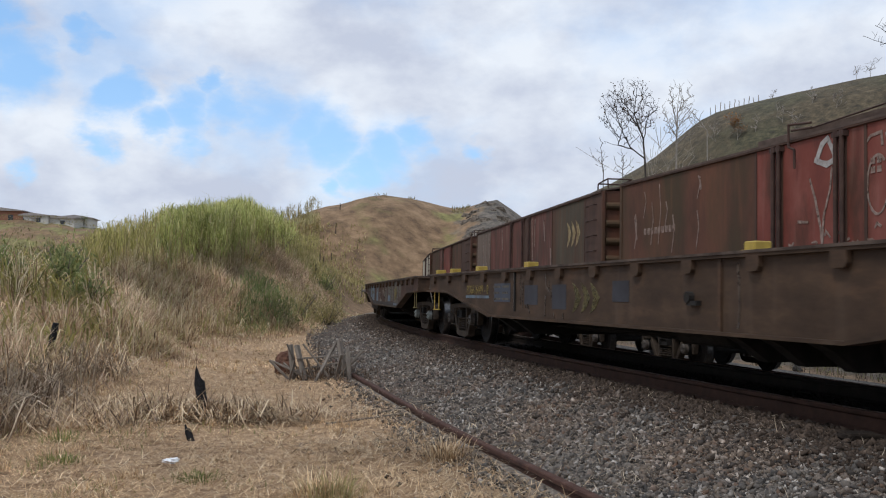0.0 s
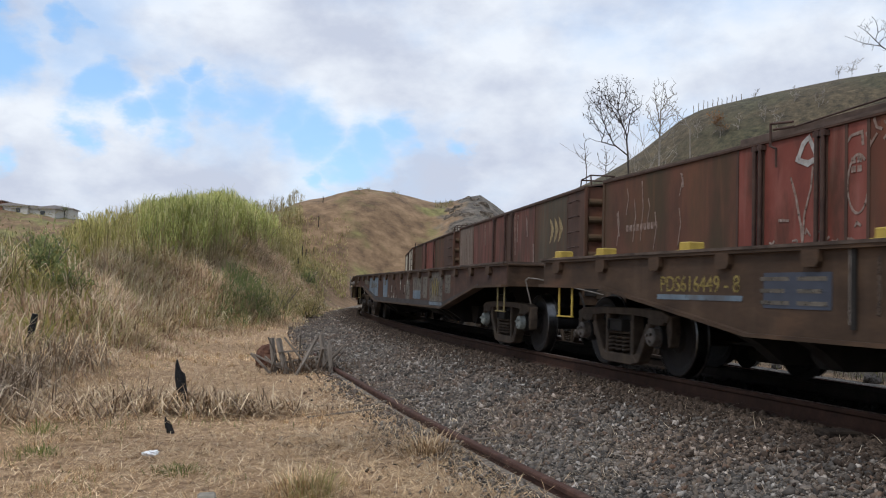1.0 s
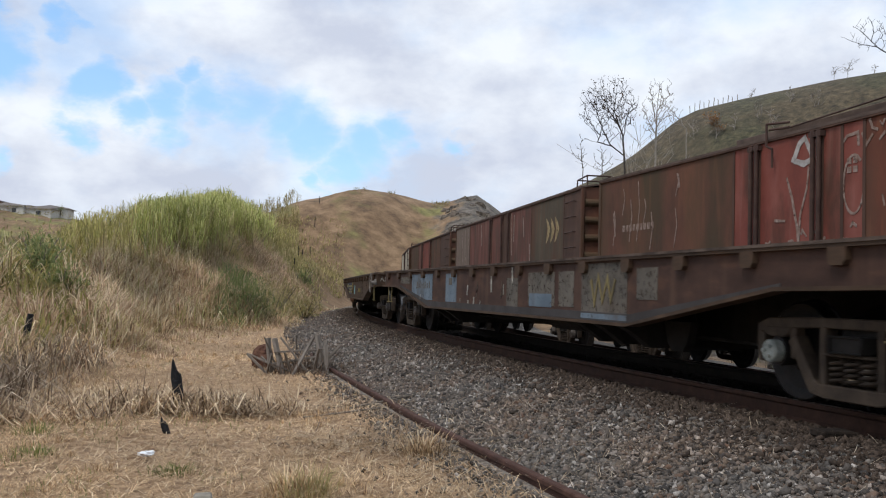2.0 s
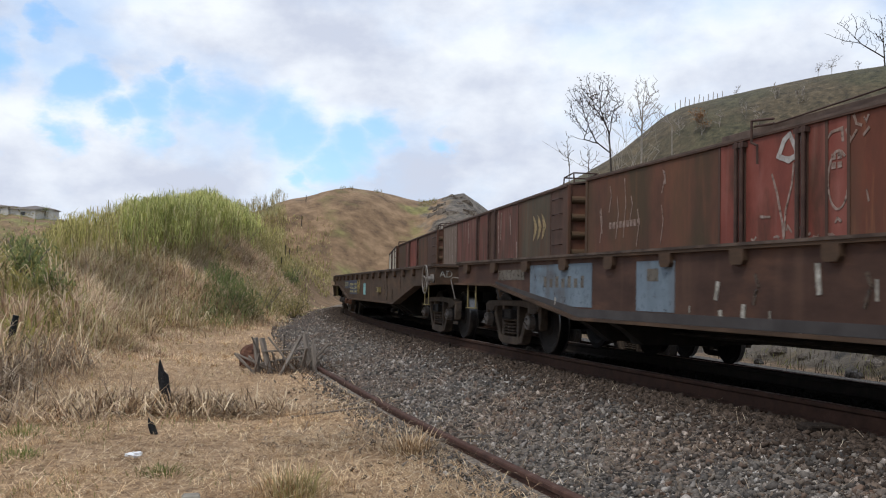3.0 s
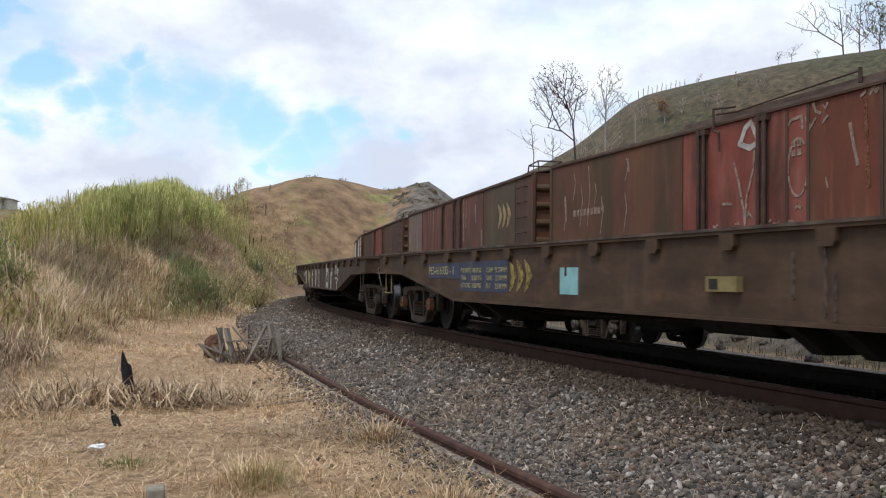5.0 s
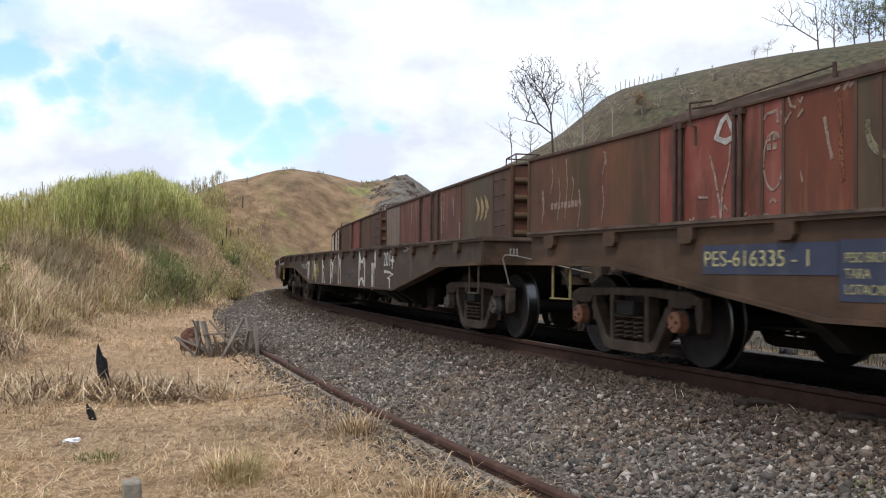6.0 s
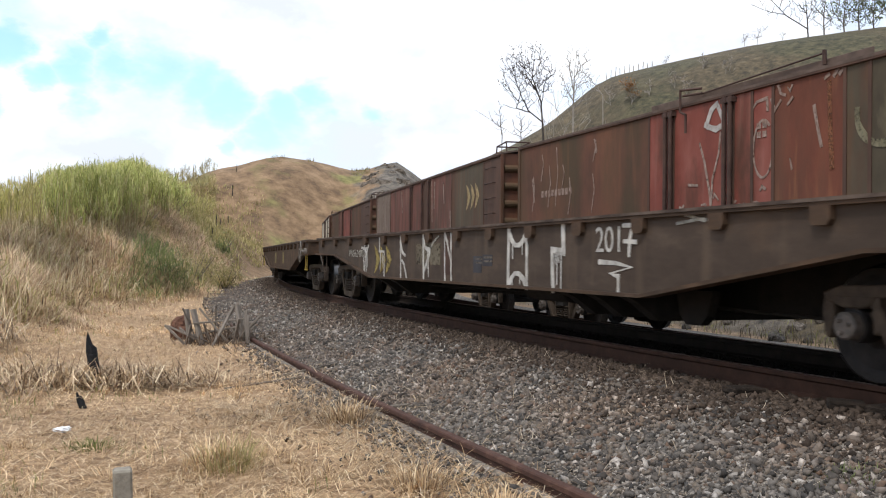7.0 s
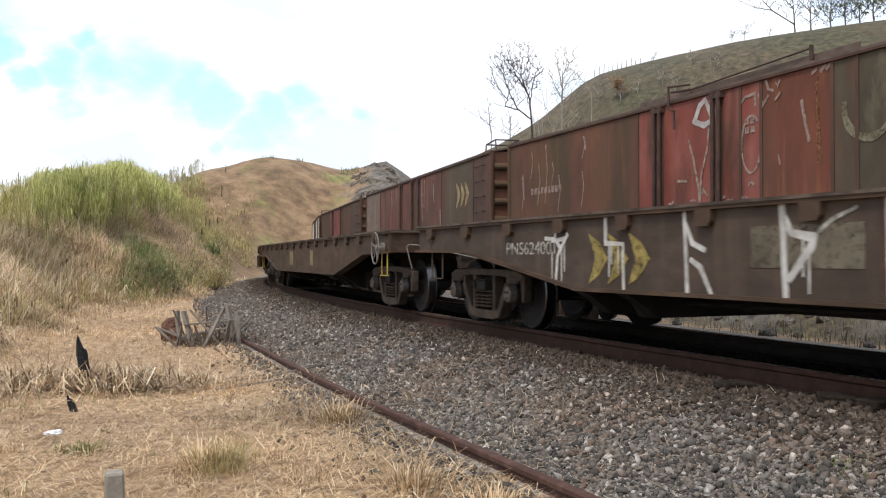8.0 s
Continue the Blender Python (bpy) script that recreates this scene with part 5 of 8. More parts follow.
for x, za, zb in ((-10.9, 3.2, 2.8), (-10.2, 3.3, 2.2), (-11.35, 2.75, 2.15), (-8.55, 3.28, 3.0), (-9.6, 2.6, 2.0), (-10.55, 2.95, 2.2), (-8.6, 2.6, 2.0), (-9.9, 2.9, 2.55)):
    stroke(car_a, [[(x - 0.02, za), (x + 0.05, (za + zb) / 2), (x - 0.06, zb - 0.15)]], 0.03, M_SCUFF, y=Y_A)
stroke(car_a, [[(-11.42, 2.7), (-11.3, 2.2)]], 0.05, M_SCUFF, y=Y_A)
stroke(car_a, [[(-8.52, 3.25), (-8.48, 3.02)]], 0.06, M_SCUFF, y=Y_A)
for i in range(9):
    patch(car_a, -10.95 + 0.165 * i, -10.84 + 0.165 * i, 2.27, 2.41, M_SCUFF, y=Y_A, name="number_bar")
# the plate over the door track
bm = bmesh.new()
box(bm, -6.57, -1.42, 0.03, 0.06, 3.507, 3.63)
part("door_track_plate", bm, M_ROOF, car_a, "grey-brown plate over the door track", bevel=0.006)
# door gear on the eave
bm = bmesh.new()
rod(bm, (-5.32, -0.10, 3.0), (-5.32, -0.10, 3.30), 0.02)
rod(bm, (-5.32, -0.10, 3.30), (-5.45, -0.12, 3.36), 0.02)
rod(bm, (-5.45, -0.12, 3.36), (-5.45, -0.12, 3.72), 0.022)
rod(bm, (-5.45, -0.12, 3.72), (-4.95, -0.05, 3.68), 0.02)
rod(bm, (-5.40, -0.10, 3.62), (-4.95, -0.05, 3.60), 0.02)
part("door_hook", bm, M_POST, car_a)
bm = bmesh.new()
rod(bm, (-5.0, -0.02, 3.60), (-2.22, -0.02, 3.70), 0.014)
rod(bm, (-2.22, -0.02, 3.54), (-2.22, -0.02, 3.74), 0.03)
part("door_cable", bm, M_POST, car_a)

car_b = boxcar(bend(-16.25, SIDE_B), bend(-33.2, SIDE_B),
               [(-16.57, -13.7, M_GREYBROWN), (-13.7, -9.9, M_DULLRED), (-9.9, -8.2, M_DULLRED), (-8.2, -7.3, M_DARKBROWN), (-7.3, -4.67, M_DULLRED), (-4.67, -1.46, M_OLIVE), (-1.46, -0.05, M_DARKBROWN)],
               (-9.9, -8.2, -7.3), "brown and red boxcar with ribbed ends and a ladder", door=-9.9)
fans(car_b, -3.09, -1.85, 2.25, 2.95, M_TANSIGN)
stroke(car_b, [[(-7.1, 3.35), (-7.0, 2.1)], [(-6.7, 3.3), (-6.75, 2.5)], [(-4.8, 2.3), (-4.75, 1.8)], [(-15.2, 3.2), (-15.1, 2.0)], [(-14.6, 3.3), (-14.5, 1.9)], [(-16.2, 3.2), (-16.1, 2.1)], [(-14.0, 3.3), (-13.9, 2.2)], [(-11.6, 3.3), (-11.5, 2.6)], [(-5.6, 3.2), (-5.5, 2.6)]], 0.08, M_SCUFF, y=Y_A)
car_c = boxcar(bend(-35.4, SIDE_B), (-7.13, 56.0),
               [(-15.0, -11.5, M_OXIDE), (-11.5, -9.6, M_DULLRED), (-9.6, -6.2, M_RED), (-6.2, -3.0, M_OXIDE), (-3.0, -0.05, M_DARKBROWN)], (-9.6, -6.2), "brown boxcar with red door, standing at the bend", door=-9.6)
car_d = boxcar((-7.45, 57.3), (-9.8, 71.2), [(-13.8, -9, M_PALE), (-9, -6.5, M_DARKBROWN), (-6.5, -3.2, M_PALE), (-3.2, -2.4, M_DARKBROWN), (-2.4, -0.05, M_PALE)], (-6.5,), "pale cream boxcar at the end of the row")
# ---- grass, cane and trees ----
def leaf_mat(name, stops, rough=0.8, trans=0.25):
    """Colours drawn by blade from the ramp, mixed along each blade by fine noise."""
    m, nt, bsdf = nodes_of(name)
    g = nt.nodes.new("ShaderNodeNewGeometry")
    r = nt.nodes.new("ShaderNodeValToRGB")
    els = r.color_ramp.elements
    els[0].position, els[0].color = stops[0][0], (*stops[0][1], 1)
    els[1].position, els[1].color = stops[-1][0], (*stops[-1][1], 1)
    for p, c in stops[1:-1]:
        els.new(p).color = (*c, 1)
    nt.links.new(g.outputs["Random Per Island"], r.inputs["Fac"])
    co = nt.nodes.new("ShaderNodeTexCoord")
    n = nt.nodes.new("ShaderNodeTexNoise")
    n.inputs["Scale"].default_value, n.inputs["Detail"].default_value = 0.35, 3.0
    nt.links.new(co.outputs["Object"], n.inputs["Vector"])
    mr = nt.nodes.new("ShaderNodeMapRange")
    mr.inputs["From Min"].default_value, mr.inputs["From Max"].default_value = 0.3, 0.7
    mr.inputs["To Min"].default_value, mr.inputs["To Max"].default_value = 0.65, 1.3
    nt.links.new(n.outputs["Fac"], mr.inputs["Value"])
    hs = nt.nodes.new("ShaderNodeHueSaturation")
    nt.links.new(mr.outputs[0], hs.inputs["Value"])
    nt.links.new(r.outputs["Color"], hs.inputs["Color"])
    nt.links.new(hs.outputs["Color"], bsdf.inputs["Base Color"])
    bsdf.inputs["Roughness"].default_value = rough
    tr = nt.nodes.new("ShaderNodeBsdfTranslucent")
    nt.links.new(hs.outputs["Color"], tr.inputs["Color"])
    mix = nt.nodes.new("ShaderNodeMixShader")
    mix.inputs[0].default_value = trans
    out = [o for o in nt.nodes if o.type == "OUTPUT_MATERIAL"][0]
    nt.links.new(bsdf.outputs[0], mix.inputs[1])
    nt.links.new(tr.outputs[0], mix.inputs[2])
    nt.links.new(mix.outputs[0], out.inputs["Surface"])
    return m


M_STRAW = leaf_mat("bleached_straw", [(0.0, (0.13, 0.075, 0.04)), (0.3, (0.38, 0.25, 0.135)), (0.65, (0.695, 0.478, 0.268)), (1.0, (0.91, 0.75, 0.50))])
M_PALESTRAW = leaf_mat("pale_broken_straw", [(0.0, (0.19, 0.11, 0.057)), (0.35, (0.48, 0.32, 0.17)), (0.8, (0.76, 0.55, 0.325)), (1.0, (0.90, 0.75, 0.52))])
M_OLDSTRAW = leaf_mat("greyed_old_straw", [(0.0, (0.10, 0.065, 0.042)), (0.4, (0.27, 0.20, 0.135)), (0.8, (0.46, 0.37, 0.265)), (1.0, (0.66, 0.56, 0.42))])
M_GREYTAN = leaf_mat("grey_tan_dead_stalk", [(0.0, (0.08, 0.05, 0.03)), (0.35, (0.30, 0.205, 0.125)), (0.75, (0.58, 0.44, 0.28)), (1.0, (0.78, 0.64, 0.44))])
M_DRYTALL = leaf_mat("tall_dry_grass", [(0.0, (0.20, 0.135, 0.08)), (0.22, (0.46, 0.34, 0.20)), (0.55, (0.66, 0.53, 0.33)), (0.84, (0.84, 0.74, 0.53)), (0.9, (0.44, 0.41, 0.17)), (1.0, (0.36, 0.35, 0.12))], trans=0.55)
M_BANKGRASS = leaf_mat("matted_bank_grass", [(0.0, (0.11, 0.072, 0.04)), (0.16, (0.27, 0.18, 0.10)), (0.45, (0.58, 0.43, 0.26)), (0.80, (0.86, 0.72, 0.50)), (0.87, (0.44, 0.38, 0.16)), (1.0, (0.32, 0.31, 0.11))], trans=0.6)
M_PINKSTRAW = leaf_mat("pinkish_dry_grass", [(0.0, (0.20, 0.125, 0.08)), (0.25, (0.48, 0.33, 0.215)), (0.6, (0.74, 0.56, 0.39)), (0.9, (0.90, 0.75, 0.54)), (1.0, (0.50, 0.45, 0.20))], trans=0.5)
M_CANE = leaf_mat("green_cane_leaf", [(0.0, (0.22, 0.24, 0.07)), (0.4, (0.40, 0.42, 0.13)), (0.75, (0.58, 0.58, 0.22)), (1.0, (0.70, 0.62, 0.34))], trans=0.5)
M_YELLOWCANE = leaf_mat("yellow_olive_cane_leaf", [(0.0, (0.20, 0.18, 0.06)), (0.4, (0.36, 0.33, 0.105)), (0.75, (0.50, 0.46, 0.16)), (1.0, (0.58, 0.46, 0.24))], trans=0.5)
M_CANESTALK = leaf_mat("cane_stalk", [(0.0, (0.24, 0.19, 0.08)), (1.0, (0.44, 0.37, 0.18))])
M_SHRUB = leaf_mat("dark_shrub_leaf", [(0.0, (0.11, 0.135, 0.05)), (0.6, (0.20, 0.235, 0.085)), (1.0, (0.30, 0.31, 0.13))], trans=0.45)
M_SCRUB = leaf_mat("olive_scrub_leaf", [(0.0, (0.24, 0.20, 0.085)), (0.5, (0.38, 0.33, 0.14)), (0.8, (0.50, 0.42, 0.19)), (1.0, (0.56, 0.43, 0.25))], trans=0.45)
M_GREENBLADE = leaf_mat("green_grass_blade", [(0.0, (0.11, 0.13, 0.035)), (0.6, (0.19, 0.215, 0.06)), (1.0, (0.30, 0.30, 0.10))], trans=0.4)
M_OLIVESCRUB = leaf_mat("dull_olive_scrub", [(0.0, (0.13, 0.115, 0.045)), (0.5, (0.24, 0.21, 0.08)), (0.8, (0.33, 0.29, 0.115)), (1.0, (0.36, 0.27, 0.14))], trans=0.45)
M_YELLOWSCRUB = leaf_mat("yellow_olive_scrub", [(0.0, (0.12, 0.11, 0.040)), (0.45, (0.26, 0.235, 0.075)), (0.8, (0.38, 0.34, 0.10)), (1.0, (0.40, 0.30, 0.14))], trans=0.45)
M_RUSTLEAF = leaf_mat("rust_brown_leaf", [(0.0, (0.07, 0.045, 0.03)), (1.0, (0.16, 0.10, 0.06))])
M_WEEDS = leaf_mat("dry_and_green_weeds", [(0.0, (0.055, 0.042, 0.026)), (0.5, (0.13, 0.105, 0.066)), (0.8, (0.26, 0.22, 0.14)), (0.9, (0.22, 0.24, 0.055)), (1.0, (0.30, 0.31, 0.08))], trans=0.4)
M_FLAMELEAF = leaf_mat("orange_dry_leaf", [(0.0, (0.30, 0.14, 0.04)), (1.0, (0.42, 0.22, 0.08))])
M_BARK = surface("grey_bark", [(0.3, (0.10, 0.085, 0.07)), (0.7, (0.22, 0.19, 0.16))], scale=9.0, rough=0.9, bump=0.4)
M_DARKBARK = surface("dark_grey_bark", [(0.3, (0.035, 0.029, 0.025)), (0.7, (0.085, 0.07, 0.06))], scale=9.0, rough=0.9, bump=0.4)
M_PALEBARK = surface("pale_bark", [(0.3, (0.22, 0.19, 0.16)), (0.7, (0.38, 0.34, 0.29))], scale=9.0, rough=0.9, bump=0.4)


def blades(base, height, width, azim, lean, droop, mat, name, label, category, kind="stuff"):
    """One mesh of bent, tapered blades: arrays of feet, heights, widths, directions (rad), lean (0 up, 1 flat) and droop."""
    n = len(base)
    az = np.stack([np.cos(azim), np.sin(azim)], 1)
    side = np.stack([-np.sin(azim), np.cos(azim), np.zeros(n)], 1) * width[:, None] / 2
    out = np.sin(lean * math.pi / 2)
    up = np.cos(lean * math.pi / 2)
    mid = base + np.concatenate([az * (height * 0.55 * out)[:, None], (height * 0.55 * up)[:, None]], 1)
    far_out = height * (0.55 * out + 0.45 * np.sin(np.clip(lean + droop, 0, 1.7) * math.pi / 2))
    far_up = height * (0.55 * up + 0.45 * np.cos(np.clip(lean + droop, 0, 1.7) * math.pi / 2))
    tip = base + np.concatenate([az * far_out[:, None], far_up[:, None]], 1)
    v = np.empty((n, 5, 3))
    v[:, 0], v[:, 1], v[:, 2], v[:, 3], v[:, 4] = base - side * 0.8, base + side * 0.8, mid + side, mid - side, tip
    idx = (np.arange(n) * 5)[:, None]
    quad, tri = idx + np.array([[0, 1, 2, 3]]), idx + np.array([[3, 2, 4]])
    me = bpy.data.meshes.new(name)
    me.vertices.add(n * 5)
    me.vertices.foreach_set("co", v.reshape(-1))
    loops = np.concatenate([quad, tri], 1).reshape(-1)
    me.loops.add(len(loops))
    me.loops.foreach_set("vertex_index", loops.astype(np.int32))
    starts = np.stack([np.arange(n) * 7, np.arange(n) * 7 + 4], 1).reshape(-1)
    me.polygons.add(n * 2)
    me.polygons.foreach_set("loop_start", starts.astype(np.int32))
    me.update(calc_edges=True)
    me.materials.append(mat)
    ob = new(name, me)
    return tagged(ob, label, category, kind=kind)


RNG = np.random.default_rng(11)


def scatter(n, x0, x1, y0, y1, keep):
    x, y = RNG.uniform(x0, x1, n), RNG.uniform(y0, y1, n)
    k = RNG.random(n) < keep(x, y)
    x, y = x[k], y[k]
    return np.stack([x, y, ground_height(x, y)], 1)


def off(x, y):
    return np.hypot(x - CX, y - CY) - RAIL


def near_more(x, y, a=5.0):
    r = np.hypot(x, y)
    return np.clip((a / np.maximum(r, 1.0)) ** 1.3, 0, 1)


def clumpy(x, y, s=1.0):
    return np.clip(0.55 + 0.45 * ripple(x * 1.7 * s + 3, y * 1.7 * s) + 0.35 * np.sin(x * 4.1 * s) * np.sin(y * 3.3 * s + 1), 0.05, 1)


def heap(x, y):
    """1 on the timber heap."""
    return np.exp(-(((x + 4.2) / 0.9) ** 2 + ((y - 16.4) / 1.3) ** 2) ** 2)


def in_view(x, y):
    a = np.degrees(np.arctan2(x, y))
    return (a > -36) & (a < 30) & (y > 1.5)


# matted straw on the path
b = scatter(1000000, -12, 4, 2.2, 30, lambda x, y: near_more(x, y, 6.5) * in_view(x, y) * step(2.3, 2.95, off(x, y)) * (np.abs(off(x, y) - 2.62) > 0.055) * (x > toe_of(y) - 1) * (0.35 + 0.65 * clumpy(x, y)))
n = len(b)
b[:, 2] += RNG.uniform(0, 0.025, n)
blades(b, 0.03 + 0.15 * RNG.random(n) ** 2.2, RNG.uniform(0.0022, 0.0055, n) * (1 + np.hypot(b[:, 0], b[:, 1]) * 0.06), RNG.uniform(0, 2 * np.pi, n), np.clip(RNG.normal(0.86, 0.14, n), 0.2, 1.0), RNG.normal(0.05, 0.12, n),
       M_STRAW, "matted_straw", "matted bleached straw lying over the dry path", "dry grass")
# longer broken stalks lying in swathes over the mat
b = scatter(120000, -12, 3, 2.2, 24, lambda x, y: near_more(x, y, 7.5) * in_view(x, y) * step(2.5, 3.3, off(x, y)) * (np.abs(off(x, y) - 2.62) > 0.085) * (x > toe_of(y) - 0.5) * (1 - heap(x, y)) * (0.10 + 0.9 * (clumpy(x, y, 0.62) > 0.5)))
n = len(b)
b[:, 2] += RNG.uniform(0.015, 0.06, n)
swathe = 2.2 * ripple(b[:, 0] * 0.8 + 2, b[:, 1] * 0.8)
blades(b, RNG.uniform(0.07, 0.27, n), RNG.uniform(0.0035, 0.007, n), swathe + RNG.normal(0, 1.0, n), np.clip(RNG.normal(0.88, 0.08, n), 0.72, 1.0), RNG.normal(0.12, 0.14, n), M_PALESTRAW, "lying_stalks", "pale broken stalks lying in swathes on the path", "dry grass")


def tussocks(c, per, spread, low, high, width, mat, name, label, category="dry grass", flat=0.75):
    """Clumps of arching blades about the centres c (x, y)."""
    k = len(c)
    size = RNG.uniform(0.65, 1.25, k)
    r = np.abs(RNG.normal(0, 1, (k, per))) * spread * size[:, None]
    a = RNG.uniform(0, 6.28, (k, per))
    x, y = c[:, 0, None] + r * np.cos(a), c[:, 1, None] + r * np.sin(a)
    z = ground_height(x.ravel(), y.ravel())
    lean = np.clip(0.06 + flat * r / (spread * 2.2 * size[:, None]) + RNG.normal(0, 0.10, (k, per)), 0.0, 1.0)
    h = RNG.uniform(low, high, (k, per)) * size[:, None]
    w = RNG.uniform(0.6, 1.3, (k, per)) * width * (0.55 + np.hypot(x, y) * 0.045)
    return blades(np.stack([x.ravel(), y.ravel(), z], 1), h.ravel(), w.ravel(), (a + RNG.normal(0, 0.45, (k, per))).ravel(), lean.ravel(), RNG.uniform(0.2, 1.0, k * per), mat, name, label, category)


# standing short dry tufts
b = scatter(5200, -12, 2, 2.2, 26, lambda x, y: near_more(x, y, 6.0) * in_view(x, y) * step(3.0, 3.9, off(x, y)) * (x > toe_of(y) - 1) * (1 - heap(x, y)) * (clumpy(x, y, 0.8) > 0.5))
tussocks(b[:, :2], 42, 0.08, 0.04, 0.15, 0.0055, M_PALESTRAW, "short_dry_grass", "short straw-coloured dry grass in tufts on the path", flat=0.9)
# green blades in patches
GREEN_SPOTS = [(-3.62, 7.23, 0.35), (-4.3, 9.5, 0.5), (-3.1, 6.4, 0.35), (-2.44, 7.5, 0.25), (-5.9, 13.5, 0.6), (-5.9, 21.5, 1.0), (-4.9, 16.0, 0.5), (-6.4, 11.6, 0.4), (-4.6, 7.9, 0.4)]


def green_spots(x, y):
    return np.clip(sum(np.exp(-((x - cx) ** 2 + (y - cy) ** 2) / r ** 2) for cx, cy, r in GREEN_SPOTS), 0, 1) ** 1.3


b = scatter(110000, -12, 2, 2.2, 26, lambda x, y: near_more(x, y, 5.0) * in_view(x, y) * step(3.2, 4.4, off(x, y)) * (x > toe_of(y) - 0.5) * np.maximum(0.45 * (ripple(x * 0.9 + 9, y * 1.1 + 4) > 0.35), green_spots(x, y)))
n = len(b)
blades(b, RNG.uniform(0.04, 0.13, n), RNG.uniform(0.004, 0.007, n), RNG.uniform(0, 2 * np.pi, n), RNG.uniform(0.05, 0.55, n), RNG.uniform(0, 0.6, n), M_GREENBLADE, "green_grass", "sparse olive green grass among the straw", "grass")
# straw blown over the ballast
b = scatter(260000, -9, 7, 3, 30, lambda x, y: near_more(x, y, 7) * in_view(x, y) * step(0.2, 0.8, off(x, y)) * (off(x, y) < 3.4) * (np.abs(off(x, y) - 2.62) > 0.07) * (0.18 + 0.6 * (clumpy(x, y, 0.5) > 0.58)) * (0.35 + 0.65 * step(0.8, 2.4, off(x, y))))
n = len(b)
b[:, 2] += RNG.uniform(0.03, 0.075, n)
blades(b, RNG.uniform(0.04, 0.18, n), RNG.uniform(0.003, 0.006, n), RNG.uniform(0, 2 * np.pi, n), np.clip(RNG.normal(0.88, 0.12, n), 0.3, 1.0), RNG.normal(0, 0.15, n), M_OLDSTRAW, "loose_straw", "loose dry stalks blown over the grey ballast", "dry grass")
# tall dry grass on the bank
b = scatter(200000, -22, -4, 5, 48, lambda x, y: np.clip(14 / np.hypot(x, y), 0.3, 1) * in_view(x, y) * step(-0.7, 0.6, toe_of(y) - x) * (1 - 0.75 * step(5.5, 9, toe_of(y) - x)) * (1 - 0.9 * step(-0.45, -0.52, x / y) * step(14, 17, y)) * (0.25 + 0.75 * clumpy(x, y, 0.5)))
n = len(b)
u = toe_of(b[:, 1]) - b[:, 0]
low_side = 1 - 0.55 * step(-0.46, -0.56, b[:, 0] / b[:, 1]) * (1 - step(15, 22, b[:, 1]))
tall = low_side * (0.14 + 0.83 * step(0.2, 2.4, u)) * (0.3 + 0.95 * clumpy(b[:, 0], b[:, 1], 0.75)) * (0.75 + 0.25 * step(8, 16, b[:, 1]))
blades(b, tall * RNG.uniform(0.55, 1.2, n), (0.005 + 0.016 * RNG.random(n) ** 2) * (0.6 + np.hypot(b[:, 0], b[:, 1]) * 0.06), 2.6 * ripple(b[:, 0] * 1.3, b[:, 1] * 1.3) + RNG.normal(0, 1.3, n), np.clip(0.45 + 0.45 * ripple(b[:, 0] * 2.1 + 5, b[:, 1] * 2.1) + RNG.normal(0, 0.22, n), 0.02, 1.0), RNG.uniform(0.1, 1.1, n),
       M_BANKGRASS, "tall_dry_grass", "tall straw-brown dry grass covering the bank", "dry grass")
# clumps of arching dry grass that give the bank its lumpy face
b = scatter(26000, -24, -4, 5, 62, lambda x, y: np.clip(16 / np.hypot(x, y), 0.5, 1) * in_view(x, y) * step(-0.5, 0.8, toe_of(y) - x) * (1 - step(5.0, 8.0, toe_of(y) - x)) * (0.15 + 0.85 * (clumpy(x, y, 0.45) > 0.42)) * (1 - 0.95 * step(-0.455, -0.50, x / y) * step(15.0, 17.0, y)))
up_bank = toe_of(b[:, 1]) - b[:, 0]
tussocks(b[up_bank < 0.8, :2], 22, 0.13, 0.12, 0.34, 0.009, M_PINKSTRAW, "bank_tussocks", "low clumps of dry grass at the foot of the bank")
tussocks(b[(up_bank >= 0.8) & (up_bank < 1.6), :2], 26, 0.17, 0.30, 0.75, 0.012, M_BANKGRASS, "bank_tussocks", "lumpy clumps of arching dry grass on the bank")
tussocks(b[(up_bank >= 1.6) & (up_bank < 4.2), :2], 30, 0.22, 0.55, 1.15, 0.013, M_PINKSTRAW, "bank_tussocks", "tall pinkish-brown clumps of dry grass on the bank", flat=0.6)
tussocks(b[up_bank >= 4.2, :2], 26, 0.25, 0.6, 1.25, 0.014, M_DRYTALL, "bank_tussocks", "high clumps of bleached grass below the cane", flat=0.5)
# long grey stalks hanging in bundles on the bank's face
c = [(-6.9, 11.3), (-7.0, 11.6), (-6.2, 9.3), (-6.4, 9.7), (-7.3, 13.0), (-8.2, 16.5), (-7.9, 15.2), (-6.6, 10.4)]
pts = np.concatenate([np.stack([RNG.normal(cx, 0.28, 260), RNG.normal(cy, 0.28, 260)], 1) for cx, cy in c])
b = np.concatenate([pts, ground_height(pts[:, 0], pts[:, 1])[:, None]], 1)
n = len(b)
h = np.repeat([1.0, 0.9, 0.8, 0.9, 0.9, 0.8, 0.9, 0.8], 260) * RNG.uniform(0.6, 1.25, n)
blades(b, h, RNG.uniform(0.010, 0.021, n), RNG.normal(-0.9, 1.2, n), RNG.uniform(0.15, 0.7, n), RNG.uniform(0.2, 0.9, n), M_OLDSTRAW, "bent_stalks", "bent grey-white dead stalks hanging on the bank", "dry grass")


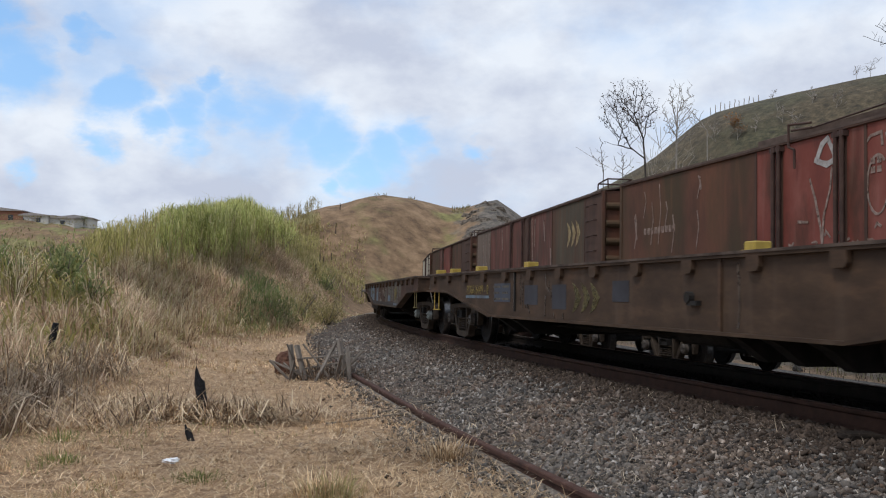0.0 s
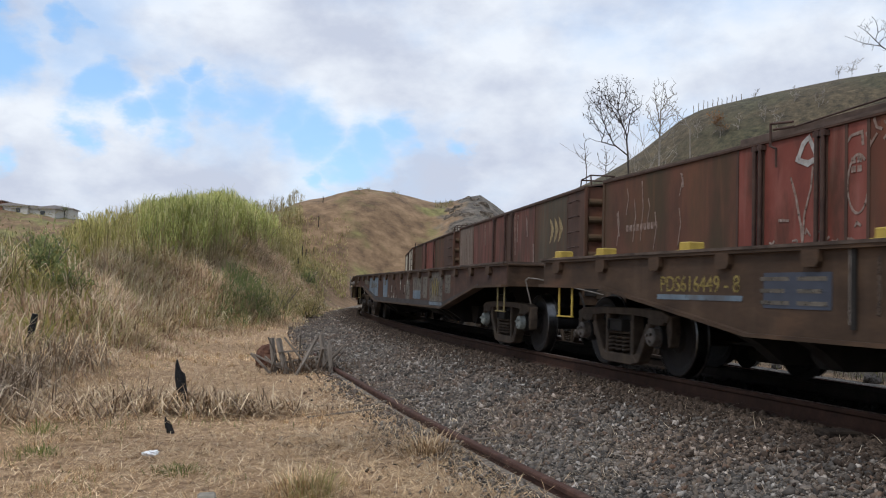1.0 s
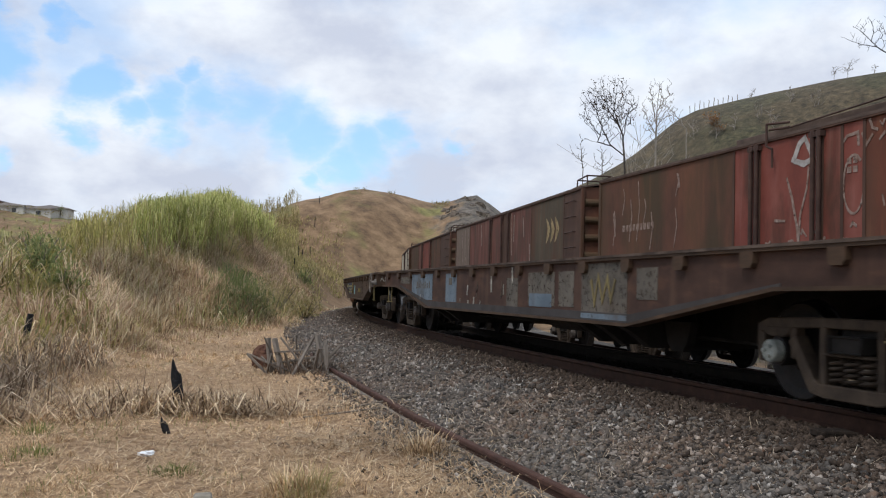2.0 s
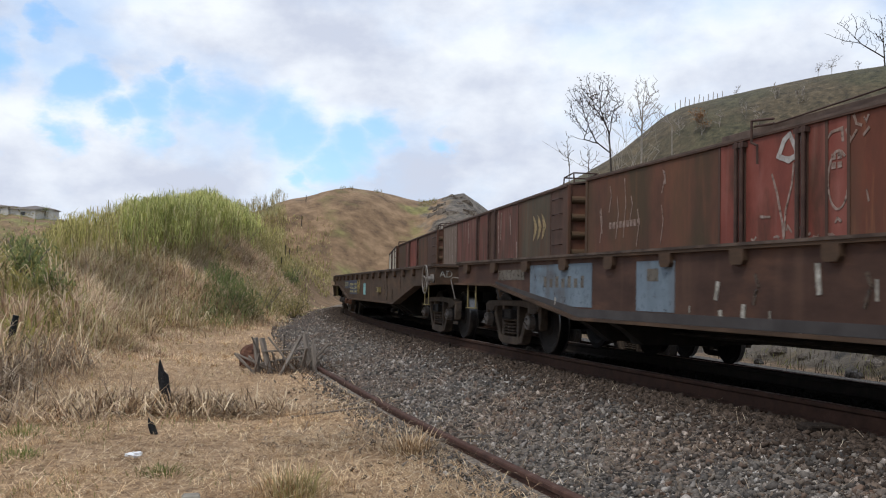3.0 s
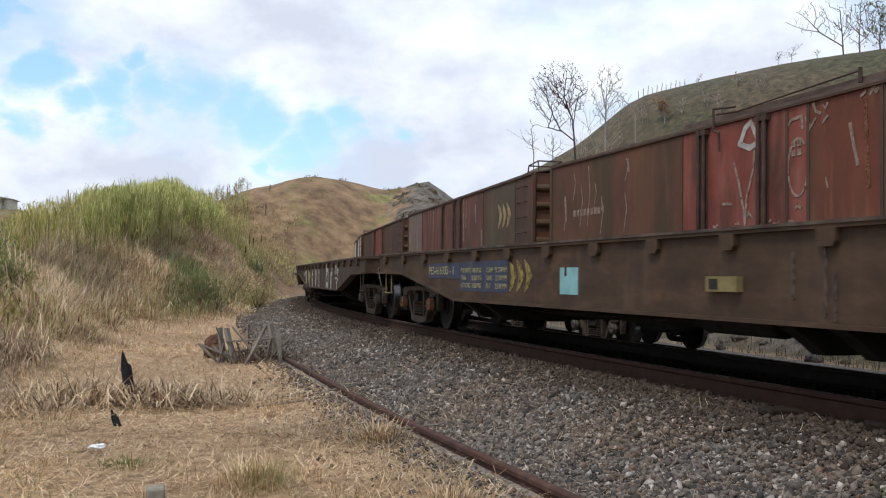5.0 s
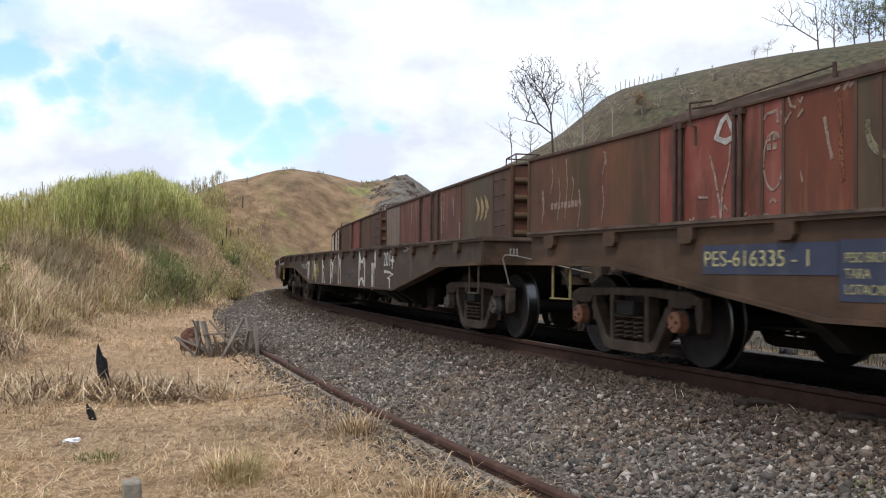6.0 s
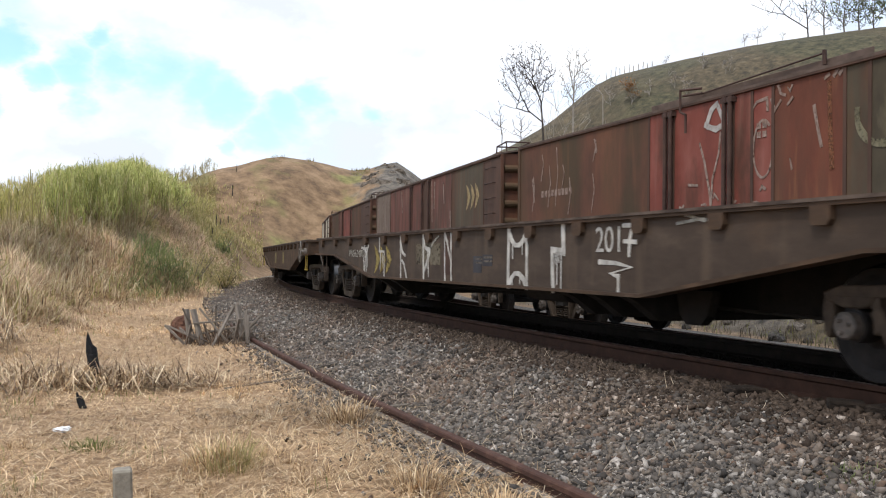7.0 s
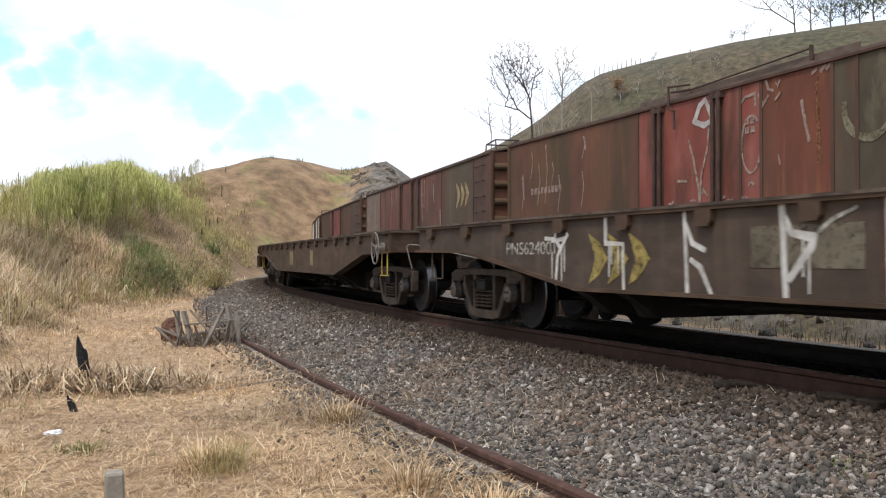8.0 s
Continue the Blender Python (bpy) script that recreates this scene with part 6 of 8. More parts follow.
# how high the thicket stands, as rise per metre of distance on each bearing
CREST_AT = [-0.53, -0.505, -0.491, -0.443, -0.404, -0.365, -0.345, -0.33, -0.315, -0.30, -0.28, -0.26, -0.24, -0.20]
CREST = [0.055, 0.070, 0.0785, 0.0895, 0.0950, 0.0985, 0.1035, 0.1035, 0.0950, 0.0890, 0.0800, 0.0700, 0.0600, 0.0480]


def cane_field(n, x0, x1, y0, y1, keep, low, high, name, label, mat=None, leaf=1.0, leaves=10, crest=False, from_level=0.4):
    b = scatter(n, x0, x1, y0, y1, keep)
    n = len(b)
    h = RNG.uniform(low, high, n)
    if crest:
        room = (np.interp(b[:, 0] / b[:, 1], CREST_AT, CREST) * b[:, 1] + EYE - b[:, 2] - 0.25) * np.where(RNG.random(n) < 0.04, RNG.uniform(1.0, 1.12, n), RNG.uniform(0.74, 1.0, n))
        h = np.clip(room, low, high)
    blades(b, h, np.full(n, 0.035), RNG.uniform(0, 6.28, n), RNG.uniform(0, 0.12, n), RNG.uniform(0, 0.15, n), M_CANESTALK, name + "_stalks", label, "cane")
    k = leaves
    foot = np.repeat(b, k, 0)
    hh = np.repeat(h, k)
    lvl = RNG.uniform(from_level, 1.0, n * k) ** 0.8
    foot[:, 2] += hh * lvl * 0.97
    foot[:, 0] += RNG.normal(0, 0.05, n * k)
    foot[:, 1] += RNG.normal(0, 0.05, n * k)
    blades(foot, RNG.uniform(0.40, 0.95, n * k) * leaf, RNG.uniform(0.020, 0.042, n * k) * leaf, RNG.uniform(0, 6.28, n * k), RNG.uniform(0.02, 0.42, n * k), RNG.uniform(0.4, 1.2, n * k), mat or M_CANE, name, label, "cane")


# bright green cane where the bank is highest, yellower and thinner to either side
cane_field(30000, -34, -9, 22, 74, lambda x, y: in_view(x, y) * step(-0.45, -0.40, x / y) * (1 - step(-0.31, -0.27, x / y)) * step(3.0, 5.0, toe_of(y) - x) * (toe_of(y) - x < 12) * (0.15 + 0.85 * (clumpy(x, y, 0.4) > 0.45)), 0.7, 3.4, "green_cane", "thicket of tall green cane grass on the bank", crest=True, leaves=13, from_level=0.3)
cane_field(22000, -42, -9, 20, 80, lambda x, y: in_view(x, y) * step(-0.53, -0.49, x / y) * (1 - step(-0.29, -0.24, x / y)) * (1 - 0.75 * step(-0.44, -0.39, x / y) * (1 - step(-0.32, -0.28, x / y))) * step(3.6, 6.0, toe_of(y) - x) * (toe_of(y) - x < 15) * (0.2 + 0.8 * clumpy(x, y, 0.5)), 0.5, 2.6, "olive_cane", "thicket of yellowish olive cane and scrub on the bank", mat=M_YELLOWCANE, crest=True, leaf=0.85, from_level=0.15)


def shrub(x, y, size, mat, label, name="shrub", n=900, bare=0.0):
    """A bush: branching stems and many small leaves round them."""
    z = float(ground_height(x, y))
    a, b2 = RNG.uniform(0, 6.28, n), np.arccos(RNG.uniform(-0.1, 1, n))
    r = size * RNG.uniform(0.35, 1.0, n) ** 0.5 * (0.75 + 0.3 * np.sin(a * 3 + x) + 0.15 * np.sin(a * 7 + y))
    r = r * (0.7 + 0.3 * np.sin(a * 11 + b2 * 9))
    p = np.stack([x + r * np.sin(b2) * np.cos(a), y + r * np.sin(b2) * np.sin(a), z + 0.15 + r * np.cos(b2) * 1.05], 1)
    ob = blades(p, RNG.uniform(0.08, 0.2, n) * (0.6 + size * 0.5), RNG.uniform(0.018, 0.045, n) * (0.6 + size * 0.5), RNG.uniform(0, 6.28, n), RNG.uniform(0.1, 1.0, n), RNG.uniform(0, 0.7, n), mat, "crown", "", "", kind="")
    thing = new(name)
    ob.parent = thing
    bm = bmesh.new()
    for i in range(7):
        t = i * 0.9
        rod(bm, (x, y, z - 0.1), (x + 0.6 * size * math.cos(t), y + 0.6 * size * math.sin(t), z + 0.7 * size), 0.02 * size + 0.006, 0.005, n=5)
    part("stem", bm, M_BARK, thing)
    return tagged(thing, label, "shrub")


for x, y, s, mt, lb in ((-11.3, 36.0, 1.5, M_SHRUB, "dark green bush hanging over the bank"), (-10.6, 34.5, 1.0, M_SHRUB, "dark green bush hanging over the bank"), (-12.0, 23.3, 0.9, M_SHRUB, "grey-green bush in the hollow behind the bank"), (-13.2, 24.5, 1.1, M_SHRUB, "grey-green bush in the hollow behind the bank"), (-15.5, 28.5, 1.2, M_SHRUB, "grey-green bush in the hollow behind the bank"), (-19.5, 33.0, 1.5, M_OLIVESCRUB, "olive bush in the hollow behind the bank"), (-13.0, 41.5, 1.3, M_SHRUB, "dark green bush below the cane"), (-12.2, 38.0, 1.3, M_SHRUB, "dark green bush below the cane"), (-10.5, 35.5, 1.2, M_SCRUB, "olive green shrub beside the cane"),
                        (-11.2, 40.5, 1.6, M_SCRUB, "olive green shrub on the slope"), (-10.6, 44.0, 1.4, M_SCRUB, "olive green shrub on the slope"), (-12.5, 46.0, 1.8, M_SCRUB, "olive green shrub on the slope"), (-13.5, 51.0, 1.3, M_SCRUB, "olive shrub on the slope behind the line"),
                        (-12.6, 53.0, 0.9, M_SCRUB, "olive shrub on the slope behind the line"), (-14.5, 44.0, 1.6, M_SCRUB, "olive green shrub on the slope"), (-15.4, 25.0, 1.0, M_SHRUB, "grey-green shrub among the dry grass"), (-13.4, 22.0, 0.8, M_SHRUB, "grey-green shrub among the dry grass"),
                        (-22.0, 42.0, 2.0, M_SCRUB, "olive bush on the slope below the houses"), (-25.0, 46.0, 2.3, M_SCRUB, "olive bush on the slope below the houses"), (-20.0, 37.0, 1.6, M_SCRUB, "olive bush on the slope below the houses"), (-28.0, 52.0, 2.4, M_SCRUB, "olive bush on the slope below the houses"),
                        (-24.0, 60.0, 2.4, M_SCRUB, "olive bush on the slope"), (-17.0, 57.0, 2.0, M_SCRUB, "olive bush on the slope"), (-20.0, 66.0, 2.2, M_SHRUB, "green bush low on the hill"), (-15.5, 63.0, 1.8, M_SHRUB, "green bush low on the hill")):
    shrub(x, y, s, mt, lb)

# brush on the slope beside the line
b = scatter(26000, -24, -8, 30, 74, lambda x, y: in_view(x, y) * step(1.8, 3.4, toe_of(y) - x) * (toe_of(y) - x < 8) * (0.2 + 0.8 * clumpy(x, y, 0.3)))
n = len(b)
blades(b, RNG.uniform(0.4, 1.3, n), RNG.uniform(0.03, 0.07, n), RNG.uniform(0, 6.28, n), RNG.uniform(0.02, 0.5, n), RNG.uniform(0.1, 0.9, n), M_SCRUB, "slope_brush", "olive green brush on the slope beside the line", "brush")
# plumes of cane against the sky left of the hill
cane_field(1500, -36, -22, 88, 108, lambda x, y: (x / y > -0.335) * (x / y < -0.250) * (0.10 + 0.9 * (clumpy(x, y, 0.55) > 0.62)), 0.5, 1.5, "far_cane", "clumps of cane on the rise beside the hill", leaf=1.0, mat=M_SCRUB)
b = scatter(26000, -32, -12, 50, 98, lambda x, y: (x / y > -0.345) * (x / y < -0.20) * (off(x, y) > 4.0) * (0.15 + 0.85 * clumpy(x, y, 0.22)))
n = len(b)
blades(b, RNG.uniform(0.2, 0.7, n), RNG.uniform(0.04, 0.09, n), RNG.uniform(0, 6.28, n), RNG.uniform(0.02, 0.6, n), RNG.uniform(0.1, 0.9, n), M_SCRUB, "hill_foot_brush", "olive brown brush at the foot of the hill", "brush")

# scrub along the crests
for x0, x1, y0, y1, k in ((-0.192, -0.178, 106, 110, 9), (-0.155, -0.145, 108, 112, 8), (-0.108, -0.088, 110, 116, 36)):
    b = scatter(k * 8, x0 * y1, x1 * y0, y0, y1, lambda x, y: (x / y > x0) * (x / y < x1))
    n = len(b)
    blades(b, RNG.uniform(0.2, 0.55, n), RNG.uniform(0.03, 0.06, n), RNG.uniform(0, 6.28, n), RNG.uniform(0.05, 0.8, n), RNG.uniform(0.1, 0.8, n), M_OLIVESCRUB, "crest_scrub", "dark scrub along the hill's crest", "brush")


def rock_mesh(seed, jag=0.5):
    rng = random.Random(seed)
    bm = bmesh.new()
    bmesh.ops.create_icosphere(bm, subdivisions=2, radius=1.0)
    o = Vector((rng.uniform(0, 50), rng.uniform(0, 50), 0))
    for v in bm.verts:
        k = 1 + jag * noise.noise(v.co * 1.4 + o) + 0.45 * jag * noise.noise(v.co * 4.1 + o)
        v.co = Vector((round(v.co.x * k * 3) / 3 * 0.45 + v.co.x * k * 0.55, v.co.y * k, round(v.co.z * k * 3) / 3 * 0.5 + v.co.z * k * 0.5))
    return bm_mesh("rock", bm, M_ROCK)


M_ROCK = surface("grey_weathered_rock", [(0.36, (0.036, 0.030, 0.025)), (0.5, (0.115, 0.092, 0.070)), (0.66, (0.21, 0.175, 0.14))], scale=1.6, detail=10, stretch=(1.6, 1.6, 0.8), rough=0.95, bump=0.9, bump_scale=3.0, bump_dist=0.2)
M_PALEROCK = surface("pale_trackside_rock", [(0.36, (0.05, 0.043, 0.036)), (0.5, (0.12, 0.103, 0.088)), (0.66, (0.24, 0.21, 0.18))], scale=5.0, detail=8, rough=0.95, bump=0.6, bump_scale=18.0, bump_dist=0.03)
rocks = [rock_mesh(k) for k in range(6)]
pick = random.Random(21)
for i in range(46):
    bearing, depth = pick.uniform(-0.092, -0.034), pick.uniform(90, 113)
    x = bearing * depth
    size = pick.uniform(0.5, 1.15)
    rk = new("rock", rocks[i % 6])
    rk.matrix_basis = Matrix.LocRotScale((x, depth, float(ground_height(x, depth)) - 0.62 * size), Euler((pick.uniform(-0.3, 0.3), pick.uniform(-0.3, 0.3), pick.uniform(0, 6.28))), (size, size * 0.8, size * pick.uniform(0.6, 1.0)))
    tagged(rk, "jutting grey rock on the crag above the cutting", "rock", "rocks of the crag")
small = [rock_mesh(k + 40, 0.35) for k in range(4)]
for me in small:
    me.materials[0] = M_PALEROCK
for i in range(44):
    st, out = pick.uniform(-26, -4), pick.uniform(8.4, 10.8)
    x, y = bend(st, RAIL - out)
    size = pick.uniform(0.07, 0.26)
    rk = new("rock", small[i % 4])
    rk.matrix_basis = Matrix.LocRotScale((x, y, float(ground_height(x, y)) + 0.2 * size), Euler((0, 0, pick.uniform(0, 6.28))), (size, size * 0.8, size * 0.7))
    tagged(rk, "pale grey rock among the weeds beyond the tracks", "rock", "rocks beyond the tracks")

# drooping dark brush hanging down the bank below the cane
c = RNG.normal(0, 1, (800, 2)) * (0.5, 1.5) + (-10.5, 34.0)
b = np.concatenate([c, (ground_height(c[:, 0], c[:, 1]) + RNG.uniform(0.0, 1.3, len(c)) * np.exp(-((c[:, 1] - 34.0) / 2.2) ** 2))[:, None]], 1)
n = len(b)
blades(b, RNG.uniform(0.35, 0.9, n), RNG.uniform(0.015, 0.035, n), RNG.normal(-0.6, 1.1, n), RNG.uniform(0.1, 0.7, n), RNG.uniform(0.4, 1.1, n), M_SHRUB, "drooping_brush", "dark green drooping brush hanging down the bank", "brush")
# high dry plumes in front of the cane
b = scatter(110000, -22, -6, 13, 46, lambda x, y: in_view(x, y) * step(-0.50, -0.45, x / y) * step(0.8, 2.0, toe_of(y) - x) * (toe_of(y) - x < 6.0) * (0.2 + 0.8 * clumpy(x, y, 0.35)) * np.clip(18 / y, 0.3, 1))
n = len(b)
blades(b, RNG.uniform(0.6, 1.45, n) * (0.6 + 0.4 * clumpy(b[:, 0], b[:, 1], 0.35)), RNG.uniform(0.012, 0.024, n) * (0.5 + b[:, 1] * 0.03), RNG.normal(-0.5, 1.4, n), RNG.uniform(0.0, 0.45, n), RNG.uniform(0.1, 1.0, n), M_DRYTALL, "dry_plumes", "high bleached grass plumes in front of the cane", "dry grass")
# olive scrub over the low ground beside the cane
b = scatter(170000, -50, -7, 14, 78, lambda x, y: step(-0.43, -0.50, x / y) * (x / y > -0.72) * step(0.6, 2.0, toe_of(y) - x) * (0.12 + 0.88 * clumpy(x, y, 0.25)) * np.clip(26 / y, 0.45, 1))
n = len(b)
blades(b, RNG.uniform(0.3, 1.1, n), RNG.uniform(0.02, 0.05, n), RNG.uniform(0, 6.28, n), RNG.uniform(0.02, 0.6, n), RNG.uniform(0.1, 0.9, n), M_YELLOWSCRUB, "olive_scrub", "olive and brown scrub on the low ground", "brush")
# bushes over the slope that climbs to the houses
b = scatter(34000, -150, -34, 70, 186, lambda x, y: step(-0.44, -0.48, x / y) * (x / y > -0.72) * (0.06 + 0.94 * (clumpy(x, y, 0.10) > 0.5)))
n = len(b)
blades(b, RNG.uniform(0.5, 1.7, n) * (1 - 0.8 * step(150, 180, b[:, 1])), RNG.uniform(0.10, 0.22, n), RNG.uniform(0, 6.28, n), RNG.uniform(0.02, 0.6, n), RNG.uniform(0.1, 0.9, n), M_OLIVESCRUB, "hillside_bushes", "olive bushes scattered over the slope below the houses", "brush")
# weeds beyond the second track
b = scatter(120000, -6, 18, 4, 40, lambda x, y: in_view(x, y) * np.clip(14 / np.hypot(x, y), 0, 1) * (off(x, y) < -8.2) * (off(x, y) > -12.5) * (0.15 + 0.6 * (clumpy(x, y, 0.6) > 0.5)))
n = len(b)
blades(b, RNG.uniform(0.1, 0.45, n), RNG.uniform(0.008, 0.018, n), RNG.uniform(0, 6.28, n), RNG.uniform(0.0, 0.5, n), RNG.uniform(0.1, 0.8, n), M_WEEDS, "trackside_weeds", "dry and green weeds beyond the second track", "dry grass")


def limb(out, p, d, length, r, depth, rng, spread, up, bole=1, rise=0.35, side=0.75):
    """Grows one limb as short tapering pieces and forks at its end; collects (a, b, ra, rb)."""
    steps = 4
    for i in range(steps):
        d = (d + Vector((rng.gauss(0, 0.12), rng.gauss(0, 0.12), rng.gauss(0, 0.08) + up * 0.06))).normalized()
        q = p + d * (length / steps)
        rb = r * (1 - 0.10 * (i + 1))
        out.append((p, q, r * (1 - 0.10 * i), rb))
        p = q
        if depth > 1 and i >= bole and rng.random() < side:
            s = Vector((rng.gauss(0, 1), rng.gauss(0, 1), rng.gauss(rise, 0.5))).normalized()
            limb(out, p, (d * (1 - spread) + s * spread).normalized(), min(length, 0.5) * rng.uniform(0.45, 0.7), rb * 0.55, depth - 1, rng, spread, up, rise=rise, side=side)
    if depth > 0:
        for _ in range(2):
            s = Vector((rng.gauss(0, 1), rng.gauss(0, 1), rng.gauss(rise, 0.5))).normalized()
            limb(out, p, (d * (1 - spread) + s * spread).normalized(), min(length, 0.5) * rng.uniform(0.55, 0.8), rb * 0.7, depth - 1, rng, spread, up, rise=rise, side=side)


def tree(x, y, height, label, seed, lean=(0, 0), bark=None, leaves=0, leaf_mt=None, depth=4, spread=0.45, trunk=0.10, name="tree", z=None, bole=2, rise=0.35, low=0.35, leaf=1.0, thin=0.009, stem=0.5, side=0.75):
    rng = random.Random(seed)
    z = float(ground_height(x, y)) - 0.15 if z is None else z
    segs = []
    limb(segs, Vector((0, 0, 0)), Vector((lean[0], lean[1], 1)).normalized(), stem, trunk / height, depth, rng, spread, 1.0, bole, rise, side)
    top = max(s[1].z for s in segs)
    k = height / top
    thing = new(name)
    thing.matrix_basis = pose(x, y, z)
    verts, faces = [], []
    for a, b_, ra, rb in segs:
        d = (b_ - a).normalized()
        e = d.orthogonal().normalized()
        g = d.cross(e)
        i0 = len(verts)
        m = 5 if ra * height > 0.03 else 3
        for p, r in ((a * k, max(ra * height, thin)), (b_ * k, max(rb * height, thin * 0.8))):
            for j in range(m):
                t = 2 * math.pi * j / m
                verts.append(p + (e * math.cos(t) + g * math.sin(t)) * r)
        for j in range(m):
            faces.append((i0 + j, i0 + (j + 1) % m, i0 + m + (j + 1) % m, i0 + m + j))
    ob = new("trunk", mesh_of("trunk", [tuple(v) for v in verts], faces, bark or M_BARK, True))
    ob.parent = thing
    if leaves:
        ends = [s[1] * k for s in segs if s[3] * height < 0.035 and s[1].z > top * low]
        pick = [rng.choice(ends) for _ in range(leaves)]
        p = np.array([tuple(v) for v in pick]) + RNG.normal(0, 0.10, (leaves, 3))
        cr = blades(p, RNG.uniform(0.09, 0.19, leaves) * leaf, RNG.uniform(0.05, 0.10, leaves) * leaf, RNG.uniform(0, 6.28, leaves), RNG.uniform(0.2, 1.3, leaves), RNG.uniform(0, 0.5, leaves), leaf_mt or M_RUSTLEAF, "crown", "", "", kind="")
        cr.parent = thing
    return tagged(thing, label, "tree")


def crown_tree(trunk_line, middle, radii, tips, label, seed, bark=None, leaves=0, leaf_mt=None, leaf=1.0, thin=0.011, name="tree", leafy_from=0.4, limbs=()):
    """A tree grown twig by twig: each tip inside the crown joins the nearest wood below it; wood thickens with the twigs it bears."""
    rng = np.random.default_rng(seed)
    base = Vector(trunk_line[0])
    pts, parent = [], []
    for a, b in zip(trunk_line, trunk_line[1:]):
        for k in range(5):
            q = np.array(a) + (np.array(b) - np.array(a)) * k / 5 + rng.normal(0, 0.012, 3)
            parent.append(len(pts) - 1)
            pts.append(q)
    for line in limbs:
        near = np.linalg.norm(np.array(pts) - np.array(line[0]), axis=1)
        at = int(np.argmin(near))
        line = [tuple(pts[at])] + list(line[1:])
        for a, b in zip(line, line[1:]):
            for k in range(1, 6):
                parent.append(at)
                at = len(pts)
                pts.append(np.array(a) + (np.array(b) - np.array(a)) * k / 5 + rng.normal(0, 0.015, 3))
    stems = len(pts)
    d = rng.normal(size=(tips, 3))
    d /= np.linalg.norm(d, axis=1)[:, None]
    goal = np.array(middle) + d * np.array(radii) * rng.uniform(0.03, 1.0, tips)[:, None] ** 0.42
    wood = np.array(pts)
    goal = goal[np.argsort([np.linalg.norm(wood - g, axis=1).min() for g in goal])]
    ends = []
    for g in goal:
        p = np.array(pts)
        gap = np.linalg.norm(p - g, axis=1) + 1.1 * np.maximum(0.8 * np.hypot(p[:, 0] - g[0], p[:, 1] - g[1]) - (g[2] - p[:, 2]), 0)
        at = int(np.argmin(gap))
        a, reach = p[at], g - p[at]
        bend_by = rng.normal(0, 0.04, 3) * np.linalg.norm(reach) + np.array([0, 0, -0.06 * np.linalg.norm(reach[:2])])
        for k in (1, 2, 3, 4):
            f = k / 4
            parent.append(at)
            at = len(pts)
            pts.append(a + reach * f + bend_by * 4 * f * (1 - f) + rng.normal(0, 0.012, 3))
        ends.append(at)
    bears = np.zeros(len(pts))
    bears[ends] = 1
    for i in range(len(pts) - 1, 0, -1):
        if parent[i] >= 0:
            bears[parent[i]] += bears[i]
    radius = thin * np.maximum(bears, 1) ** 0.34
    radius[:stems] = np.maximum(radius[:stems], thin * 1.6)
    verts, faces, m = [], [], 4
    for i in range(1, len(pts)):
        a, b = Vector(pts[parent[i]]) - base, Vector(pts[i]) - base
        e = (b - a).orthogonal().normalized()
        g = (b - a).normalized().cross(e)
        i0 = len(verts)
        for p, r in ((a, min(radius[parent[i]], radius[i] * 1.25)), (b, radius[i])):
            verts += [p + (e * math.cos(1.571 * j) + g * math.sin(1.571 * j)) * r for j in range(m)]
        faces += [(i0 + j, i0 + (j + 1) % m, i0 + m + (j + 1) % m, i0 + m + j) for j in range(m)]
    thing = new(name)
    thing.matrix_basis = pose(*base)
    ob = new("trunk", mesh_of("trunk", [tuple(v) for v in verts], faces, bark or M_BARK, True))
    ob.parent = thing
    if leaves:
        tip = np.array([pts[i] for i in ends]) - np.array(base)
        order = tip[:, 2].argsort()
        tip = tip[order[int(len(tip) * leafy_from):]]
        tip = tip[rng.random(len(tip)) < 0.75]
        q = tip[rng.integers(0, len(tip), leaves)] + rng.normal(0, 0.075, (leaves, 3))
        cr = blades(q, rng.uniform(0.09, 0.19, leaves) * leaf, rng.uniform(0.05, 0.10, leaves) * leaf, rng.uniform(0, 6.28, leaves), rng.uniform(0.2, 1.3, leaves), rng.uniform(0, 0.5, leaves), leaf_mt or M_RUSTLEAF, "crown", "", "", kind="")
        cr.parent = thing
    return tagged(thing, label, "tree")


# ---- trees, posts and small things ----
def ridge_point(bearing, near=40.0, far=125.0):
    """Where the ground stands highest against the sky on a bearing (x per metre of y)."""
    y = np.linspace(near, far, 600)
    z = ground_height(bearing * y, y)
    i = int(np.argmax((z - EYE) / y))
    return bearing * float(y[i]), float(y[i]), float(z[i])


def tree_to(x, y, top, **kw):
    z = float(ground_height(x, y))
    return tree(x, y, top - z, **kw)


def foot(x, y):
    return x, y, float(ground_height(x, y)) - 0.1


crown_tree([foot(4.4, 46.0), (4.36, 46.0, 5.4), (4.31, 46.0, 7.4), (4.22, 46.0, 8.58), (3.77, 46.0, 9.77), (3.86, 46.05, 10.6), (3.94, 46.0, 11.25)], (3.5, 46.0, 9.95), (1.5, 1.2, 1.6), 400,
           "slender leafless tree with a few brown leaves", 5, bark=M_DARKBARK, leaves=560, leaf_mt=M_RUSTLEAF, leaf=0.7, thin=0.008, leafy_from=0.1,
           limbs=[[(4.3, 46.0, 7.55), (3.58, 46.1, 8.22), (3.22, 46.2, 8.99), (2.95, 46.2, 9.8)], [(3.7, 46.1, 8.15), (3.0, 46.0, 8.25), (2.35, 45.9, 8.45)], [(3.78, 46.0, 9.75), (3.08, 45.8, 10.5), (2.54, 45.7, 10.9)],
                  [(4.25, 46.0, 8.5), (4.45, 45.8, 9.87), (4.80, 45.7, 10.2)], [(4.0, 46.0, 9.1), (3.5, 46.5, 10.0), (3.3, 46.7, 11.0)]])
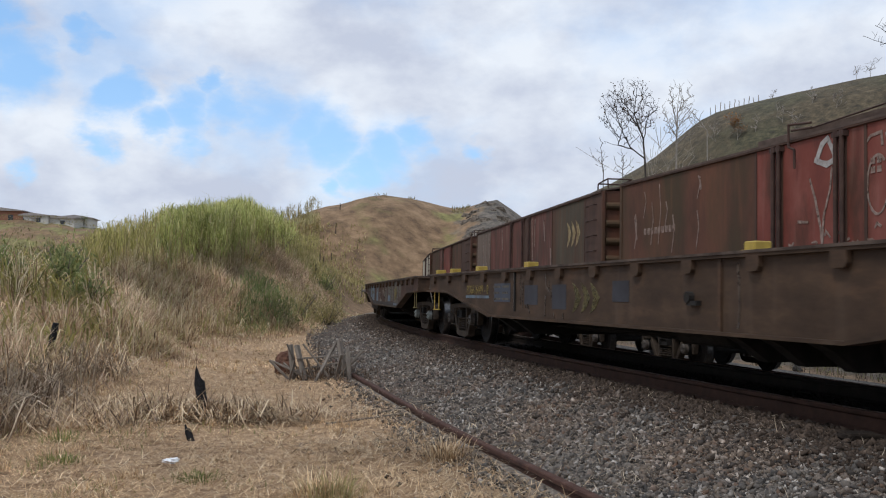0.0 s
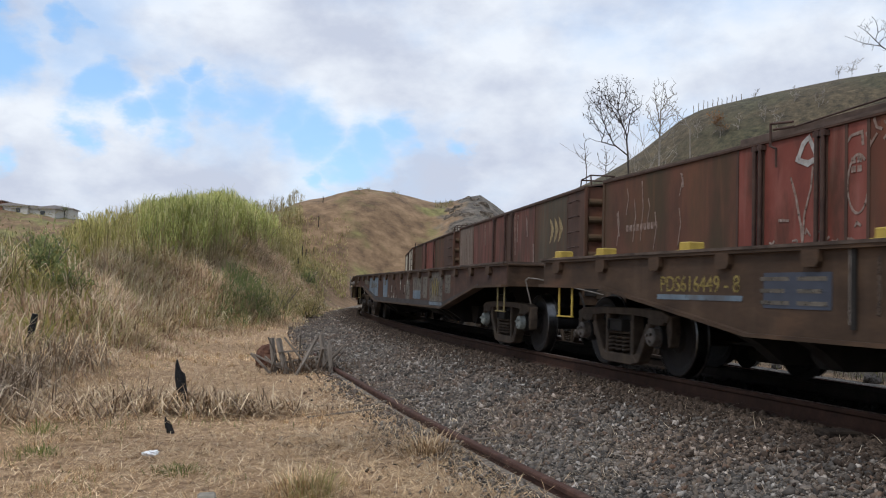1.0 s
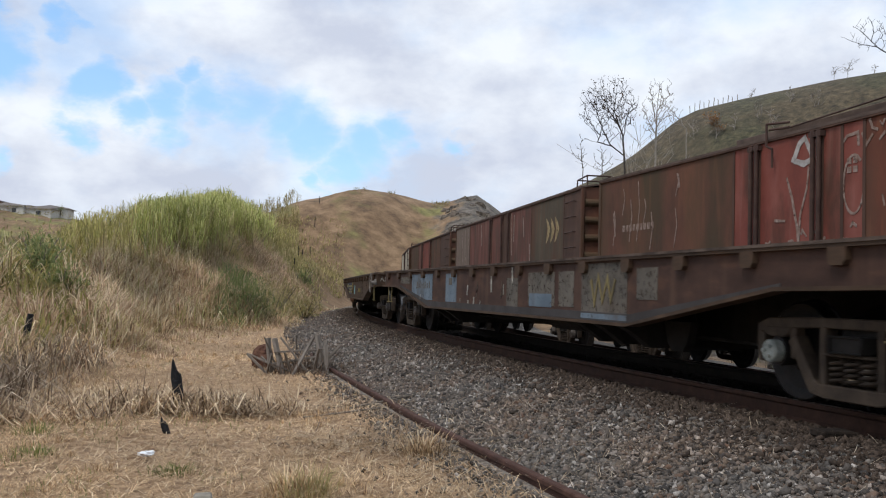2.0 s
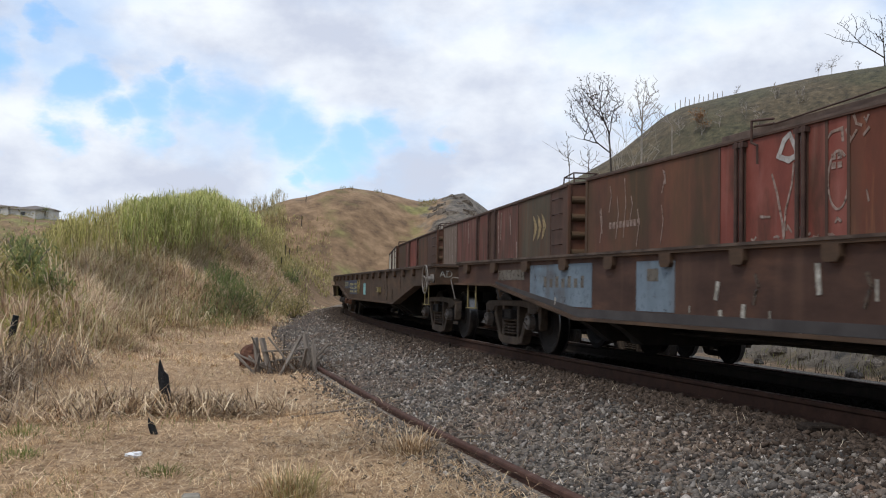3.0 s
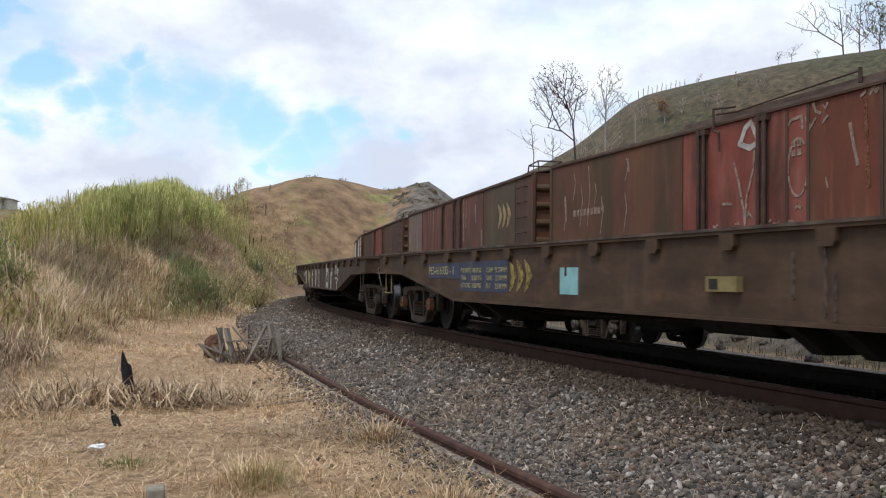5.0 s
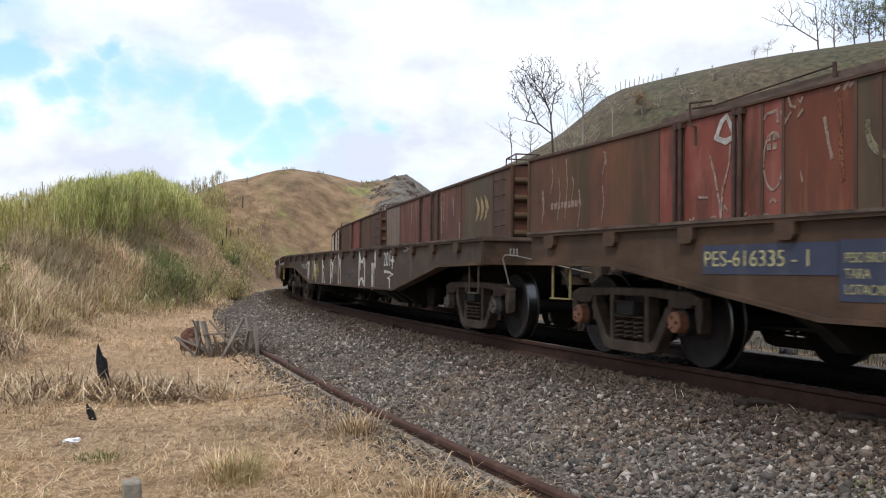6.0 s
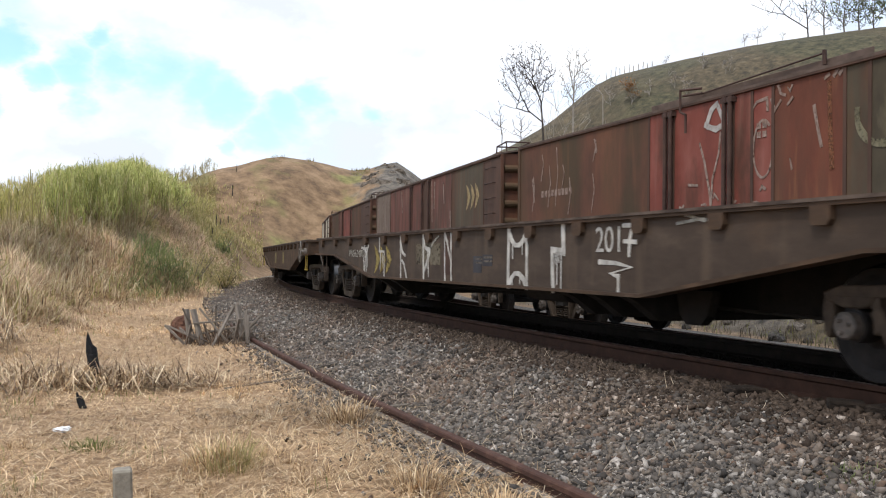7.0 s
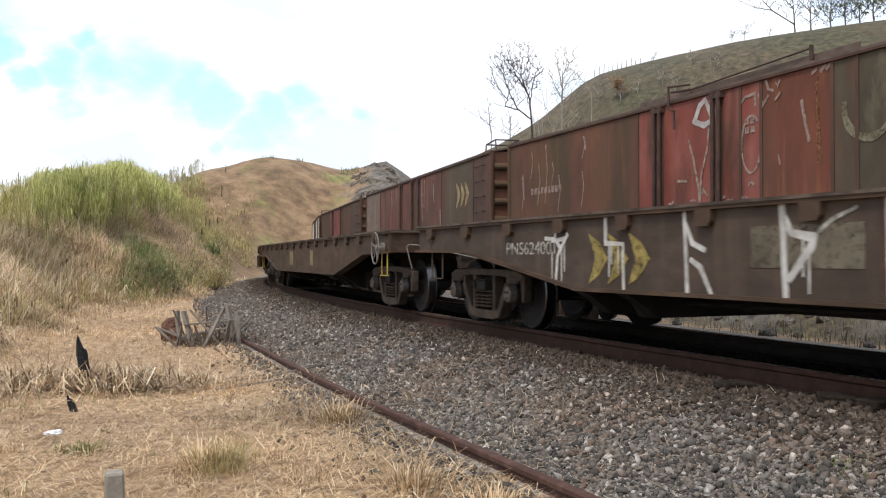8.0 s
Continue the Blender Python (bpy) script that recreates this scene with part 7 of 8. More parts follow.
crown_tree([foot(5.74, 46.0), (5.77, 46.0, 8.3), (5.82, 46.0, 10.2), (5.96, 46.0, 11.3)], (5.92, 46.0, 9.9), (0.9, 0.7, 1.65), 260, "bare twiggy tree behind the boxcars", 9, bark=M_PALEBARK, thin=0.008,
           limbs=[[(5.79, 46.0, 9.2), (5.60, 46.1, 10.2), (5.45, 46.1, 11.0)], [(5.77, 46.0, 8.6), (5.40, 45.9, 9.3), (5.15, 45.9, 10.0)], [(5.82, 46.0, 9.9), (6.15, 46.1, 10.4), (6.6, 46.1, 10.7)]])
crown_tree([foot(7.30, 46.0), (7.19, 46.0, 8.94), (6.60, 46.0, 9.75), (6.12, 46.0, 10.15)], (6.7, 46.0, 9.5), (0.6, 0.4, 0.55), 30, "bare pale sapling leaning over the hillside", 14, bark=M_PALEBARK, thin=0.010)
crown_tree([foot(2.35, 45.0), (2.32, 45.0, 4.0), (2.28, 45.0, 6.9), (2.1, 45.0, 8.3)], (2.15, 45.0, 7.7), (0.5, 0.5, 0.95), 30, "bare grey sapling behind the boxcars", 12, bark=M_BARK, thin=0.009)
crown_tree([foot(3.3, 45.4), (3.28, 45.4, 4.0), (3.2, 45.4, 6.8), (3.25, 45.4, 7.9)], (3.2, 45.4, 7.3), (0.6, 0.5, 0.8), 34, "bare grey sapling behind the boxcars", 13, bark=M_BARK, thin=0.009)
tree_to(6.95, 46.0, 9.6, label="bare pale sapling on the hillside", seed=27, lean=(-0.2, 0), bark=M_PALEBARK, depth=3, spread=0.5, trunk=0.05)
tree_to(7.6, 46.3, 9.6, label="bare pale sapling on the hillside", seed=29, lean=(-0.1, 0), bark=M_PALEBARK, depth=3, spread=0.5, trunk=0.05)


def hill_point(bearing, slope):
    """Where the line of sight on a bearing, rising by slope, meets the hill."""
    y = np.linspace(44, 120, 1500)
    hit = np.nonzero(ground_height(bearing * y, y) > EYE + slope * y)[0]
    k = float(y[hit[0]]) if len(hit) else 60.0
    return bearing * k, k


x, y = hill_point(0.187, 0.168)
tree(x, y, 1.9, "low bush of orange dry leaves on the hillside", 31, bark=M_PALEBARK, leaves=260, leaf_mt=M_FLAMELEAF, depth=4, spread=0.6, trunk=0.03, name="shrub", bole=0)
for bearing, slope, h, sd in ((0.165, 0.165, 1.6, 61), (0.205, 0.176, 1.3, 62), (0.232, 0.185, 1.5, 63), (0.262, 0.205, 1.3, 64), (0.245, 0.178, 1.2, 65), (0.285, 0.20, 1.4, 66)):
    x, y = hill_point(bearing, slope)
    tree(x, y, h, "small pale leafless shrub on the hillside", sd, bark=M_PALEBARK, depth=3, spread=0.6, trunk=0.02, name="shrub", bole=0, thin=0.014)
for bearing, h, sd, lv, tilt in ((0.374, 4.2, 41, 0, -0.6), (0.391, 4.4, 43, 90, 0.1), (0.412, 3.9, 45, 520, 0.3), (0.428, 3.9, 47, 640, -0.2), (0.443, 3.6, 48, 600, 0.3), (0.458, 4.2, 51, 640, -0.1), (0.476, 4.4, 53, 640, 0.2)):
    x, y, z = ridge_point(bearing)
    y += 0.5
    z = float(ground_height(x, y)) - 0.1
    side = 1 if sd % 4 == 1 else -1
    arms = [[(x, y, z + 0.15 * h), (x - 0.22 * h * side, y, z + 0.42 * h), (x - 0.30 * h * side, y, z + 0.85 * h)], [(x, y, z + 0.3 * h), (x + 0.2 * h * side, y + 0.2, z + 0.55 * h), (x + 0.24 * h * side, y, z + 0.9 * h)]]
    if not lv:
        arms = [[(x, y, z + 0.16 * h), (x - 1.75, y, z + 1.75), (x - 3.0, y, z + 1.95), (x - 4.3, y, z + 2.5)], [(x - 1.75, y, z + 1.75), (x - 2.6, y, z + 2.7), (x - 3.3, y, z + 3.2)], [(x, y, z + 0.3 * h), (x + 0.5, y, z + 2.5), (x + 0.6, y, z + 3.8)]]
    crown_tree([(x, y, z), (x - 0.05, y, z + 0.2 * h), (x + 0.2 * tilt, y, z + 0.5 * h), (x + 0.5 * tilt, y, z + 0.95 * h)], (x - 1.2, y, z + 0.64 * h) if not lv else (x, y, z + 0.56 * h), (2.6, 0.8, 0.36 * h) if not lv else (0.36 * h, 0.3 * h, 0.48 * h), 150,
               "thin-leaved crooked tree on the ridge" if lv > 50 else "bare crooked tree on the ridge", sd, bark=M_BARK if lv else M_DARKBARK, leaves=lv, leaf_mt=M_SHRUB, leaf=1.15, thin=0.011, leafy_from=0.0, limbs=arms)
for i, bearing in enumerate((0.222, 0.305, 0.318, 0.345)):
    x, y, z = ridge_point(bearing)
    tree(x, y, 0.8 + 0.35 * (i % 3), "small pale bare shrub on the ridge", 70 + i, bark=M_PALEBARK, depth=3, spread=0.75, trunk=0.02, name="shrub", bole=0, thin=0.010)
M_WEATHERED = surface("weathered_grey_wood", [(0.35, (0.11, 0.09, 0.072)), (0.65, (0.28, 0.24, 0.20))], scale=10.0, stretch=(1, 1, 0.15), rough=0.9, bump=0.6, bump_scale=30.0)
M_RUSTY_BARK = surface("red_brown_rotten_wood", [(0.3, (0.06, 0.03, 0.022)), (0.7, (0.17, 0.085, 0.055))], scale=12.0, rough=0.95, bump=0.8, bump_scale=30.0, bump_dist=0.03)
M_CONCRETE = surface("grey_concrete", [(0.3, (0.17, 0.15, 0.12)), (0.7, (0.29, 0.26, 0.21))], scale=18.0, stain=(0.2, 0.18, 0.14), rough=0.95, bump=0.4, bump_scale=60.0)
M_PLASTIC = surface("white_crumpled_plastic", [(0.3, (0.68, 0.68, 0.68)), (0.7, (0.85, 0.85, 0.85))], scale=20.0, rough=0.5, bump=0.2)


def post(x, y, h, r, label, mat, lean=(0, 0), z=None, name="fence_post"):
    z = float(ground_height(x, y)) if z is None else z
    bm = bmesh.new()
    pts = [(0, 0, -0.15)] + [(lean[0] * t + 0.02 * math.sin(9 * t + x), lean[1] * t, h * t) for t in (0.35, 0.7, 1.0)]
    for i in range(3):
        rod(bm, pts[i], pts[i + 1], r * (1 - 0.08 * i), r * (1 - 0.08 * (i + 1)), n=7)
    ob = part(name, bm, mat)
    ob.matrix_basis = pose(x, y, z)
    return tagged(ob, label, "fence post")


for i in range(11):
    x, y, z = ridge_point(0.160 + 0.0048 * i)
    tagged(post(x, y, 0.55 - 0.02 * i + 0.10 * (i % 3), 0.032, "grey wooden fence post on the hill crest", M_PALEBARK, lean=(0.04 * (i % 3 - 1), 0), z=z), group="fence on the crest")
for i in range(7):
    yy = 66 + 6.0 * i
    xx = yy * (-0.254 + 0.0042 * i)
    tagged(post(xx, yy, 0.8 + 0.15 * (i % 3), 0.045, "dark wooden fence post on the brown slope", M_CHAR), group="fence on the slope")


def charred_stump(x, y, h, label, wide=1.0):
    """What is left of a burnt post: a cracked stem with a slanting splinter on one side."""
    z = float(ground_height(x, y)) - 0.03
    rng = random.Random(int(h * 100))
    bm = bmesh.new()
    n, rings = 12, []
    for t in (0.0, 0.12, 0.3, 0.5, 0.62, 0.70):
        ring = []
        for j in range(n):
            a = 6.283 * j / n
            r = wide * (0.078 - 0.018 * t) * (1 + rng.uniform(-0.13, 0.13)) * (0.82 if j % 3 == 0 else 1.0)
            top = 1.0 if t < 0.7 else 1 + 0.36 * max(0, math.cos(a - 2.9)) ** 2 + rng.uniform(-0.03, 0.03)
            ring.append(bm.verts.new((r * math.cos(a) * (1.0 if t < 0.7 else 0.8) - 0.07 * t, r * math.sin(a) * 0.8, h * t * top)))
        rings.append(ring)
    for a, b in zip(rings, rings[1:]):
        for j in range(n):
            bm.faces.new((a[j], a[(j + 1) % n], b[(j + 1) % n], b[j]))
    cap = bm.verts.new((-0.045, 0, h * 0.66))
    for j in range(n):
        bm.faces.new((rings[-1][j], rings[-1][(j + 1) % n], cap))
    bm.faces.new(rings[0][::-1])
    ob = part("charred_stump", bm, M_CHAR)
    ob.matrix_basis = pose(x, y, z, 0, -3, 0)
    return tagged(ob, label, "burnt stump")


charred_stump(-4.2, 11.25, 0.72, "black charred splintered stump in dead grass")
charred_stump(-3.72, 9.62, 0.22, "small black charred stub in the straw", 0.5)
post(-9.35, 16.8, 0.75, 0.075, "charred leaning fence post on the bank", M_CHAR, lean=(0.16, 0))
post(-9.95, 16.6, 0.45, 0.045, "charred leaning fence post on the bank", M_CHAR, lean=(0.08, 0))
bm = bmesh.new()
box(bm, -0.055, 0.055, -0.055, 0.055, -0.2, 0.325)
mk = part("marker_post", bm, M_CONCRETE, bevel=0.012)
mk.matrix_basis = pose(-1.93, 5.62, float(ground_height(-1.93, 5.62)), 2, -2, 20)
tagged(mk, "short square grey concrete marker post in the straw", "marker post")
bm = bmesh.new()
bmesh.ops.create_icosphere(bm, subdivisions=3, radius=0.07)
for v in bm.verts:
    k = 1 + 0.75 * noise.noise(v.co * 26)
    v.co = Vector((v.co.x * k, v.co.y * k * 0.7, v.co.z * k * 0.32))
lit = part("plastic_litter", bm, M_PLASTIC)
lit.matrix_basis = pose(-3.36, 8.22, float(ground_height(-3.36, 8.22)) + 0.075, 0, 0, 30)
tagged(lit, "crumpled white plastic scrap lying in the straw", "litter")


def plank(x0, y0, z0, x1, y1, z1, w, t, label, mat, name="timber"):
    a, b = Vector((x0, y0, z0)), Vector((x1, y1, z1))
    d = b - a
    bm = bmesh.new()
    n = 5
    for i in range(n):
        box(bm, -w / 2 * (1 - 0.12 * (i % 2)), w / 2 * (1 - 0.05 * (i % 3)), -t / 2, t / 2, d.length * i / n - 0.001, d.length * (i + 1) / n + 0.001)
    ob = part(name, bm, mat, bevel=0.006)
    ob.matrix_basis = Matrix.Translation(a) @ d.to_track_quat("Z", "Y").to_matrix().to_4x4()
    return tagged(ob, label, "timber")


# the heap of broken timber at the end of the old rail
G0 = -0.68
bm = bmesh.new()
bmesh.ops.create_icosphere(bm, subdivisions=4, radius=0.21)
for v in bm.verts:
    k = 1 + 0.22 * noise.noise(v.co * 7) + 0.16 * noise.noise(v.co * 22)
    v.co = Vector((v.co.x * k * 0.95, v.co.y * k, v.co.z * k * 1.25 + 0.08 * v.co.x))
st = part("rotten_stump", bm, M_RUSTY_BARK)
st.matrix_basis = pose(-5.06, 17.75, G0 + 0.20, 0, 8, 0)
tagged(st, "red-brown rotten tree stump beside the old rail", "stump")
for x0, y0, x1, y1, top, w, t, lb in ((-4.58, 16.65, -4.68, 16.7, 0.69, 0.12, 0.08, "grey upright broken sleeper stub"), (-4.26, 16.3, -4.48, 16.4, 0.70, 0.13, 0.08, "grey leaning broken sleeper stub"),
                                      (-4.08, 15.98, -3.84, 16.7, 0.76, 0.075, 0.05, "pale grey slanting plank of the heap"), (-3.60, 16.5, -3.76, 16.6, 0.78, 0.11, 0.08, "grey upright broken sleeper stub"),
                                      (-3.50, 16.35, -3.58, 16.5, 0.60, 0.10, 0.07, "grey upright broken sleeper stub"), (-3.72, 16.9, -3.68, 17.0, 0.66, 0.08, 0.06, "grey upright broken sleeper stub"),
                                      (-4.62, 16.4, -4.50, 16.35, 0.42, 0.06, 0.04, "thin grey branch of the heap"), (-3.95, 16.6, -3.45, 16.5, 0.30, 0.05, 0.04, "thin grey branch of the heap")):
    plank(x0, y0, G0 - 0.05, x1, y1, G0 + top * 0.93, w * 0.74, t * 0.8, lb, M_WEATHERED)
plank(-4.52, 16.5, G0 + 0.20, -3.70, 16.5, G0 + 0.36, 0.04, 0.035, "thin grey branch lying across the heap", M_WEATHERED, name="branch")
plank(-4.45, 16.3, G0 + 0.42, -3.62, 16.6, G0 + 0.48, 0.035, 0.03, "thin grey branch lying across the heap", M_WEATHERED, name="branch")
hp = random.Random(8)
for k in range(30):
    x0, y0 = hp.uniform(-4.6, -3.5), hp.uniform(16.2, 17.0)
    a, ln = hp.uniform(0, 6.28), hp.uniform(0.35, 0.95)
    up = hp.uniform(0.05, 0.75)
    plank(x0, y0, G0 + hp.uniform(0.0, 0.12), x0 + 0.6 * ln * math.cos(a), y0 + 0.4 * ln * math.sin(a), G0 + 0.08 + up * ln, hp.uniform(0.02, 0.055), hp.uniform(0.02, 0.045), "thin dead branch of the heap", M_WEATHERED if k % 3 else M_BARK, name="branch")
b = np.stack([RNG.normal(-3.95, 0.38, 700), RNG.normal(16.8, 0.35, 700), np.full(700, G0)], 1)
blades(b, RNG.uniform(0.15, 0.5, 700), RNG.uniform(0.008, 0.016, 700), RNG.uniform(0, 6.28, 700), RNG.uniform(0.05, 0.8, 700), RNG.uniform(0, 0.5, 700), M_RUSTLEAF, "dead_twigs", "grey dead twigs tangled through the timber heap", "twigs")
for x0, y0, x1, y1 in ((-2.2, 11.6, -1.5, 12.5), (-2.6, 10.9, -1.8, 11.5), (-1.2, 8.9, -0.4, 9.2)):
    plank(x0, y0, float(ground_height(x0, y0)) + 0.03, x1, y1, float(ground_height(x1, y1)) + 0.05, 0.025, 0.02, "thin bleached stick lying on the ground", M_WEATHERED, name="stick")


def tuft(x, y, n, h, mat, label):
    p = np.stack([RNG.normal(x, 0.10, n), RNG.normal(y, 0.10, n)], 1)
    b = np.concatenate([p, ground_height(p[:, 0], p[:, 1])[:, None]], 1)
    a = np.arctan2(p[:, 1] - y, p[:, 0] - x) + RNG.normal(0, 0.5, n)
    return blades(b, h * RNG.uniform(0.5, 1.1, n), RNG.uniform(0.005, 0.009, n), a, RNG.uniform(0.05, 0.55, n), RNG.uniform(0.1, 0.8, n), mat, "grass_tuft", label, "grass tuft", kind="")


for x, y, n, h, mt, lb in ((-1.60, 6.95, 200, 0.30, M_SCRUB, "green-brown tuft of grass in the straw"), (-1.75, 7.05, 300, 0.26, M_STRAW, "straw-coloured tuft of dry grass"), (-0.95, 8.6, 350, 0.26, M_STRAW, "straw-coloured tuft of dry grass"), (-2.9, 7.7, 160, 0.12, M_GREENBLADE, "small green tuft of grass"),
                           (-4.4, 8.2, 110, 0.13, M_GREENBLADE, "small green tuft of grass"), (-5.0, 9.3, 110, 0.17, M_GREENBLADE, "small green tuft of grass"), (-0.2, 6.2, 300, 0.2, M_STRAW, "straw-coloured tuft of dry grass"), (0.3, 5.6, 260, 0.18, M_STRAW, "straw-coloured tuft of dry grass"),
                           (2.25, 5.35, 60, 0.10, M_SHRUB, "tiny green weed growing in the ballast"), (-4.0, 11.5, 500, 0.30, M_OLDSTRAW, "dead grey tuft round the charred stump"), (-4.7, 11.4, 500, 0.30, M_OLDSTRAW, "dead grey tuft round the charred stump")):
    tuft(x, y, n, h, mt, lb)


# tangle of grey dead stalks round the charred stump and along the foot of the bank
c = np.concatenate([RNG.normal(0, 1, (1700, 2)) * (0.62, 0.24) + (-4.6, 11.2), RNG.normal(0, 1, (600, 2)) * (0.40, 0.2) + (-3.6, 11.3), RNG.normal(0, 1, (500, 2)) * (0.5, 0.35) + (-5.2, 10.2), RNG.normal(0, 1, (260, 2)) * (0.6, 0.4) + (-2.6, 11.6), RNG.normal(0, 1, (220, 2)) * (0.5, 0.5) + (-1.6, 9.2)])
b = np.concatenate([c, (ground_height(c[:, 0], c[:, 1]) + RNG.uniform(0.0, 0.10, len(c)))[:, None]], 1)
n = len(b)
lie = np.clip(RNG.normal(0.66, 0.22, n), 0.1, 1.0)
lie[-480:] = np.clip(RNG.normal(0.94, 0.05, 480), 0.8, 1.0)
blades(b, RNG.uniform(0.14, 0.52, n), RNG.uniform(0.008, 0.019, n), RNG.uniform(0, 6.28, n), lie, RNG.uniform(0.0, 0.9, n), M_GREYTAN, "dead_stalks", "grey tangled dead stalks round the charred stump", "dry grass")
c = np.stack([RNG.uniform(-7.6, -4.6, 2600), RNG.uniform(7.6, 15.5, 2600)], 1)
c = c[(toe_of(c[:, 1]) - c[:, 0] > -0.6) & (clumpy(c[:, 0], c[:, 1], 0.7) > 0.5)]
b = np.concatenate([c, (ground_height(c[:, 0], c[:, 1]) + RNG.uniform(0.1, 0.6, len(c)))[:, None]], 1)
n = len(b)
blades(b, RNG.uniform(0.3, 0.95, n), RNG.uniform(0.006, 0.013, n), RNG.uniform(0, 6.28, n), RNG.uniform(0.2, 1.2, n), RNG.uniform(0.0, 0.7, n), M_STRAW, "broken_stalks", "broken pale stalks caught in the bank's dry grass", "dry grass")


# houses on the far rise
M_HOUSEWALL = surface("pale_plaster", [(0.3, (0.42, 0.40, 0.37)), (0.7, (0.58, 0.56, 0.52))], scale=1.0, rough=0.9)
M_REDWALL = surface("bare_brick_wall", [(0.3, (0.20, 0.09, 0.06)), (0.7, (0.30, 0.15, 0.10))], scale=3.0, rough=0.9)
M_TILEROOF = surface("grey_tile_roof", [(0.3, (0.24, 0.215, 0.205)), (0.7, (0.36, 0.33, 0.31))], scale=2.0, rough=0.9)
M_PANE = surface("dark_window_glass", [(0.3, (0.02, 0.022, 0.025)), (0.7, (0.04, 0.042, 0.045))], scale=2.0, rough=0.2, bump=0)


def house(bearing, w, d, h, wall, label, turn=0.0, back=4.0, sunk=2.6):
    x, y, z = ridge_point(bearing, 120, 260)
    thing = new("house")
    thing.matrix_basis = pose(x, y + back, z - sunk, 0, 0, turn)
    bm = bmesh.new()
    box(bm, -w / 2, w / 2, -d / 2, d / 2, 0, h)
    part("wall", bm, wall, thing)
    bm = bmesh.new()
    prism(bm, [(-w / 2 - 0.4, h), (w / 2 + 0.4, h), (w / 2 + 0.4, h + 0.15), (0, h + 0.7), (-w / 2 - 0.4, h + 0.15)], -d / 2 - 0.4, d / 2 + 0.4)
    part("roof", bm, M_TILEROOF, thing)
    for k in (-0.28, 0.22):
        bm = bmesh.new()
        box(bm, k * w - 0.5, k * w + 0.5, -d / 2 - 0.04, -d / 2 + 0.05, h * 0.45, h * 0.8)
        part("window", bm, M_PANE, thing)
    return tagged(thing, label, "house", "houses on the rise")


house(-0.622, 9, 8, 4.0, M_REDWALL, "dark brick house on the far rise", 12, sunk=3.0)
house(-0.580, 8, 7, 2.4, M_HOUSEWALL, "low pale house with grey roof on the rise", -8)
house(-0.558, 9, 7, 2.2, M_HOUSEWALL, "low pale house with grey roof on the rise", 5)
house(-0.537, 7, 6, 2.6, M_HOUSEWALL, "low pale house with grey roof on the rise", 15)
x, y, z = ridge_point(-0.524, 120, 260)
shrub(x, y + 2, 1.6, M_SHRUB, "dark round tree beside the far houses", name="tree", n=500)
# ---- ballast, sleepers and loose stones ----
def build_bed():
    s = np.arange(-70, 16, 0.35)
    o = np.concatenate([np.linspace(-8.3, -2.0, 19), np.linspace(-1.7, 2.95, 26)])
    ss, oo = np.meshgrid(s, o, indexing="ij")
    edge = 0.22 * np.sin(ss * 1.7) + 0.16 * np.sin(ss * 4.3 + 1) + 0.1 * np.sin(ss * 9.1)
    oo = oo + edge * step(1.6, 2.9, oo)
    a = A_ZERO + ss / RAIL
    x, y = CX + (RAIL + oo) * np.cos(a), CY + (RAIL + oo) * np.sin(a)
    z = ground_height(x, y) + 0.014 - 0.03 * step(2.6, 2.95, oo)
    verts = np.stack([x.ravel(), y.ravel(), z.ravel()], 1).tolist()
    m = len(o)
    faces = [(i * m + j, (i + 1) * m + j, (i + 1) * m + j + 1, i * m + j + 1) for i in range(len(s) - 1) for j in range(m - 1)]
    me = mesh_of("ballast_bed", verts, faces, M_BALLAST, True)
    me.materials.append(M_SHADESTONE)
    # faces from the near rail inwards get the painted under-train shade
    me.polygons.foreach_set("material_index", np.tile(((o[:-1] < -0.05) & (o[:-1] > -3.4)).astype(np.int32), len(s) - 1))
    ob = new("ballast_bed", me)
    return tagged(ob, "grey crushed stone bed under and beside the tracks", "ballast", kind="structure")


bed_ob = build_bed()


def stone_shapes(rng, n):
    # a crushed lump: an uneven wedge of six corners and eight flat faces
    v = np.array([(1, 0.4, -0.5), (-0.9, 0.5, -0.6), (0.1, -1, -0.5), (0.8, -0.3, 0.7), (-0.7, -0.4, 0.7), (0.0, 0.9, 0.6)], float) * 1.0
    f = np.array([(0, 2, 1), (3, 5, 4), (0, 3, 2), (2, 3, 4), (2, 4, 1), (1, 4, 5), (1, 5, 0), (0, 5, 3)])
    sh = (v[None] + rng.uniform(-0.28, 0.28, (n, 6, 3))) * rng.uniform(0.75, 1.2, (n, 6, 1)) * np.stack([rng.uniform(0.8, 1.4, n), rng.uniform(0.6, 1.0, n), rng.uniform(0.45, 0.8, n)], 1)[:, None]
    q = rng.normal(size=(n, 4)) * np.array([1.0, 0.55, 0.55, 1.0])
    q /= np.linalg.norm(q, axis=1)[:, None]
    w, x, y, z = q.T
    r = np.stack([1 - 2 * (y * y + z * z), 2 * (x * y - z * w), 2 * (x * z + y * w), 2 * (x * y + z * w), 1 - 2 * (x * x + z * z), 2 * (y * z - x * w), 2 * (x * z - y * w), 2 * (y * z + x * w), 1 - 2 * (x * x + y * y)], 1).reshape(n, 3, 3)
    return np.einsum("nij,nkj->nki", r, sh), f


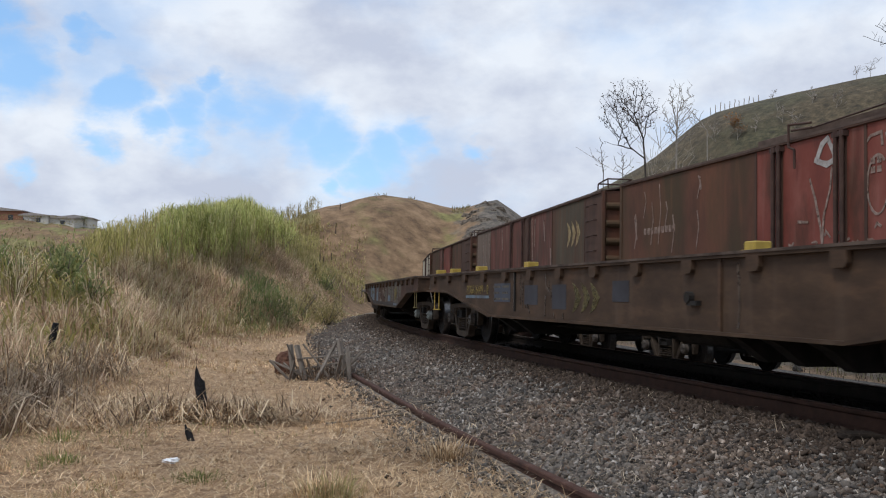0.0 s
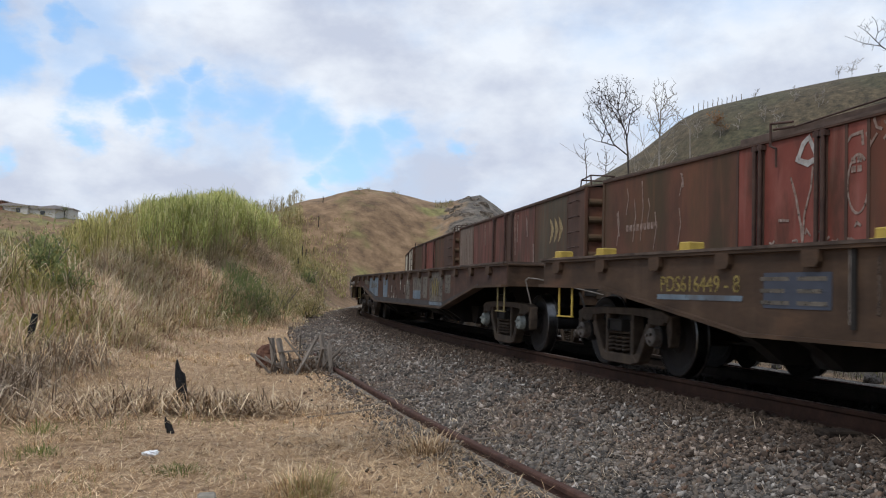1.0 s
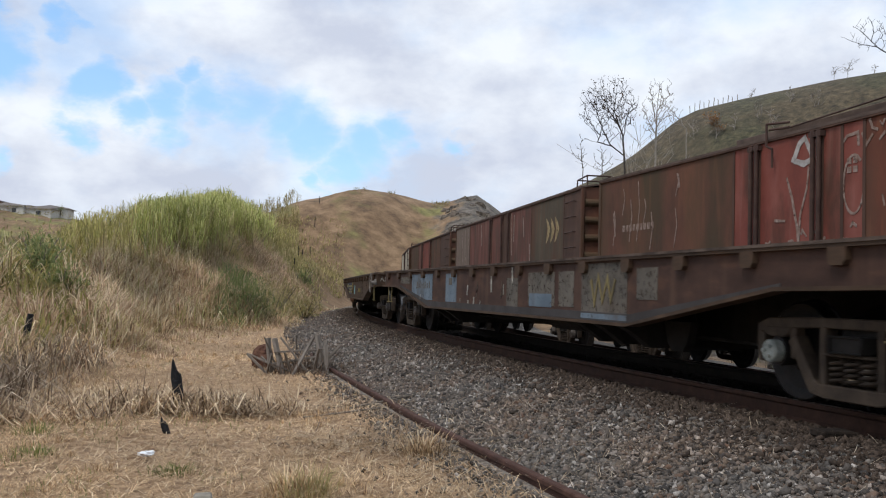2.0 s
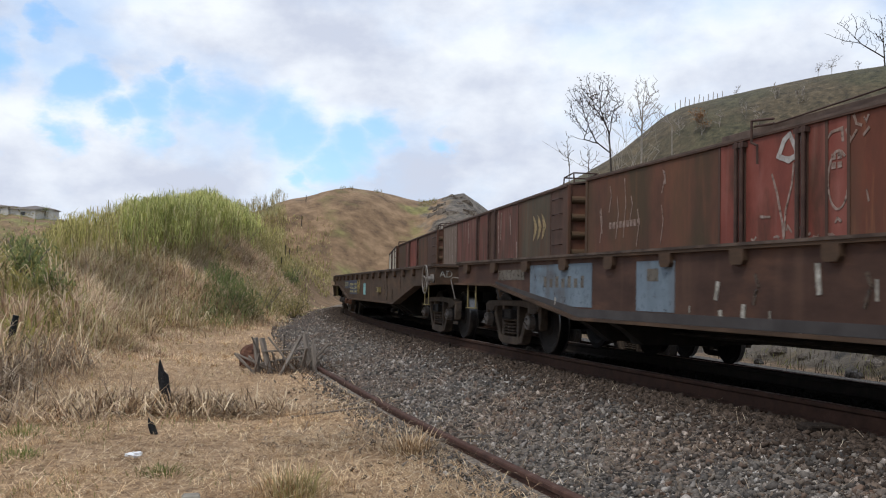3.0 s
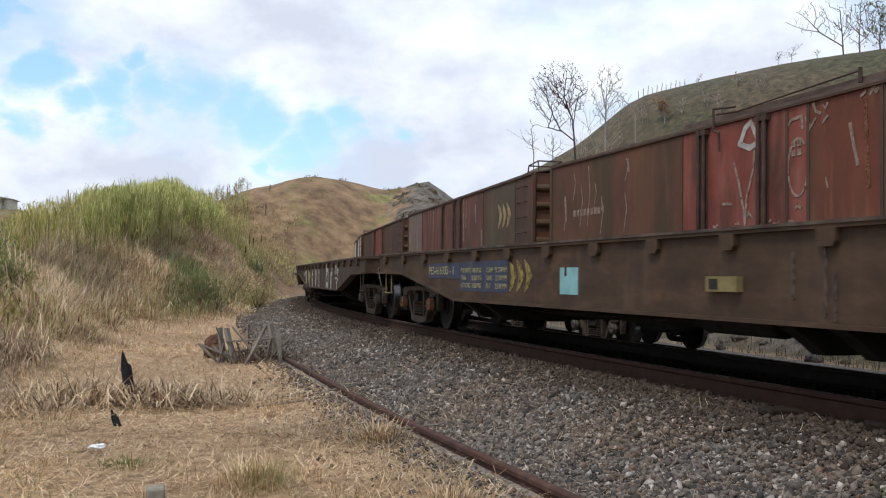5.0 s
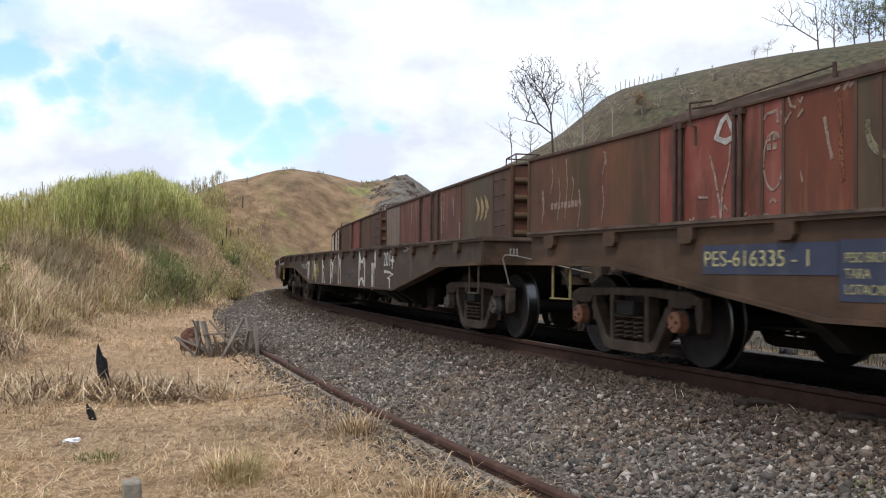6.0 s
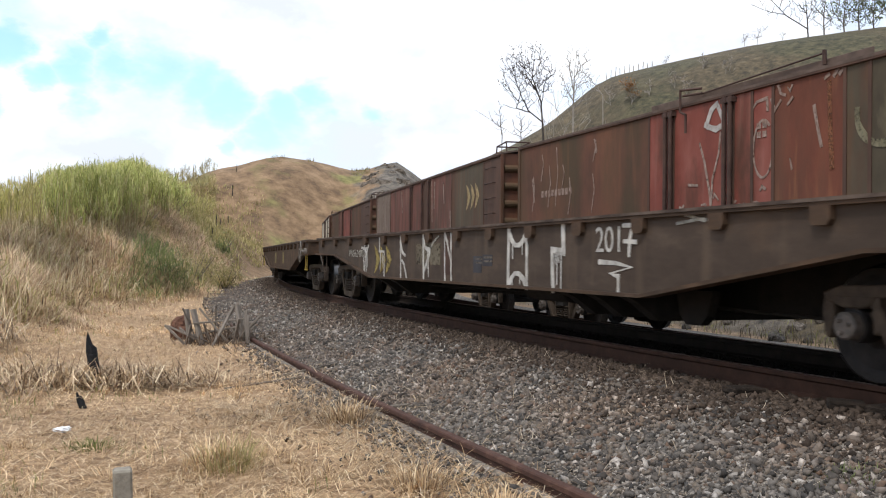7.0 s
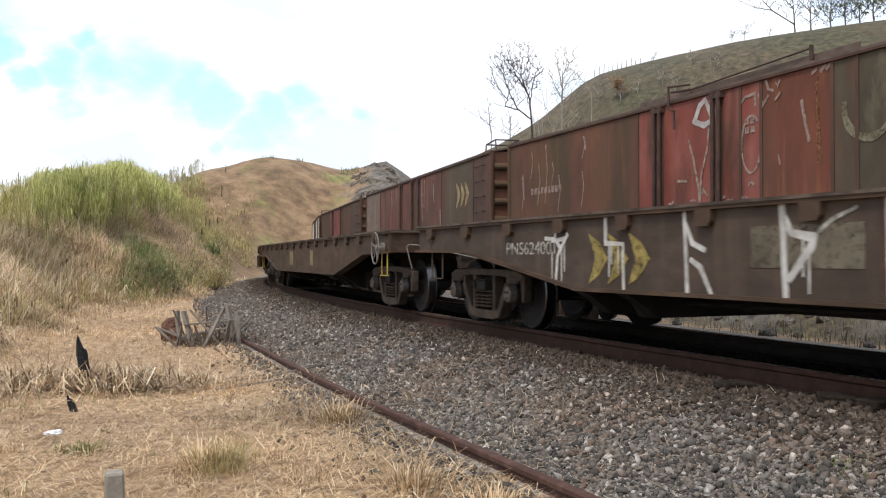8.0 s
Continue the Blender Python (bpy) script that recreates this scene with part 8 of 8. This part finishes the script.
def build_stones():
    rng = np.random.default_rng(3)
    n = 620000
    s, o = rng.uniform(-48, 6, n), rng.uniform(-1.9, 3.75, n)
    a = A_ZERO + s / RAIL
    x, y = CX + (RAIL + o) * np.cos(a), CY + (RAIL + o) * np.sin(a)
    r = np.hypot(x, y)
    keep = (rng.random(n) < np.clip((8.0 / r) ** 1.35, 0.08, 1)) & in_view(x, y) & (np.abs(o) > 0.09) & (np.abs(o + 1.67) > 0.09) & (rng.random(n) < 1 - 0.5 * step(2.3, 2.75, o) - 0.49 * step(2.7, 3.3, o)) & ((np.abs(o - 2.62) > 0.105) | (s < -15.3)) & ((o < 2.9) | (s > -7 - 6 * rng.random(n)))
    keep &= rng.random(n) < np.where(o < -0.1, 0.5, 1)
    near = (x > 0.9) & (x < 2.5) & (y > 4.55) & (y < 5.75) & (o > 0.5)
    x, y, o, r, near = x[keep], y[keep], o[keep], r[keep], near[keep]
    one = np.nonzero(near)[0][:300]
    rest = np.ones(len(x), bool)
    rest[one] = False
    size = np.clip(rng.lognormal(-4.04, 0.38, len(x)), 0.008, 0.045) * (1 + 0.006 * np.maximum(r - 9, 0))
    z = ground_height(x, y) + 0.012 + size * rng.uniform(0.0, 0.55, len(x))
    sh, f = stone_shapes(rng, len(x))
    v = sh * size[:, None, None] + np.stack([x, y, z], 1)[:, None]
    v, m = v[rest], int(rest.sum())
    faces = (f[None] + (np.arange(m) * 6)[:, None, None]).reshape(-1, 3)
    me = bpy.data.meshes.new("ballast_stones")
    me.vertices.add(m * 6)
    me.vertices.foreach_set("co", v.reshape(-1))
    me.loops.add(len(faces) * 3)
    me.loops.foreach_set("vertex_index", faces.reshape(-1).astype(np.int32))
    me.polygons.add(len(faces))
    me.polygons.foreach_set("loop_start", (np.arange(len(faces)) * 3).astype(np.int32))
    me.update(calc_edges=True)
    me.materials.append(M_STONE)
    me.materials.append(M_SHADESTONE)
    me.materials.append(M_DUSTSHADESTONE)
    # dust plus painted overhang shade beside the rail, thinning out at random
    dust_shaded = o + rng.normal(0, 0.22, len(o)) < 0.74 + 0.5 * rng.random(len(o))
    me.polygons.foreach_set("material_index", np.repeat(np.where(o[rest] < 0.02, 1, np.where(dust_shaded[rest], 2, 0)).astype(np.int32), 8))
    ob = new("ballast_stones", me)
    ob.parent = bed_ob
    ob["kind"] = "stuff"
    shapes, f = stone_shapes(rng, 10)
    kinds = [mesh_of("ballast_stone", k.tolist(), [tuple(int(i) for i in t) for t in f], M_STONE_ONE) for k in shapes]
    for i, k in enumerate(one):
        st = new("ballast_stone", kinds[i % 10])
        st.parent = bed_ob
        st.matrix_basis = Matrix.LocRotScale((x[k], y[k], z[k]), Euler((0, 0, rng.uniform(0, 6.28))), (size[k],) * 3)


build_stones()
M_SLEEPER = surface("oily_dark_sleeper", [(0.3, (0.028, 0.022, 0.018)), (0.7, (0.075, 0.06, 0.05))], scale=8.0, stretch=(0.3, 1, 1), rough=0.9, bump=0.5)
bm = bmesh.new()
box(bm, -1.35, 1.35, -0.11, 0.11, -0.36, -0.196)
M_ROTTEN = surface("black_rotten_sleeper", [(0.3, (0.010, 0.007, 0.005)), (0.7, (0.032, 0.023, 0.017))], scale=12.0, rough=0.95, bump=0.8, bump_dist=0.02)
sleeper_mesh = bm_mesh("sleeper", bm, M_SLEEPER, bevel=0.012)
for i in range(75):
    s = 6 - 0.62 * i
    for r in (LINE, LINE_B):
        px, py = bend(s, r)
        sl = new("sleeper", sleeper_mesh)
        sl.parent = bed_ob
        sl.matrix_basis = pose(px, py, 0.0 if r == LINE else -0.55, 0, 0, heading(s) - 90 + 1.5 * math.sin(i * 2.3))
for px, py, w, turn in ((2.34, 7.63, 0.30, 20), (2.86, 6.92, 0.26, -15), (3.04, 6.68, 0.26, 35)):
    bm = bmesh.new()
    box(bm, -w / 2, w / 2, -0.09, 0.09, -0.03, 0.03)
    sb = part("sleeper_fragment", bm, M_ROTTEN, bevel=0.012)
    sb.matrix_basis = pose(px, py, float(ground_height(px, py)) + 0.055, 3, 2, turn)
    tagged(sb, "dark broken sleeper fragment lying on the ballast", "timber")
# ---- what moves ----
TICKS = [i / 15 for i in range(121)]


def motions():
    for k, wagon, sets in train:
        start = LEAD_AT - k * PITCH_LEN
        walk(wagon, [(t, wagon_pose(start + SPEED * t)) for t in TICKS[::2]])
        for ws in sets:
            x = ws.matrix_basis.translation.x
            walk(ws, [(t, pose(x, 0, WHEEL, 0, 0, 0) @ Matrix.Rotation(SPEED * t / WHEEL, 4, "Y")) for t in TICKS])


motions()
